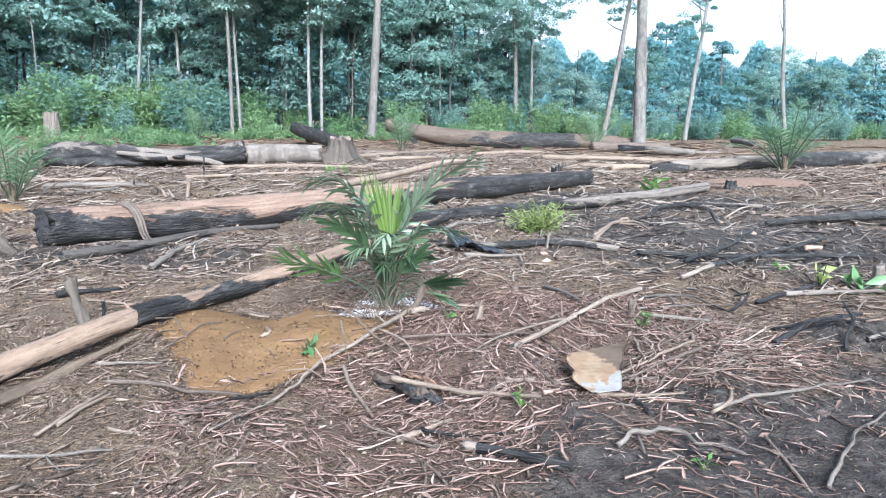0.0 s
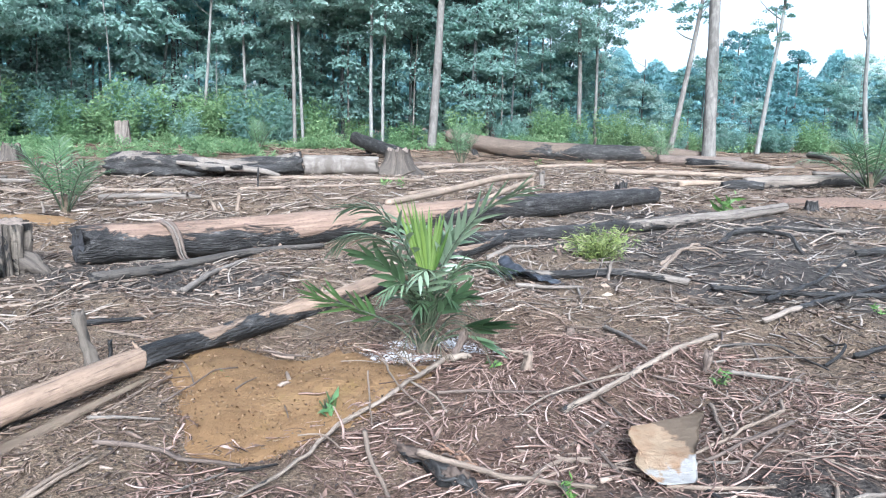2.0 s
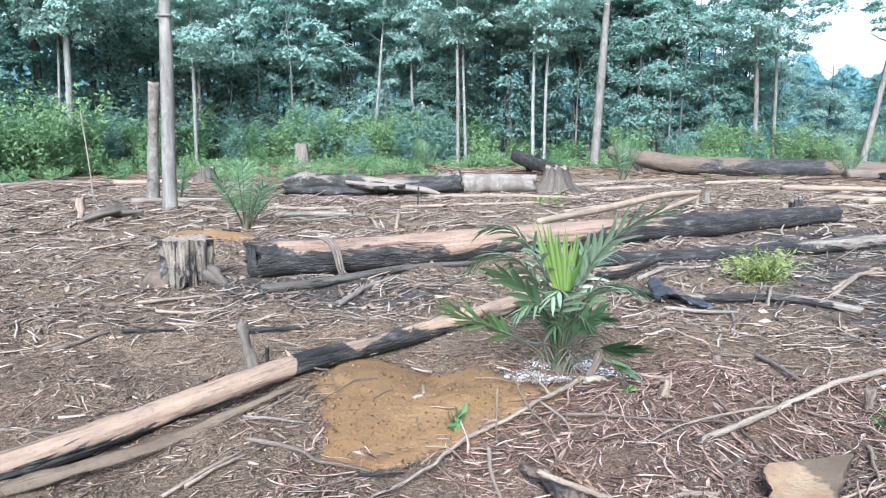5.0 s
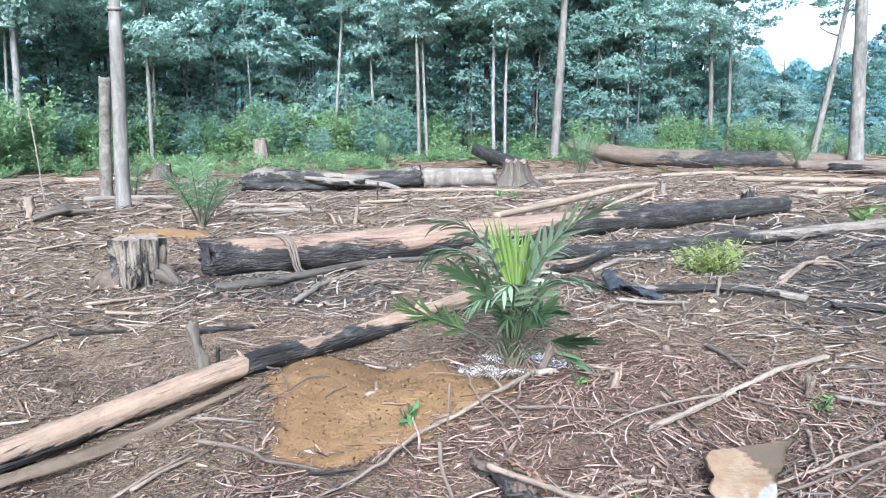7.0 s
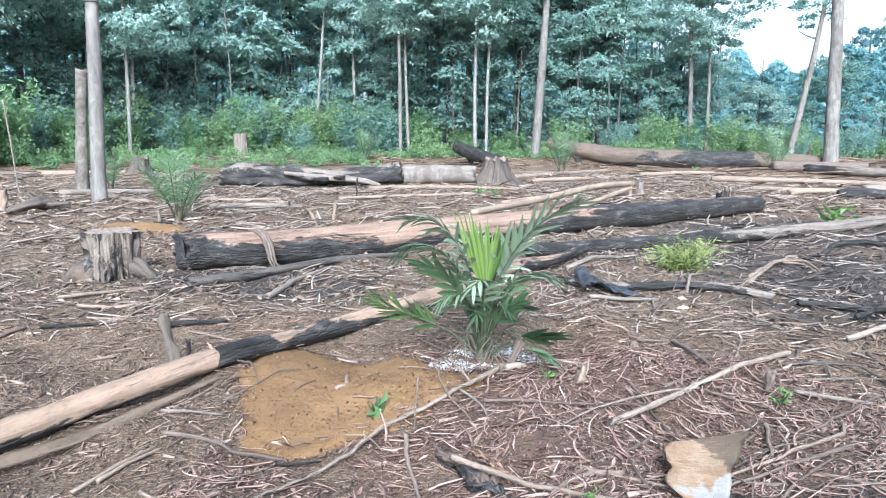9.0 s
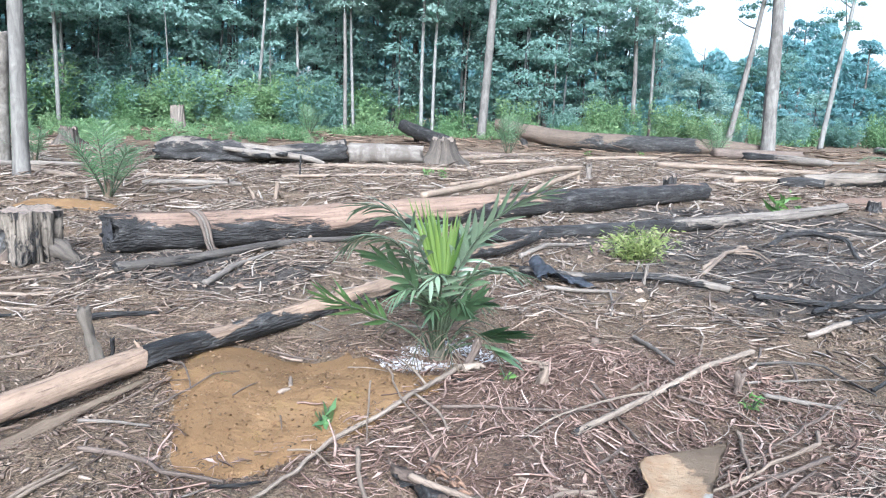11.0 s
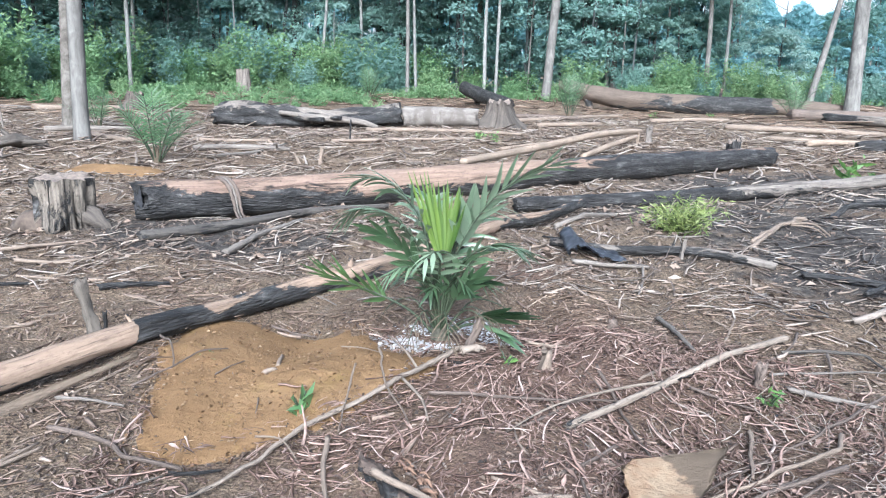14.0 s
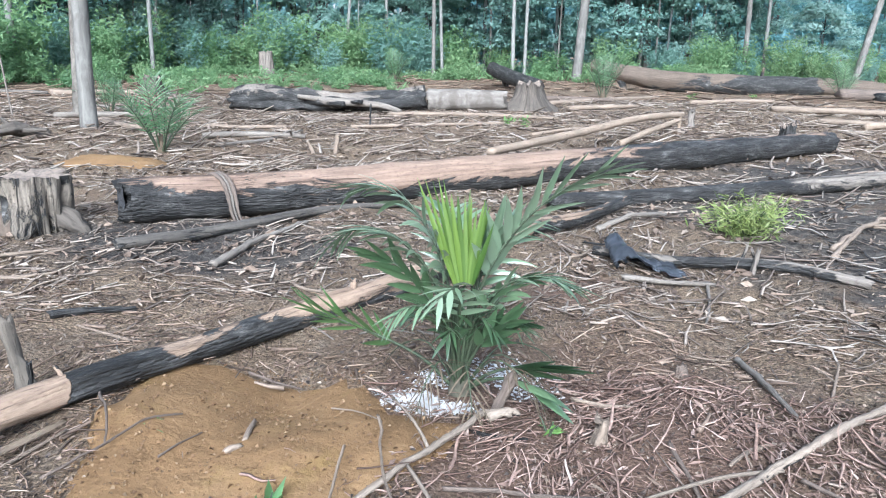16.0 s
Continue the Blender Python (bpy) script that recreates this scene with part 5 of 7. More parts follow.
def frond(parent, azimuth, rise, length, droop, leaf=0.34, width=0.03, pairs=11, first=0.38, splay=52, leaf_droop=0.5, material=None, separate=True, vee=0.35, seed=0, stalk=0.008):
    pts = rachis(azimuth, rise, length, droop)
    r = random.Random(seed)
    bm = bmesh.new()
    tube(bm, [p for p, _ in pts[::3]], [stalk * 1.5, stalk, stalk * 0.3], 6, 0.05, 0.05, seed)
    f = part("frond", bm, PALM_STEM, parent)
    joined = None if separate else bmesh.new()
    for i in range(pairs):
        t = first + (1 - first) * (i + 0.3) / pairs
        k = min(int(t * 24), 23)
        p, way = pts[k][0].lerp(pts[k + 1][0], t * 24 - k), pts[k][1]
        flat = way.cross(Vector((0, 0, 1)))
        flat = flat.normalized() if flat.length > 0.05 else Vector((math.sin(radians(azimuth)), -math.cos(radians(azimuth)), 0))
        up = flat.cross(way).normalized()
        ln = leaf * (0.55 + 0.45 * math.sin(math.pi * min(1, 0.18 + 0.82 * (i + 0.5) / pairs)))
        sp = splay * (1 - 0.55 * i / pairs)
        for s in (-1, 1):
            a = radians(sp + r.uniform(-7, 7))
            d = way * math.cos(a) + flat * (s * math.sin(a)) + up * (vee * math.sin(a) + r.uniform(-0.1, 0.1))
            b2 = joined if joined is not None else bmesh.new()
            blade(b2, p, d, up, ln * r.uniform(0.88, 1.08), width * r.uniform(0.85, 1.15), leaf_droop * r.uniform(0.6, 1.4))
            if joined is None:
                part("leaflet", b2, material or PALM_LEAF, f)
    if joined is not None:
        part("blade", joined, material or PALM_LEAF, f)
    return f


def path_frond(parent, line, leaf=0.28, width=0.026, pairs=14, first=0.45, splay=56, leaf_droop=0.6, material=None, vee=0.1, seed=0, stalk=0.007, taper=0.5, twist=0.0, sides=(1.0, 1.0)):
    """A frond whose stalk follows a drawn line; leaflets on both sides from a share of its length on. twist turns its face about the stalk, sides scales the two rows."""
    pts, _, fr, total = smooth_line([Vector(p) for p in line], [1, 1], 0.02)
    r = random.Random(seed)
    bm = bmesh.new()
    tube(bm, [tuple(p) for p in line], [stalk * 1.5, stalk, stalk * 0.35], 6, 0.04, 0.06, seed)
    f = part("frond", bm, PALM_STEM, parent)
    n = len(pts) - 1
    ct, st = math.cos(radians(twist)), math.sin(radians(twist))
    for i in range(pairs):
        t = first + (1 - first) * (i + 0.4) / pairs
        k = min(int(t * n), n - 1)
        p, way = pts[k].lerp(pts[k + 1], t * n - k), (pts[k + 1] - pts[k]).normalized()
        flat = way.cross(Vector((0, 0, 1)))
        flat = flat.normalized() if flat.length > 0.12 else Vector((1, 0, 0))
        up = flat.cross(way).normalized()
        flat, up = flat * ct + up * st, up * ct - flat * st
        u = (i + 0.5) / pairs
        ln = leaf * (0.6 + 0.4 * math.sin(math.pi * (0.15 + 0.75 * u)))
        sp = splay * (1 - 0.6 * u)
        for s, size in ((-1, sides[0]), (1, sides[1])):
            if size <= 0:
                continue
            a = radians(sp + r.uniform(-8, 8))
            d = way * math.cos(a) + flat * (s * math.sin(a)) + up * (vee * math.sin(a) + r.uniform(-0.22, 0.22))
            bl = bmesh.new()
            blade(bl, p, d, up, ln * size * r.uniform(0.85, 1.1), width * (1 - taper * u) * r.uniform(0.85, 1.15), leaf_droop * r.uniform(0.6, 1.4), 6)
            part("leaflet", bl, material or PALM_LEAF, f)
    return f


def spear_fan(parent, base0, base1, tip0, tip1, count, width, seed):
    """The newest leaf, still half folded: close leaflets rising side by side from one stalk."""
    r = random.Random(seed)
    bm = bmesh.new()
    tube(bm, [(0, 0, 0), (-0.015, -0.03, 0.38), base0, base1], [0.01, 0.008, 0.004], 6, 0.04, 0.06, seed)
    f = part("frond", bm, PALM_STEM, parent)
    for i in range(count):
        s = i / (count - 1)
        b = Vector(base0).lerp(Vector(base1), s)
        t = Vector(tip0).lerp(Vector(tip1), s) + Vector((r.uniform(-0.01, 0.01), r.uniform(-0.03, 0.03), r.uniform(-0.06, 0.03) + 0.03 * math.sin(math.pi * s)))
        bl = bmesh.new()
        d = t - b
        blade(bl, b, d, Vector((r.uniform(-0.5, 0.5), -1, 0.25)), d.length, width * r.uniform(0.85, 1.15), 0.03, 6)
        part("leaflet", bl, PALM_YOUNG, f)


def main_palm():
    x, y = -0.1, 3.79
    e = thing("young_oil_palm", x, y, G(x, y) - 0.01, "young oil palm with broad arching fronds in white lime", "palm")
    bm = bmesh.new()
    tube(bm, [(0, 0, -0.02), (0.005, 0, 0.06), (0, 0, 0.16)], [0.055, 0.045, 0.025], 12, 0.03, 0.25, 2, 0.3)
    part("stem_base", bm, PALM_FOOT, e)
    # the newest leaf, pleated and half open
    spear_fan(e, (-0.02, -0.05, 0.54), (0.06, -0.06, 0.55), (-0.19, -0.03, 0.99), (0.15, -0.08, 0.88), 12, 0.027, 1)
    spear_fan(e, (-0.02, 0.01, 0.56), (0.04, 0.01, 0.58), (-0.1, 0.03, 0.95), (0.12, 0.03, 0.9), 7, 0.028, 2)
    # arching to one side, leaflets hanging from the stalk like a comb
    path_frond(e, [(0, 0, 0), (-0.04, 0.02, 0.38), (-0.1, 0.04, 0.62), (-0.2, 0.06, 0.8), (-0.34, 0.06, 0.92), (-0.47, 0.05, 0.93)], 0.28, 0.04, 19, 0.46, 66, 0.75, PALM_PALE, 0.1, 3, twist=-30)
    path_frond(e, [(0, 0, 0), (-0.05, -0.02, 0.36), (-0.14, -0.05, 0.6), (-0.28, -0.08, 0.75), (-0.42, -0.09, 0.78), (-0.53, -0.09, 0.73)], 0.25, 0.03, 18, 0.46, 62, 0.8, PALM_PALE, 0.08, 4, twist=-22)
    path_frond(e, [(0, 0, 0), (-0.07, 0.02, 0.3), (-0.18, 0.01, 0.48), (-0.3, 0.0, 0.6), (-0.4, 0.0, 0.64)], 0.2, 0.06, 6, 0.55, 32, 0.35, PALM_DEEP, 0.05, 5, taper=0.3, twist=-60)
    # feathery and upright to the other side
    path_frond(e, [(0, 0, 0), (0.05, 0.02, 0.38), (0.12, 0.03, 0.6), (0.25, 0.04, 0.81), (0.41, 0.05, 0.96), (0.6, 0.06, 1.05)], 0.27, 0.06, 13, 0.45, 46, 0.3, PALM_PALE, 0.2, 6, taper=0.65, twist=38, sides=(0.9, 1.0))
    path_frond(e, [(0, 0, 0), (0.04, 0.05, 0.42), (0.09, 0.08, 0.64), (0.13, 0.09, 0.74)], 0.27, 0.06, 4, 0.74, 34, 0.05, PALM_PALE, 0.1, 7, taper=0.2, twist=50)
    path_frond(e, [(0, 0, 0), (0.07, -0.02, 0.34), (0.18, -0.04, 0.54), (0.34, -0.05, 0.61), (0.5, -0.05, 0.58)], 0.19, 0.042, 10, 0.48, 50, 0.6, PALM_LEAF, 0.15, 8, taper=0.4, twist=25)
    path_frond(e, [(0, 0, 0), (0.08, 0.03, 0.3), (0.2, 0.06, 0.5), (0.33, 0.08, 0.57), (0.45, 0.08, 0.55)], 0.19, 0.035, 9, 0.5, 52, 0.7, PALM_LEAF, 0.1, 14, taper=0.4)
    # towards the front and the back
    path_frond(e, [(0, 0, 0), (0.01, -0.09, 0.36), (0.03, -0.18, 0.55), (0.02, -0.27, 0.6), (-0.03, -0.35, 0.57)], 0.19, 0.034, 8, 0.55, 64, 0.75, PALM_PALE, 0.05, 9, taper=0.3)
    path_frond(e, [(0, 0, 0), (-0.03, -0.08, 0.3), (-0.09, -0.17, 0.46), (-0.16, -0.25, 0.5), (-0.23, -0.31, 0.46)], 0.17, 0.028, 10, 0.5, 54, 0.9, PALM_LEAF, 0.1, 10)
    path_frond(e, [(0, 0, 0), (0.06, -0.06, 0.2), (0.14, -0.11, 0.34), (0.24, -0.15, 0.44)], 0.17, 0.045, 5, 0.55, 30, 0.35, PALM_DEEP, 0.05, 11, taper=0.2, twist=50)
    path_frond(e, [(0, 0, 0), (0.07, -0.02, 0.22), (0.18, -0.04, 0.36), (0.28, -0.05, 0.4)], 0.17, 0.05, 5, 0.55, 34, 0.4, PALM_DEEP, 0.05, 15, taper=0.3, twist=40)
    path_frond(e, [(0, 0, 0), (-0.04, 0.12, 0.48), (-0.12, 0.3, 0.76), (-0.2, 0.44, 0.8)], 0.25, 0.032, 11, 0.5, 55, 0.7, seed=12)
    path_frond(e, [(0, 0, 0), (0.05, 0.12, 0.48), (0.14, 0.3, 0.7), (0.26, 0.44, 0.74)], 0.25, 0.032, 11, 0.5, 55, 0.7, seed=13)
    # narrow leaves deep in the heart, in the darkest leaf colour
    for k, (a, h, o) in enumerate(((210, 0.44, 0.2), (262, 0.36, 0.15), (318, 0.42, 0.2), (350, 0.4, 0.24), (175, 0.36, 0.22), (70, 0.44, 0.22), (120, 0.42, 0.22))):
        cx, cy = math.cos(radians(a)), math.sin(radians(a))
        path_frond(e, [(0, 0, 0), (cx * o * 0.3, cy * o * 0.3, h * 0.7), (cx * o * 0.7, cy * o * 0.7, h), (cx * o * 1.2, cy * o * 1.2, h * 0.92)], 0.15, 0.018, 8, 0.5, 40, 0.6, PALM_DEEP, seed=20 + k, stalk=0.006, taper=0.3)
    # leaf stalks crowding at the foot
    for k in range(13):
        t = k * 2.4
        bm = bmesh.new()
        tube(bm, [(0.025 * math.cos(t), 0.025 * math.sin(t), 0.0), (0.045 * math.cos(t), 0.045 * math.sin(t), 0.18), (0.12 * math.cos(t), 0.09 * math.sin(t), 0.36 + 0.015 * k)], [0.014, 0.009, 0.004], 6, 0.04, 0.1, 60 + k)
        part("stalk", bm, PALM_STEM, e)
    # the two oldest, low down
    path_frond(e, [(0, 0, 0), (-0.16, -0.03, 0.17), (-0.36, -0.05, 0.27), (-0.55, -0.05, 0.33), (-0.68, -0.05, 0.37)], 0.25, 0.042, 10, 0.5, 46, 0.1, PALM_LIGHT, 0.2, 40, taper=0.4, twist=-50)
    path_frond(e, [(0, 0, 0), (0.14, -0.05, 0.14), (0.27, -0.08, 0.2), (0.38, -0.1, 0.22)], 0.29, 0.095, 3, 0.7, 26, 0.3, PALM_DEEP, 0.1, 41, taper=0.2, twist=35)
    path_frond(e, [(0, 0, 0), (0.14, -0.07, 0.12), (0.26, -0.12, 0.16), (0.36, -0.15, 0.15)], 0.27, 0.075, 2, 0.75, 22, 0.5, PALM_LEAF, 0.1, 42, taper=0.2)
    for k, (a, o) in enumerate(((30, 0.5), (-25, 0.45), (-8, 0.4), (165, 0.4), (-70, 0.36), (-110, 0.34))):
        cx, cy = math.cos(radians(a)), math.sin(radians(a))
        path_frond(e, [(0, 0, 0), (cx * o * 0.4, cy * o * 0.4, 0.22), (cx * o * 0.8, cy * o * 0.8, 0.17), (cx * o, cy * o, 0.06)], 0.19, 0.009, 9, 0.4, 55, 0.7, PALM_DRY, seed=50 + k, stalk=0.004)
    return e


main_palm()


def small_palm(x, y, size, count, label, seed, z=0.0, rise=(48, 80)):
    e = thing("young_oil_palm", x, y, G(x, y) + z, label, "palm", "young palms")
    bm = bmesh.new()
    tube(bm, [(0, 0, -0.05), (0, 0, 0.12 * size), (0, 0, 0.25 * size)], [0.07 * size, 0.06 * size, 0.03 * size], 10, 0.05, 0.2, seed, 0.2)
    part("stem_base", bm, PALM_DRY, e)
    r = random.Random(seed)
    for k in range(count):
        inner = k < 3
        frond(e, k * 137.5 + r.uniform(-15, 15), r.uniform(72, 84) if inner else r.uniform(*rise), size * r.uniform(0.85, 1.15), 0.35 if inner else r.uniform(0.6, 1.0), 0.34 * size, 0.016 * size, 15, 0.32, 55, 0.7, PALM_FAR, False, seed=seed * 31 + k, stalk=0.009 * size)
    return e


small_palm(-6.05, 10.5, 1.08, 10, "young oil palm with feathery fronds by orange soil", 2, rise=(46, 76))
small_palm(0.3, 26.0, 1.55, 9, "young oil palm before a huge trunk", 3)
small_palm(10.75, 18.0, 1.75, 13, "young oil palm with wide arching fronds", 4, rise=(30, 66))
small_palm(-11.3, 16.4, 0.95, 8, "small bright green palm at a tree's foot", 5)
small_palm(-9.6, 35.0, 1.6, 9, "young palm at the forest edge", 6)
small_palm(9.0, 31.0, 1.5, 8, "young palm among far litter", 7)


# ---- bushes and sprouts near by ----
def leaf_cluster(name, x, y, label, category, count, spread_r, height, l_range, w_ratio, material, seed, stems=6, group="", flat=0.3, wild=0.7):
    g = np.random.default_rng(seed)
    e = thing(name, x, y, G(x, y), label, category, group)
    c, d = [], []
    bm = bmesh.new()
    for s in range(stems):
        a, rr = g.uniform(0, 6.28), spread_r * g.uniform(0.25, 0.9)
        top = Vector((math.cos(a) * rr, math.sin(a) * rr, height * g.uniform(0.6, 1.0)))
        tube(bm, [(0, 0, -0.02), tuple(top * 0.5 + Vector((0, 0, 0.06 * height))), tuple(top)], [0.007, 0.005, 0.002], 5, 0.08, 0.1, s)
        for k in range(count // stems):
            t = g.uniform(0.3, 1.05)
            q = top * t + Vector(g.normal(size=3) * np.array([0.16, 0.16, 0.12]) * spread_r)
            q.z = max(q.z, 0.015)
            c.append(q)
            out = np.array([math.cos(a), math.sin(a), 0.25]) + g.normal(size=3) * wild
            d.append(out)
    part("stem", bm, PALM_STEM, e)
    L = g.uniform(*l_range, len(c))
    v, f = leaves_mesh(np.array(c), np.array(d), L, L * w_ratio, flat)
    ob = new("foliage", mesh_from_arrays("foliage", v, f, material))
    ob.parent = e
    return e


leaf_cluster("shrub", 1.72, 7.3, "low yellow-green feathery shrub on burnt soil", "shrub", 1500, 0.42, 0.32, (0.05, 0.12), 0.15, BUSH_LEAF, 3, 26)
leaf_cluster("seedling", -0.53, 2.7, "broad-leaved green seedling on orange soil", "seedling", 8, 0.06, 0.115, (0.1, 0.14), 0.5, BROAD_LEAF, 23, 4, wild=0.3)
for x, y, h, n, r, lab in ((-1.17, 3.06, 0.06, 20, 0.09, "tiny sprout on the soil heap"), (1.6, 3.24, 0.1, 22, 0.09, "fresh green sprout among twigs"), (0.33, 3.52, 0.08, 14, 0.07, "small green sprout among litter"),
                         (0.55, 1.92, 0.06, 18, 0.09, "little yellow-green weeds among twigs"), (-3.2, 6.55, 0.12, 16, 0.08, "little weed before a burnt trunk"), (3.5, 4.95, 0.07, 20, 0.13, "patch of small weeds"), (1.2, 1.35, 0.06, 14, 0.08, "little weed on charcoal")):
    leaf_cluster("sprout", x, y, lab, "sprout", n, r, h, (0.035, 0.075), 0.3, SPROUT_LEAF, int(abs(x * 100)), 4, "sprouts")
leaf_cluster("seedling", 3.47, 4.3, "lime-green seedling with broad leaves", "seedling", 8, 0.1, 0.3, (0.09, 0.15), 0.5, BUSH_LEAF, 21, 4)
leaf_cluster("broad_leaf_plant", 3.75, 4.25, "broad-leaved green plant lying low on ash", "plant", 9, 0.24, 0.1, (0.2, 0.32), 0.32, BROAD_LEAF, 22, 4)
leaf_cluster("seedling", 4.75, 11.8, "light green broad-leaved seedling behind a trunk", "seedling", 22, 0.3, 0.45, (0.16, 0.3), 0.34, SPROUT_LEAF, 46, 6)
for k, (x, y) in enumerate(((5.1, 11.9), (-1.6, 16.3), (-1.2, 15.9), (3.2, 26.5), (5.4, 28.0))):
    leaf_cluster("sprout", x, y, "light green sprout behind a trunk", "sprout", 26, 0.22, 0.26, (0.09, 0.17), 0.28, SPROUT_LEAF, 40 + k, 5, "sprouts")

# ---- white lime round the palm ----
def lime():
    g = np.random.default_rng(5)
    c = []
    for x, y, rx, ry, n in ((-0.3, 3.66, 0.06, 0.03, 1500), (-0.17, 3.61, 0.075, 0.025, 1500), (-0.24, 3.86, 0.06, 0.05, 200), (0.06, 4.1, 0.12, 0.1, 600), (0.2, 3.88, 0.08, 0.06, 200)):
        c.append(np.stack([g.normal(x, rx, n), g.normal(y, ry, n)], 1))
    c = np.concatenate(c)
    z = gz(c[:, 0], c[:, 1]) + g.uniform(0.006, 0.015, len(c))
    d = np.stack([g.normal(size=len(c)), g.normal(size=len(c)), g.normal(size=len(c)) * 0.2], 1)
    L = np.where(g.uniform(0, 1, len(c)) < 0.3, g.uniform(0.02, 0.036, len(c)), g.uniform(0.005, 0.018, len(c)))
    z = z - np.where(L > 0.028, 0.002, 0.0)
    v, f = leaves_mesh(np.column_stack([c, z]), d, L, L * g.uniform(0.25, 0.9, len(c)), 0.1, normals=np.array([0, 0, 1.0]) + g.normal(size=(len(c), 3)) * 0.07)
    tagged(new("lime_powder", mesh_from_arrays("lime_powder", v, f, LIME)), "white lime powder strewn round the palm's foot", "lime powder", kind="stuff")


lime()


# ---- trees ----
def crown_mesh(name, radius, height, clumps, per, leaf, material, seed, layered=0.4):
    """Leaves in flattened pads round branch ends inside an uneven crown."""
    g = np.random.default_rng(seed)
    cen, dr, nrm = [], [], []
    for k in range(clumps):
        a, h = g.uniform(0, 6.28), g.uniform(0, 1)
        prof = math.sin(math.pi * min(1.0, 0.12 + 0.8 * h)) ** 0.7
        rr = radius * prof * math.sqrt(g.uniform(0.12, 1.0)) * (1 + 0.35 * math.sin(2 * a + seed) * math.sin(5 * h + seed))
        c0 = np.array([math.cos(a) * rr, math.sin(a) * rr, h * height])
        pr = radius * g.uniform(0.14, 0.34)
        n = int(per * 2 * g.uniform(0.5, 1.5))
        # leaves lie on the upper and outer skin of each pad
        u = g.normal(size=(n, 3))
        u[:, 2] = np.abs(u[:, 2]) * 0.9 - 0.25
        u /= np.linalg.norm(u, axis=1, keepdims=True)
        q = u * np.array([pr, pr, pr * (layered + 0.3)]) * g.uniform(0.6, 1.05, (n, 1))
        cen.append(c0 + q)
        nrm.append(u * 1.1 + np.array([math.cos(a) * 0.4, math.sin(a) * 0.4, 0.35]) + g.normal(size=(n, 3)) * 0.28)
        dr.append(u * np.array([1, 1, 0.2]) + np.array([0, 0, -0.5]) + g.normal(size=(n, 3)) * 0.5)
    cen, dr, nrm = np.concatenate(cen), np.concatenate(dr), np.concatenate(nrm)
    L = leaf * 0.85 * g.uniform(0.6, 1.3, len(cen))
    v, f = leaf_tris(cen, dr, L, L * g.uniform(0.5, 0.8, len(cen)), nrm)
    return mesh_from_arrays(name, v, f, material)


# paler crowns carry haze and top light in their leaf colour
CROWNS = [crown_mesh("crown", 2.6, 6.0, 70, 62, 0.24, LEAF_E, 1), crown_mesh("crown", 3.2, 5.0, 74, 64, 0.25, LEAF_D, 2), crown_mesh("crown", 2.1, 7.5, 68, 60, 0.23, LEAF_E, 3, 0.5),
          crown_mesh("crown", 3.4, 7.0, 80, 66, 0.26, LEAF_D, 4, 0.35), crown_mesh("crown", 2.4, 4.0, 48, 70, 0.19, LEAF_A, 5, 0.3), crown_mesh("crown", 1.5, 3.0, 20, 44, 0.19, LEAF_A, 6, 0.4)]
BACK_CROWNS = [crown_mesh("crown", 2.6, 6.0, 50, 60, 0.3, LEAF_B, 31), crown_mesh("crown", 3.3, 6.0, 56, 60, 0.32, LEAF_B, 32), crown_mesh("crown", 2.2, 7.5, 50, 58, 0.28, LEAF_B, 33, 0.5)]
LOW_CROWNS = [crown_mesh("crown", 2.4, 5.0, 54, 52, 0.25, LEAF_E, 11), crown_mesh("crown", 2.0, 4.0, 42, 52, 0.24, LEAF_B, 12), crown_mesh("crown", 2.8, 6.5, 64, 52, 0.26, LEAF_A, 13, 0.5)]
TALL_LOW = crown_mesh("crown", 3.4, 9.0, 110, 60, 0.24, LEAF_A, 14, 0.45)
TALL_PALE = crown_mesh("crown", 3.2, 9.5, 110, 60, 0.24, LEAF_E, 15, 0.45)


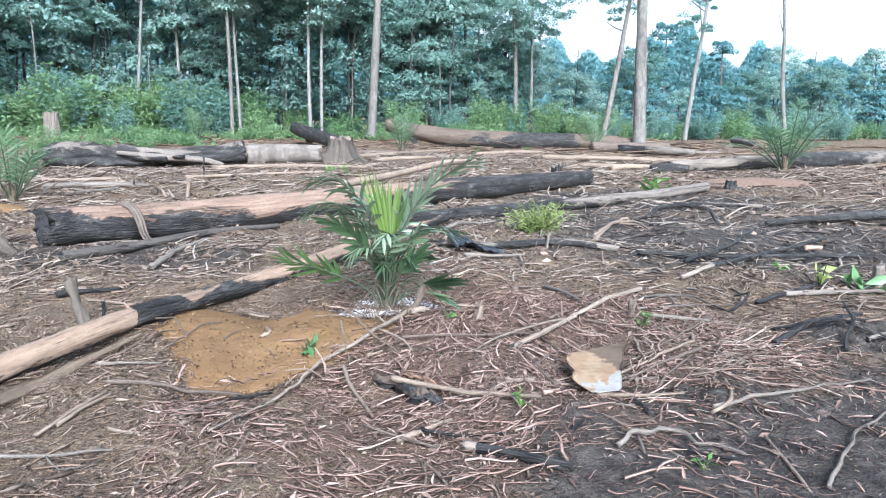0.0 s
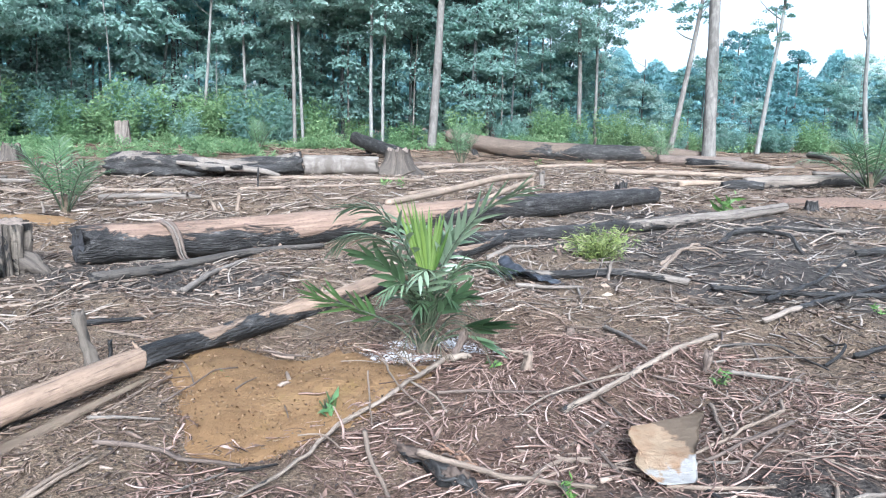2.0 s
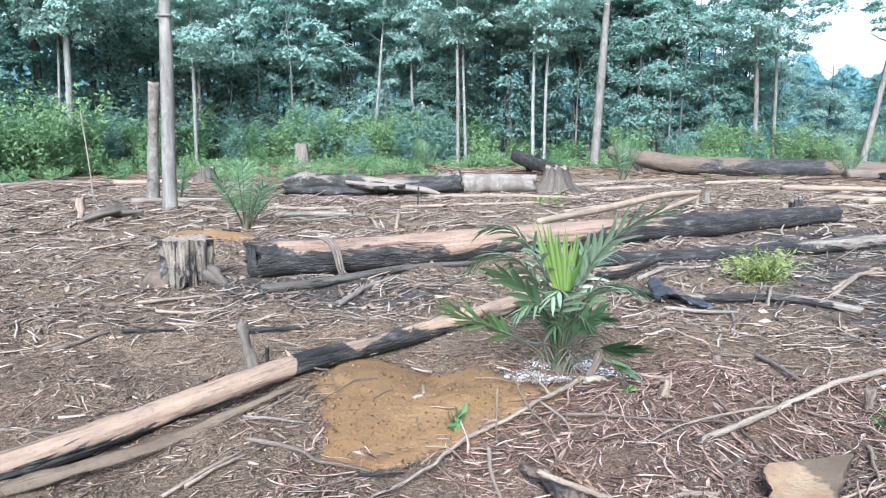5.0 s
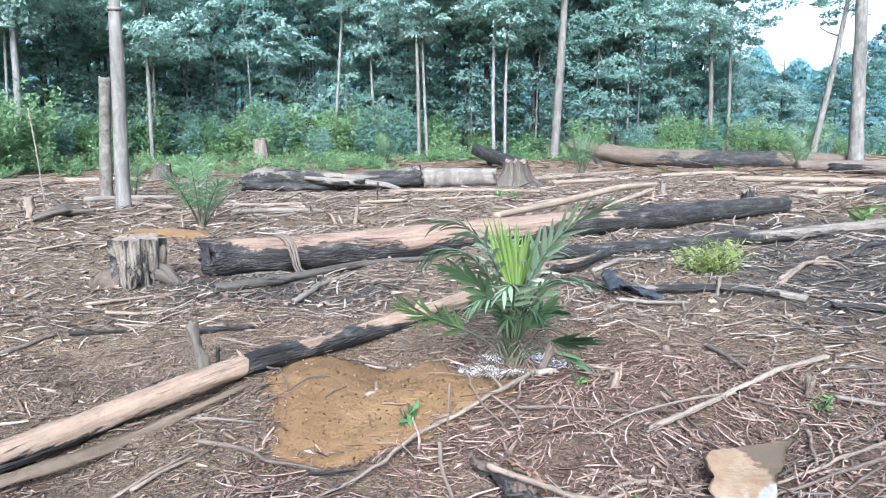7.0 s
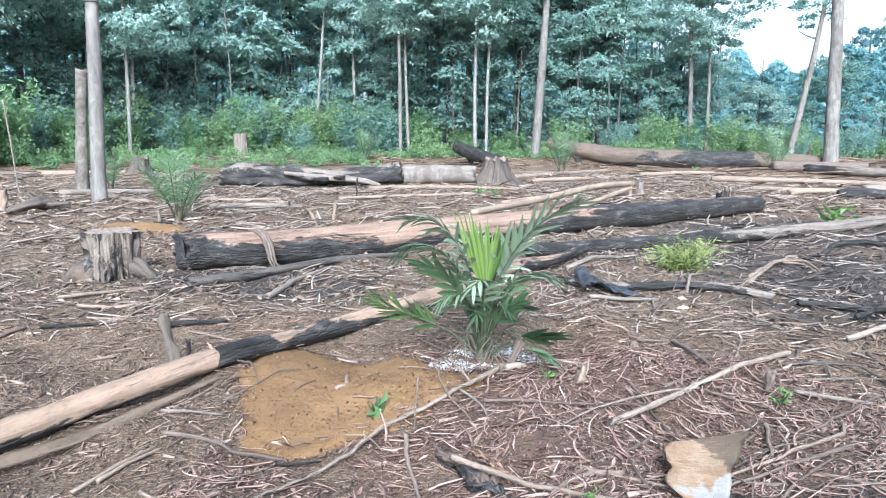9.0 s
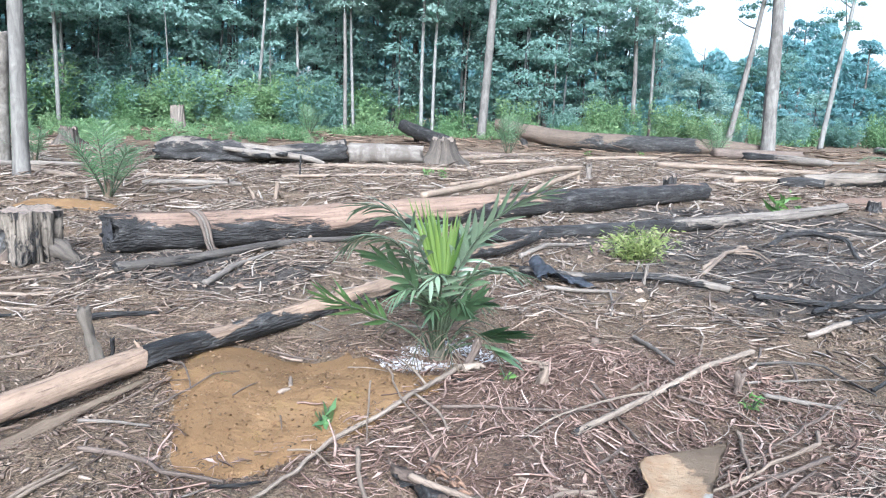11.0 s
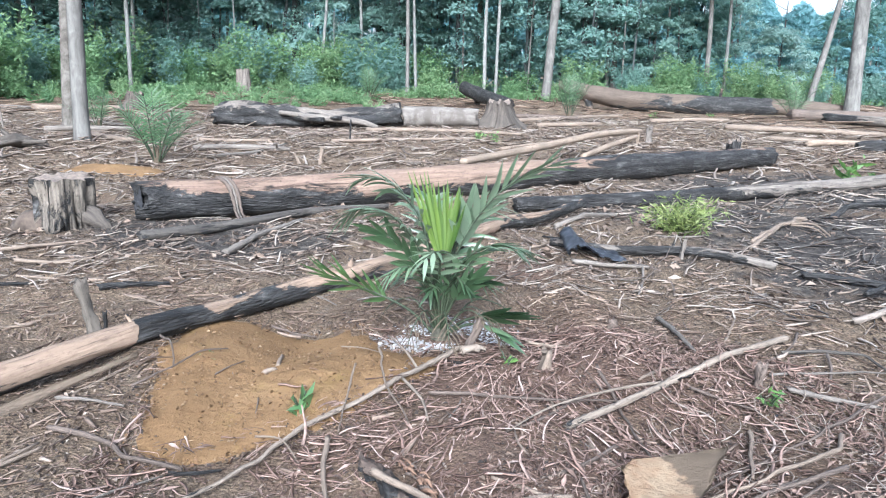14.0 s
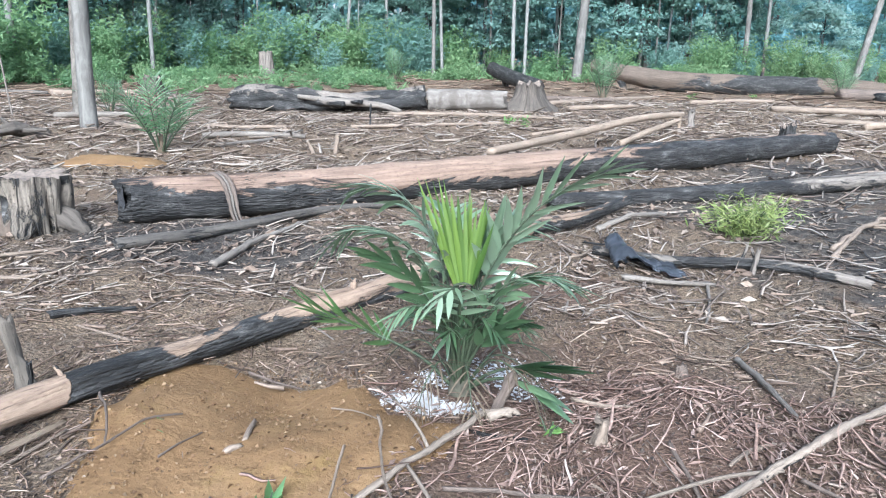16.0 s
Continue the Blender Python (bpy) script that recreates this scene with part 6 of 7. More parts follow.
def tree(x, y, r, height, lean, label, material, crown=None, crown_z=0.0, crown_scale=1.0, seed=0, limbs=4, bend=0.0, group="forest trees", name="forest_tree", rings=False):
    """A standing tree: tapered bole with limbs, and a leafy crown."""
    e = thing(name, x, y, G(x, y) - 0.05, label, "tree", group)
    rd = random.Random(seed)
    bm = bmesh.new()
    top = Vector((lean[0] * height, lean[1] * height, height))
    w = [Vector((bend * math.sin(3.1 * t + seed) * height * 0.02, bend * math.cos(4.3 * t + seed) * height * 0.02, 0)) * t for t in (0.3, 0.6)]
    pts = [Vector((0, 0, 0)), top * 0.06, top * 0.3 + w[0], top * 0.6 + w[1], top]
    tube(bm, pts, [r * 1.25, r * 1.05, r * 0.95, r * 0.75, r * 0.45], 9, 0.6, 0.05, seed + 1, 0.1)
    for k in range(limbs):
        t = rd.uniform(0.55, 0.97)
        a = rd.uniform(0, 6.28)
        p = top * t
        L = height * rd.uniform(0.08, 0.2)
        q = p + Vector((math.cos(a) * L, math.sin(a) * L, L * rd.uniform(0.5, 1.1)))
        tube(bm, [p, p.lerp(q, 0.5) + Vector((0, 0, -L * 0.08)), q], [r * 0.35, r * 0.25, r * 0.08], 5, 0.8, 0.06, seed + k)
    part("trunk", bm, material, e)
    if rings:
        for zz in (0.44, 0.62):
            bm = bmesh.new()
            c = top * zz
            tube(bm, [c - Vector((0, 0, 0.035)), c, c + Vector((0, 0, 0.035))], [r * 0.86, r * 0.98, r * 0.86], 14, 0.03, 0.1, seed)
            part("bark_ring", bm, material, e)
    if crown is not None:
        c = new("crown", crown)
        c.parent = e
        c.matrix_basis = pose(lean[0] * crown_z, lean[1] * crown_z, crown_z, 0, 0, rd.uniform(0, 360)) @ Matrix.Diagonal((crown_scale, crown_scale, crown_scale * rd.uniform(0.85, 1.15), 1))
    return e


# trees standing in the clearing
tree(-9.32, 13.1, 0.145, 9.5, (0.032, 0.0), "tall bare grey trunk with ringed bark", BARK, CROWNS[4], 7.6, 0.8, 1, rings=True, group="clearing trees", name="clearing_tree")
post(-11.8, 15.95, 3.1, 0.15, (0.22, 0.0), "mottled brown broken trunk standing without its top", 21, SNAG_BARK, "tree_snag")
tree(12.15, 34.0, 0.29, 16, (-0.035, 0.0), "thick tall pale trunk standing on the clearing", BARK, CROWNS[4], 13.5, 1.3, 2, group="clearing trees", name="clearing_tree")
tree(-1.37, 43.5, 0.25, 18, (0.065, 0.0), "tall leaning pale trunk with a broken limb", BARK, CROWNS[1], 13, 1.0, 3, bend=0.6, group="clearing trees", name="clearing_tree")
tree(24.1, 42.0, 0.13, 12, (-0.11, 0.0), "dead bare slender tree on the clearing", BARK_PALE, None, 0, 1, 5, 5, 1.5, "clearing trees", "dead_tree")
tree(18.95, 45.0, 0.14, 13, (0.09, 0.0), "slender leaning tree with sparse leaves", BARK_PALE, CROWNS[5], 6.5, 0.9, 6, 5, 0.5, "clearing trees", "clearing_tree")
tree(14.4, 48.0, 0.19, 13, (0.14, 0.0), "leaning tree with a pale split foot", BARK, CROWNS[5], 8.0, 1.3, 7, 5, 0.8, "clearing trees", "clearing_tree")
post(-12.75, 14.9, 2.3, 0.02, (-0.22, 0.0), "thin pale leaning sapling stem", 23, GREY_WOOD, "sapling_stem")
for k, (x, y, r, lean, mat_, cz, cs, ci) in enumerate((
        (-27.2, 30.0, 0.1, 0.06, BARK_PALE, 7, 1.0, 1), (-26.5, 30.0, 0.24, 0.035, BARK_PALE, 6.5, 1.1, 1), (-23.3, 36.0, 0.15, 0.022, BARK_PALE, 5.8, 1.0, 1), (-24.2, 38.0, 0.14, 0.022, BARK_PALE, 5.6, 1.0, 3),
        (-26.3, 46.0, 0.17, 0.012, BARK_PALE, 7.6, 1.2, 3), (-24.7, 46.0, 0.2, 0.023, BARK_PALE, 6.0, 1.0, 0), (-19.9, 48.0, 0.15, 0.11, BARK_DARK, 8.5, 1.0, 2), (-16.6, 47.0, 0.15, 0.095, BARK_PALE, 9.2, 1.0, 4),
        (-14.0, 48.0, 0.15, 0.003, BARK_PALE, 7.0, 1.1, 2), (-9.6, 43.0, 0.16, 0.006, BARK, 8.2, 1.0, 0), (-9.3, 44.0, 0.13, -0.017, BARK_PALE, 7.4, 1.0, 1), (-5.2, 45.0, 0.16, 0.0, BARK_PALE, 8.5, 1.1, 3),
        (-4.5, 45.0, 0.14, 0.006, BARK_PALE, 7.0, 1.0, 1), (2.4, 52.0, 0.18, -0.008, BARK_PALE, 8.5, 1.0, 1), (2.8, 53.0, 0.14, 0.0, BARK_PALE, 6.5, 0.9, 1), (8.3, 48.0, 0.2, -0.022, BARK, 6.3, 1.1, 1),
        (9.55, 49.0, 0.15, 0.0, BARK_PALE, 6.6, 1.0, 4), (7.3, 56.0, 0.2, 0.24, BARK_DARK, 5.0, 1.0, 1), (-11.6, 50.0, 0.12, 0.03, BARK_DARK, 8.0, 1.0, 0), (-7.2, 49.0, 0.1, -0.02, BARK, 7.5, 1.0, 3), (0.4, 50.0, 0.1, 0.02, BARK_DARK, 6.0, 1.0, 3))):
    tree(x, y, r * 0.72, 14.5, (lean, 0.0), "slender forest edge tree with a pale bole" if mat_ is BARK_PALE else "slender forest edge tree with a dark bole", mat_, CROWNS[ci], cz, cs, 50 + k, 5, 0.7)

# the wood behind: height of the canopy by direction
def canopy(az):
    return float(np.interp(az, [-60, 2, 4, 5.6, 7.3, 9, 13, 15, 16.5, 18, 19.5, 21, 22.6, 24.7, 25.7, 27.3, 29.3, 30.7, 33, 50],
                           [17, 16, 12, 9.5, 7.0, 7.5, 7.4, 7.0, 6.0, 5.3, 6.8, 8.2, 8.0, 6.5, 6.0, 6.7, 5.4, 5.8, 5.3, 5.8]))


def edge_y(az):
    return float(np.interp(az, [-60, -45, -38, -30, -20, -8, 4, 15, 30, 50], [27, 30, 35, 42, 48, 49, 49, 52, 56, 58]))


def plant_wood():
    r = random.Random(77)
    base = []
    for k, (h, cz, ci, rr, m) in enumerate(((14, 6.0, 3, 0.16, BARK), (13, 5.0, 2, 0.12, BARK_PALE), (15, 7.5, 1, 0.18, BARK_DARK), (12, 3.8, 0, 0.12, BARK_DARK), (9, 1.4, 2, 0.1, BARK_DARK))):
        t = tree(-60 - k * 8, 120, rr, h, (0.0, 0.0), "forest tree with a leafy crown", m, CROWNS[ci], cz, 1.1, 200 + k, 5, 0.6)
        base.append((t, h))
    back = []
    for k, (h, cz) in enumerate(((14, 5.5), (15, 6.5), (12, 3.5))):
        t = tree(-60 - k * 8, 140, 0.14, h, (0.0, 0.0), "forest tree standing deeper in the wood", BARK, BACK_CROWNS[k], cz, 1.15, 240 + k, 4, 0.6)
        back.append((t, h))
    thin = []
    for k in range(4):
        t = tree(-60 - k * 8, 150, 0.05 + 0.012 * k, 9 + k, (0.015 * (k - 1.5), 0.0), "slim bare sapling at the forest edge", (BARK_PALE, BARK, BARK, BARK_DARK)[k], CROWNS[5], 8.0 + k, 1.0, 260 + k, 3, 1.2, name="slim_sapling", group="slim saplings")
        thin.append(t)
    for i in range(50):
        az = -42 + 50 * (i + r.uniform(0, 1)) / 50
        d = edge_y(az) / math.cos(radians(min(abs(az), 40))) + r.uniform(-1, 9)
        x, y = d * math.sin(radians(az)), d * math.cos(radians(az))
        s = r.uniform(0.75, 1.25)
        copy_thing(thin[r.randrange(4)], pose(x, y, G(x, y) - 0.1, r.uniform(-3, 3), r.uniform(-3, 3), r.uniform(0, 360)) @ Matrix.Diagonal((s, s, s, 1)))
    low = []
    for k in range(3):
        t = tree(-60 - k * 8, 130, 0.07, 4.5, (0.0, 0.0), "low leafy tree under the canopy", BARK_DARK, LOW_CROWNS[k], 0.5, 1.0, 220 + k, 4, 0.5, name="understorey_tree", group="understorey trees")
        low.append((t, 5.5))
    for depth, count in ((5, 26), (12, 20)):
        for i in range(count):
            az = -54 + 104 * (i + r.uniform(0.1, 0.9)) / count
            d = edge_y(az) / math.cos(radians(min(abs(az), 40))) * 0.97 + depth + r.uniform(-2, 2)
            d = d + (12 if az > 16 else 0)
            x, y = d * math.sin(radians(az)), d * math.cos(radians(az))
            t, h = (base[r.choice((1, 3, 4))] if -27 < az < -20 else base[r.choice((0, 2, 0, 2, 1, 3))] if az < 6 else r.choice((back[0], back[1], back[2], base[0], base[4]))) if depth < 8 else back[r.randrange(3)]
            want = canopy(az) * d / 48 * r.uniform(0.85, 1.05) if az > 5 else 16 * r.uniform(0.85, 1.2)
            s = want / (h + 1.0)
            wx = max(s, 0.5) if az > 5 else s
            copy_thing(t, pose(x, y, G(x, y) - 0.1, 0, 0, r.uniform(0, 360)) @ Matrix.Diagonal((wx, wx, s, 1)))
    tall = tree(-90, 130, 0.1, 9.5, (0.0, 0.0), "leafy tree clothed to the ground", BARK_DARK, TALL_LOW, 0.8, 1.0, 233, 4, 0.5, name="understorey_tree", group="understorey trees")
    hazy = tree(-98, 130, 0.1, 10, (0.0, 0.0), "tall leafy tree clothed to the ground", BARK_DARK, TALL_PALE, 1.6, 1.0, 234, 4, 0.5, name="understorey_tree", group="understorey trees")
    for depth, count in ((1.5, 40), (9, 26)):
        for i in range(count):
            az = -54 + 104 * (i + r.uniform(0, 1)) / count
            d = edge_y(az) / math.cos(radians(min(abs(az), 40))) + depth + r.uniform(-1.5, 1.5) + (8 if az > 16 else 0)
            x, y = d * math.sin(radians(az)), d * math.cos(radians(az))
            t, h = low[r.randrange(3)]
            s = r.uniform(0.6, 1.15)
            if -26.5 < az < -20.5:
                s *= 0.55
            elif az < 3 and depth < 8 and i % 2:
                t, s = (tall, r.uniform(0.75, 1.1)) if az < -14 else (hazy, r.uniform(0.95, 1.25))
            copy_thing(t, pose(x, y, G(x, y) - 0.1, 0, 0, r.uniform(0, 360)) @ Matrix.Diagonal((s * 1.1, s * 1.1, s, 1)))


plant_wood()


# far leaf mass closing the wood; distant haze is painted into its leaves
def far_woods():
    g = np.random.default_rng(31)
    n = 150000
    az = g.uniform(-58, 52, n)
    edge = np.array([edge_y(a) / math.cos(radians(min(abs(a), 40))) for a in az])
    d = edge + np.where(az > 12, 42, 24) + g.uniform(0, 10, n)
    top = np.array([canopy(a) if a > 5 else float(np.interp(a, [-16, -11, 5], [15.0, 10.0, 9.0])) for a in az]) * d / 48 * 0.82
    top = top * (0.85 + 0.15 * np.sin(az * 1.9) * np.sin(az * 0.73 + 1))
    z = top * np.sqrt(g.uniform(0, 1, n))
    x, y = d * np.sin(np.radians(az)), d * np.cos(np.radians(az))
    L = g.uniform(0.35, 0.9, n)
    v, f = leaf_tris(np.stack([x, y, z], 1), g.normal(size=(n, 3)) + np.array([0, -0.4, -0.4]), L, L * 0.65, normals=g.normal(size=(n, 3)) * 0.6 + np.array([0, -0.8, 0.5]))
    tagged(new("far_woods", mesh_from_arrays("far_woods", v, f, LEAF_F)), "dense far wood closing the clearing, blue haze painted into its leaves", "woods", kind="stuff")


far_woods()


# ---- undergrowth at the forest edge ----
def shrub_mesh(name, radius, height, stems, per, leaf, ratio, material, seed, fern=False):
    g = np.random.default_rng(seed)
    c, d = [], []
    for s in range(stems):
        a, rr, h = g.uniform(0, 6.28), radius * math.sqrt(g.uniform(0, 1)), height * g.uniform(0.45, 1.0)
        for k in range(per):
            t = g.uniform(0.15, 1)
            p = np.array([math.cos(a) * rr * (0.4 + 0.6 * t), math.sin(a) * rr * (0.4 + 0.6 * t), h * t]) + g.normal(size=3) * np.array([0.12, 0.12, 0.06]) * radius
            p[2] = max(p[2], 0.02)
            c.append(p)
            d.append(np.array([math.cos(a), math.sin(a), 0.9 if fern else 0.1]) + g.normal(size=3) * 0.7)
    L = leaf * 0.8 * g.uniform(0.6, 1.4, len(c))
    v, f = leaf_tris(np.array(c), np.array(d), L, L * ratio * 1.1)
    return mesh_from_arrays(name, v, f, material)


def undergrowth():
    r = random.Random(5)
    meshes = [shrub_mesh("foliage", 1.1, 1.7, 34, 44, 0.2, 0.45, LEAF_C, 1), shrub_mesh("foliage", 0.9, 1.1, 20, 30, 0.2, 0.5, LEAF_C, 2), shrub_mesh("foliage", 1.2, 2.4, 44, 50, 0.21, 0.45, LEAF_A, 3),
              shrub_mesh("foliage", 0.8, 0.8, 16, 24, 0.32, 0.2, LEAF_C, 4, True), shrub_mesh("foliage", 1.3, 2.8, 46, 52, 0.21, 0.4, LEAF_C, 5)]
    def put_shrub(k, x, y, s):
        e = thing("shrub", x, y, G(x, y) - 0.05, "leafy green shrub of the forest edge" if k in (2, 4) else "bright green shrub on the clearing's rim", "shrub", "edge shrubs", r.uniform(0, 360))
        e.scale = (s, s, s)
        ob = new("foliage", meshes[k])
        ob.parent = e
    def at(az, d):
        return d * math.sin(radians(az)), d * math.cos(radians(az))
    for i in range(160):
        az = -52 + 96 * (i + r.uniform(0, 1)) / 160
        d = edge_y(az) / math.cos(radians(min(abs(az), 40))) + r.uniform(-4.5, 0.5)
        if (-12 < az < 3 and i % 5 < 3) or (az >= 3 and i % 4 == 0):
            continue
        put_shrub(r.choice((0, 4, 2, 4, 0, 2)) if az < -12 else r.choice((0, 4)) if az < 2 else r.choice((2, 0, 4, 2, 0)), *at(az, d), r.uniform(0.8, 1.4) * (1.2 if az < -8 else 0.8))
    for i in range(64):
        az = -50 + 62 * (i + r.uniform(0, 1)) / 64
        d = edge_y(az) / math.cos(radians(min(abs(az), 40))) - r.uniform(3.5, 10) * (1.0 if az < -12 else 0.6)
        put_shrub(r.choice((1, 3, 3, 1, 0)), *at(az, d), r.uniform(0.5, 0.95))
    for i in range(38):
        az = -33 + 34 * (i + r.uniform(0, 1)) / 70
        put_shrub(r.choice((1, 3, 3)), *at(az, r.uniform(27, 40)), r.uniform(0.45, 0.8))
    # low weeds between the shrubs
    g = np.random.default_rng(8)
    n = 11000
    az = g.uniform(-52, 46, n)
    d = np.array([edge_y(q) / math.cos(radians(min(abs(q), 40))) for q in az]) + g.uniform(-6, 6, n) * np.where(az < 0, 1.0, 0.6)
    x, y = d * np.sin(np.radians(az)), d * np.cos(np.radians(az))
    patchy = np.sin(x * 0.9) * np.sin(y * 0.8 + 1) + g.normal(0, 0.35, n) > 0.05
    x, y = x[patchy], y[patchy]
    L = g.uniform(0.15, 0.4, len(x))
    v, f = leaves_mesh(np.stack([x, y, gz(x, y) + g.uniform(0.05, 0.45, len(x))], 1), g.normal(size=(len(x), 3)) + np.array([0, 0, 0.8]), L, L * 0.4, 0.25)
    tagged(new("weeds", mesh_from_arrays("weeds", v, f, LEAF_C)), "low green weeds along the forest edge", "weeds", kind="stuff")


undergrowth()


# ---- litter ----
def fan(count, d0, d1, az0=-50, az1=44, seed=0, power=2.0):
    g = np.random.default_rng(seed)
    d = (g.uniform(d0 ** power, d1 ** power, count)) ** (1 / power)
    a = np.radians(g.uniform(az0, az1, count))
    return np.stack([d * np.sin(a), -1.2 + d * np.cos(a)], 1), g


def keep_clear(p, g):
    m = in_mound(p[:, 0], p[:, 1])
    ok = (m > g.normal(0.97, 0.06, len(p))) | (g.uniform(0, 1, len(p)) < 0.0015)
    lime_zone = np.hypot((p[:, 0] + 0.05) / 0.35, (p[:, 1] - 3.85) / 0.3)
    burnt = np.minimum(np.hypot((p[:, 0] - 2.2) / 1.9, (p[:, 1] - 0.9) / 1.4), np.hypot((p[:, 0] - 3.0) / 0.6, (p[:, 1] - 2.9) / 0.35))
    ok &= (burnt > g.normal(1, 0.15, len(p))) | (g.uniform(0, 1, len(p)) < 0.2)
    for x, y, rx, ry in ((5.0, 11.0, 4.0, 2.2), (4.7, 6.9, 3.2, 2.4)):
        ok &= (np.hypot((p[:, 0] - x) / rx, (p[:, 1] - y) / ry) > 1) | (g.uniform(0, 1, len(p)) < 0.45)
    x, y = p[:, 0], p[:, 1]
    for hx, hy, hr in ((-6.0, 9.35, 0.75), (8.1, 14.4, 1.0)):
        ok &= (np.hypot((x - hx) / hr, (y - hy) / hr * 1.3) > g.normal(1, 0.12, len(p))) | (g.uniform(0, 1, len(p)) < 0.06)
    drift = np.sin(x * 5.1 + 1.3 * np.sin(y * 3.7)) * np.sin(y * 4.3 + 1.1 * np.sin(x * 2.9 + 1)) + 0.6 * np.sin(x * 11.3 + y * 4.1) * np.sin(y * 9.7 - x * 3.3)
    ok &= (drift + g.normal(0, 0.45, len(p)) > -0.35) | (g.uniform(0, 1, len(p)) < 0.22)
    mat_zone = np.hypot((p[:, 0] - 0.7) / 1.9, (p[:, 1] - 2.2) / 2.0)
    ok &= (mat_zone < 1) | (p[:, 1] > 8) | (g.uniform(0, 1, len(p)) < 0.75)
    return ok & ((lime_zone > 1) | (g.uniform(0, 1, len(p)) < 0.4))


def twig_litter(name, label, p, g, l_med, l_sig, r_lo, r_hi, material, sides=4, bend=0.12, tilt=0.12, rings=4, pile=0.004):
    p = p[keep_clear(p, g)]
    n = len(p)
    L = np.clip(g.lognormal(math.log(l_med), l_sig, n), l_med * 0.25, l_med * 2.8)
    R = g.uniform(r_lo, r_hi, n) * np.clip((L / l_med) ** 0.4, 0.6, 1.7)
    lie = 1.2 * np.sin(p[:, 0] * 1.7 + 0.8 * np.sin(p[:, 1] * 1.1)) + 1.1 * np.cos(p[:, 1] * 1.9 + 0.5)
    a = np.where(g.uniform(0, 1, n) < 0.6, lie + g.normal(0, 0.5, n), g.uniform(0, 6.283, n))
    d = np.stack([np.cos(a), np.sin(a)], 1)
    e = np.stack([-np.sin(a), np.cos(a)], 1)
    b1, b2 = g.normal(0, bend, n), g.normal(0, bend * 0.45, n)
    rise = np.abs(g.normal(0, tilt, n)) * L
    mound = np.where(in_mound(p[:, 0], p[:, 1]) < 1, 0.05, 0.0) + g.uniform(0, 1, n) ** 2 * pile
    V = []
    for i in range(rings):
        t = i / (rings - 1)
        xy = p + d * ((t - 0.5) * L)[:, None] + e * (L * (b1 * math.sin(math.pi * t) + b2 * math.sin(2 * math.pi * t)))[:, None]
        z = gz(xy[:, 0], xy[:, 1]) + R * 0.7 + rise * t + mound
        c = np.column_stack([xy, z])
        rr = R * (1 - 0.55 * t)
        for k in range(sides):
            w = 2 * math.pi * k / sides + 0.5
            V.append(c + np.column_stack([e * (math.cos(w) * rr)[:, None], math.sin(w) * rr]))
    V = np.stack(V, 1).reshape(-1, 3)
    quads = []
    for i in range(rings - 1):
        for k in range(sides):
            j = (k + 1) % sides
            quads.append([i * sides + k, i * sides + j, (i + 1) * sides + j, (i + 1) * sides + k])
    if sides == 4:
        quads.append([3, 2, 1, 0])
    Q = np.array(quads)
    F = (np.arange(n) * rings * sides)[:, None, None] + Q[None]
    tagged(new(name, mesh_from_arrays(name, V, F.reshape(-1, 4), material)), label, "litter", kind="stuff")


def chip_litter(name, label, p, g, lo, hi, material, lift=0.01, slim=0.6):
    p = p[keep_clear(p, g)]
    n = len(p)
    z = gz(p[:, 0], p[:, 1]) + g.uniform(0.003, lift, n) + np.where(in_mound(p[:, 0], p[:, 1]) < 1, 0.05, 0.0)
    d = np.column_stack([g.normal(size=(n, 2)), g.normal(size=n) * 0.25])
    L = g.uniform(lo, hi, n)
    v, f = leaves_mesh(np.column_stack([p, z]), d, L, L * g.uniform(0.1, slim, n), -0.2, normals=np.array([0, 0, 1.0]) + g.normal(size=(n, 3)) * 0.4)
    tagged(new(name, mesh_from_arrays(name, v, f, material)), label, "litter", kind="stuff")


def in_mat(p):
    """Where rootlets lie matted."""
    return np.hypot((p[:, 0] - 0.7) / 1.9, (p[:, 1] - 2.2) / 2.0) < 1


p, g = fan(15000, 1.2, 6.5, seed=1)
m = in_mat(p)
twig_litter("twig_litter", "litter of dry twigs and roots on brown soil", p[~m], g, 0.06, 0.75, 0.0016, 0.0058, TWIGS, 3, 0.05, 0.09, 4)
twig_litter("root_litter", "reddish roots and twigs matted over soil", p[m], g, 0.075, 0.75, 0.0017, 0.0066, ROOTS, 3, 0.06, 0.14, 5, 0.03)
p, g = fan(19000, 1.2, 6.0, seed=21)
p = p[in_mat(p) | (g.uniform(0, 1, len(p)) < 0.25)]
twig_litter("root_fibre_litter", "thin dry rootlets matted over brown soil", p, g, 0.05, 0.6, 0.0009, 0.0024, ROOTS, 3, 0.12, 0.2, 5, 0.03)
p, g = fan(20000, 6.0, 12.5, seed=2)
twig_litter("twig_litter", "dry twigs strewn between fallen trunks", p, g, 0.085, 0.85, 0.003, 0.0095, PALE_BITS, 3, 0.05, 0.16, 3)
p, g = fan(17000, 11.0, 28.0, seed=3)
twig_litter("branch_litter", "pale broken branches strewn over the clearing", p, g, 0.19, 0.85, 0.006, 0.022, PALE_BITS, 3, 0.05, 0.14, 3)
p, g = fan(2600, 26.0, 46.0, seed=4)
twig_litter("branch_litter", "branches strewn before the forest edge", p, g, 0.8, 0.5, 0.015, 0.04, TWIGS, 3, 0.06, 0.08)
p, g = fan(5200, 1.2, 8.0, seed=41)
p = p[~in_mat(p) | (g.uniform(0, 1, len(p)) < 0.35)]
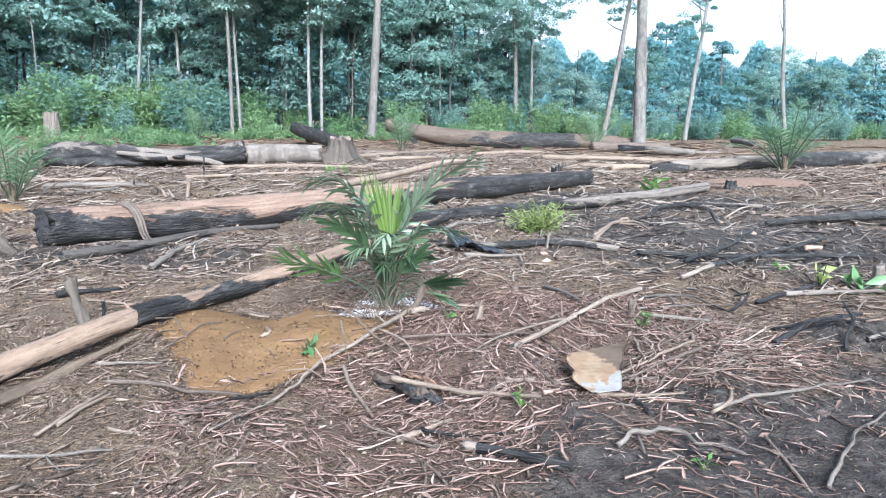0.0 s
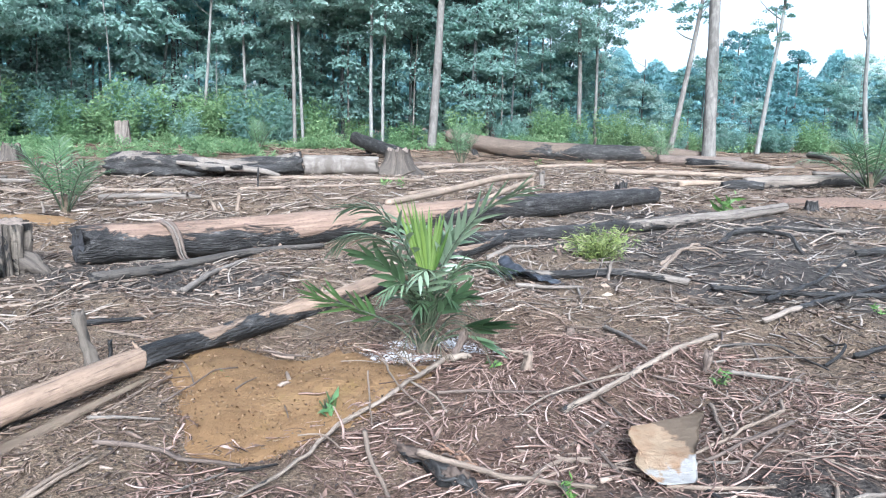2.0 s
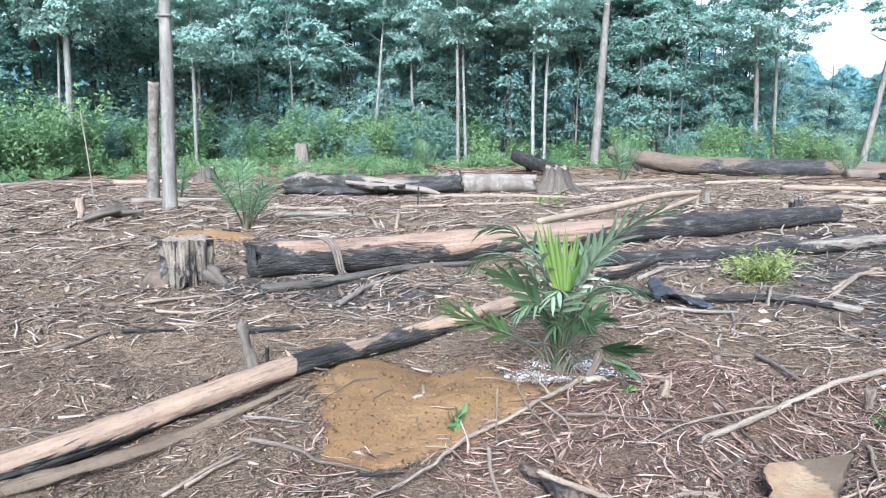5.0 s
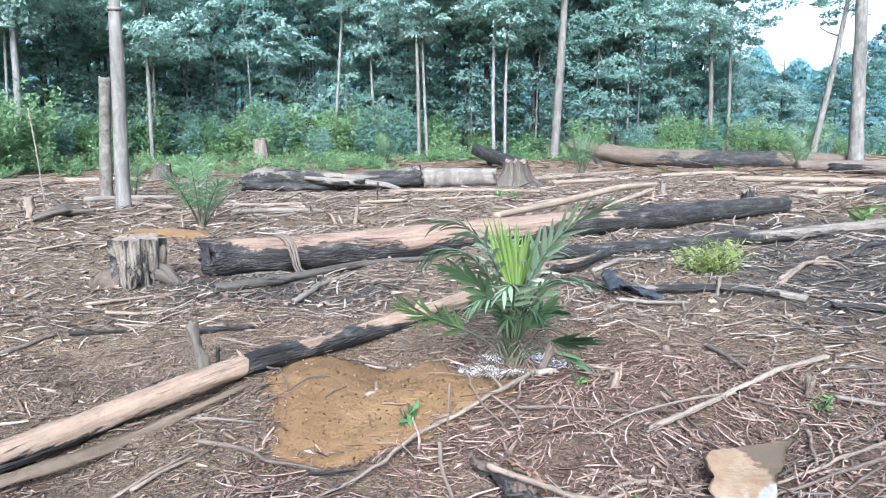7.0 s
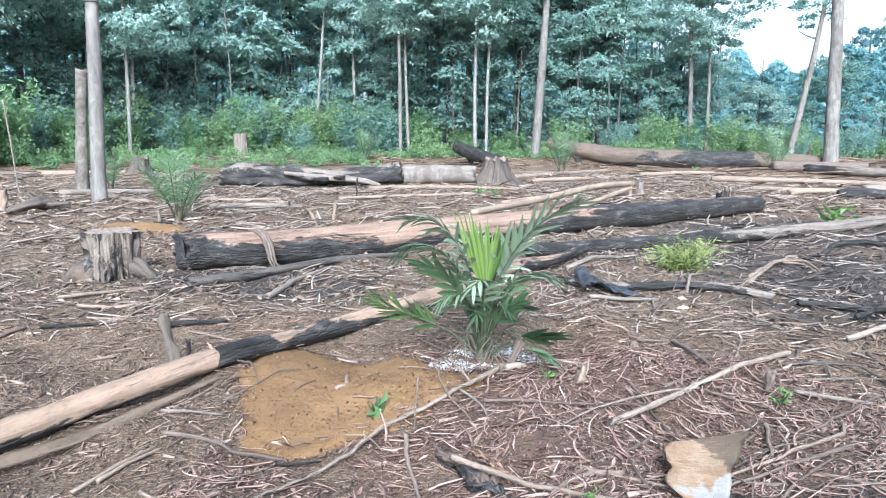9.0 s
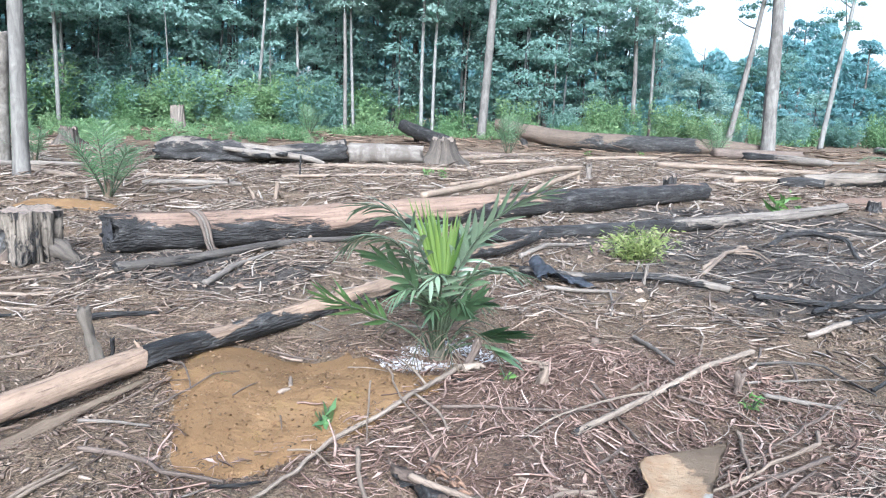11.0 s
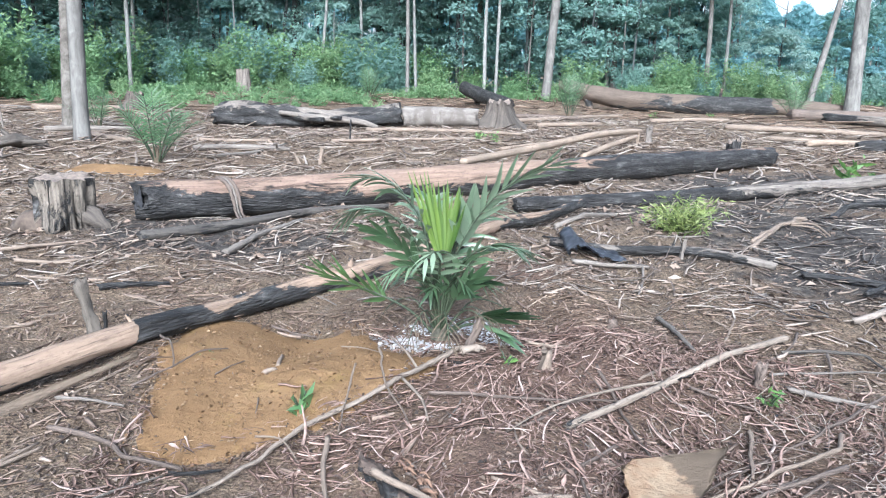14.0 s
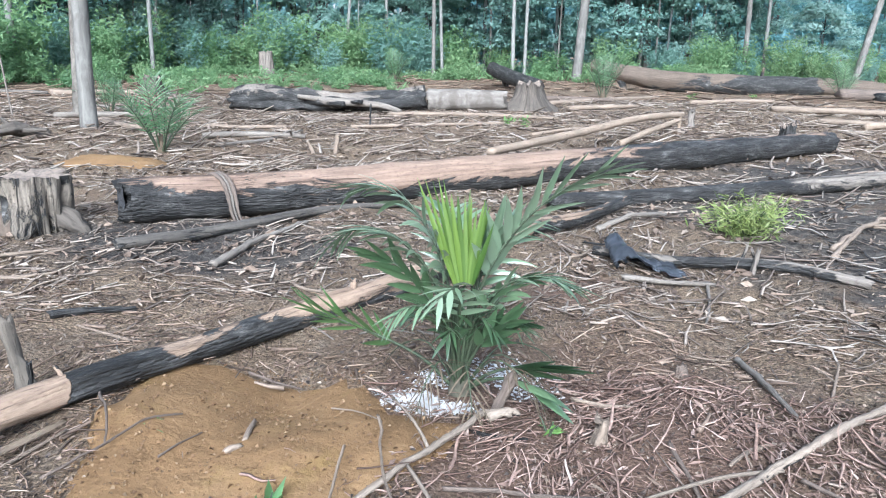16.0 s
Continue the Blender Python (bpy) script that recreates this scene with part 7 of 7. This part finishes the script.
twig_litter("wood_chip_litter", "short pale broken wood bits on soil", p, g, 0.05, 0.6, 0.0035, 0.0105, WOOD_BITS, 4, 0.02, 0.1, 3)
p, g = fan(48000, 1.0, 8.5, seed=25)
chip_litter("crumb_litter", "tiny chips and crumbs strewn over soil", p, g, 0.005, 0.026, CHIPS, 0.008, 0.9)
p, g = fan(17000, 1.2, 6.0, seed=45)
p = p[in_mat(p)]
chip_litter("bark_flake_litter", "reddish bark flakes and dead leaf bits", p, g, 0.025, 0.1, FLAKES, 0.022, 0.24)
p, g = fan(26000, 1.0, 7.0, seed=5)
chip_litter("leaf_litter", "dead leaves and wood chips on soil", p, g, 0.01, 0.05, CHIPS, 0.015, 0.32)
# dark bits added as painted shade in the gaps of the litter
p, g = fan(44000, 1.0, 9.0, seed=26)
chip_litter("gap_shade_litter", "dark crumbs standing in for small shadows between litter", p, g, 0.008, 0.035, GAP_SHADE, 0.012, 0.7)
p, g = fan(48000, 6.5, 22.0, seed=6)
chip_litter("leaf_litter", "dead leaves and wood chips between trunks", p, g, 0.03, 0.12, CHIPS, 0.03)
for k, (x, y, rx, ry, n) in enumerate(((1.9, 1.0, 0.8, 0.6, 1500), (3.0, 2.9, 0.6, 0.4, 900), (4.2, 6.4, 1.6, 1.2, 1500), (-2.7, 5.9, 0.9, 0.5, 500))):
    g = np.random.default_rng(60 + k)
    chip_litter("charcoal_litter", "charcoal crumbs on burnt soil", np.stack([g.normal(x, rx, n), g.normal(y, ry, n)], 1), g, 0.008, 0.04, CINDERS, 0.012)

g = np.random.default_rng(71)
q = np.stack([g.normal(4.8, 2.2, 9000), g.normal(7.6, 2.4, 9000)], 1)
q = q[(q[:, 1] > 4.6) & (q[:, 0] > 1.9)]
chip_litter("ash_litter", "burnt chips and grey ash bits on charcoal", q[:2600], g, 0.02, 0.08, ASH_BITS, 0.02, 0.4)
twig_litter("burnt_twig_litter", "thin grey and burnt twigs on charcoal", q[2600:], g, 0.16, 0.7, 0.003, 0.009, ASH_BITS, 3, 0.08)

g = np.random.default_rng(73)
q = np.stack([g.normal(2.05, 0.5, 620), g.normal(2.55, 0.5, 620)], 1)
twig_litter("pale_twig_litter", "thin pale dry twigs strewn on burnt soil", q, g, 0.15, 0.55, 0.0015, 0.0035, PALE_BITS, 4, 0.16, 0.12, 6, 0.02)

# clods on the orange heap
g = np.random.default_rng(77)
q = np.stack([g.normal(MOUND[0], 0.36, 2600), g.normal(MOUND[1], 0.44, 2600)], 1)
q = q[in_mound(q[:, 0], q[:, 1]) < 0.95]
rim = g.uniform(0, 6.283, 1500)
rd = np.interp((rim + math.pi) % (2 * math.pi) - math.pi, _ra, _rr) * g.normal(1.03, 0.06, 1500)
q = np.concatenate([q, np.stack([MOUND[0] + np.cos(rim) * rd, MOUND[1] + np.sin(rim) * rd], 1)])
L = 0.004 + 0.02 * g.uniform(0, 1, len(q)) ** 2
v, f = leaves_mesh(np.column_stack([q, gz(q[:, 0], q[:, 1]) + np.where(in_mound(q[:, 0], q[:, 1]) < 0.93, 0.05, 0.012)]), g.normal(size=(len(q), 3)) * np.array([1, 1, 0.3]), L, L * g.uniform(0.4, 0.9, len(q)), -0.4, normals=np.array([0, 0, 1.0]) + g.normal(size=(len(q), 3)) * 0.5)
tagged(new("soil_clods", mesh_from_arrays("soil_clods", v, f, CLODS)), "dark clods and bits of root on the clay heap", "soil clods", kind="stuff")


# ---- loose broken sticks, shared shapes ----
def loose_sticks():
    r = random.Random(9)
    kinds = []
    for k in range(12):
        L = (0.25, 0.3, 0.35, 0.42, 0.5, 0.3, 0.6, 0.38, 0.45, 0.55, 0.7, 0.28)[k]
        rad = r.uniform(0.005, 0.012)
        m = (PALE_WOOD, GREY_WOOD, BROWN_WOOD, PALE_WOOD, BROWN_WOOD, GREY_WOOD, PALE_WOOD, CHARRED)[k % 8]
        lab = {PALE_WOOD: "pale broken stick on littered soil", GREY_WOOD: "grey broken stick on littered soil", BROWN_WOOD: "brown broken stick on littered soil", CHARRED: "charred broken stick on littered soil"}[m]
        e = thing("broken_stick", 0, -30 - k, G(0, -30 - k), lab, "stick", "broken sticks")
        bm = bmesh.new()
        b = r.uniform(-0.06, 0.06)
        tube(bm, [(-L / 2, 0, rad), (-L / 6, b, rad * 1.1), (L / 5, b * 0.6, rad), (L / 2, -b * 0.6, rad * 1.2)], [rad, rad * 0.9, rad * 0.55], 7, 0.04, 0.3, 80 + k, 0.1, 0.6)
        part("shaft", bm, m, e)
        if k % 3 == 0:
            bm = bmesh.new()
            tube(bm, [(L / 6, b * 0.6, rad), (L / 4, b + 0.05, rad * 1.6), (L / 3, b + 0.12, rad * 1.4)], [rad * 0.5, rad * 0.25], 5, 0.05, 0.1, k)
            part("side_twig", bm, m, e)
        kinds.append(e)
    i = 0
    while i < 160:
        d, a = math.sqrt(r.uniform(1.3 ** 2, 8.5 ** 2)), radians(r.uniform(-46, 42))
        x, y = d * math.sin(a), -1.2 + d * math.cos(a)
        if in_mound(x, y) < 1.15 or math.hypot(x + 0.1, y - 3.8) < 0.3:
            continue
        e = kinds[i % 12]
        m = pose(x, y, G(x, y) - 0.002, r.uniform(-3, 3), r.uniform(-7, 3), r.uniform(0, 360))
        if i < 12:
            e.matrix_basis = m
        else:
            copy_thing(e, m)
        i += 1


loose_sticks()
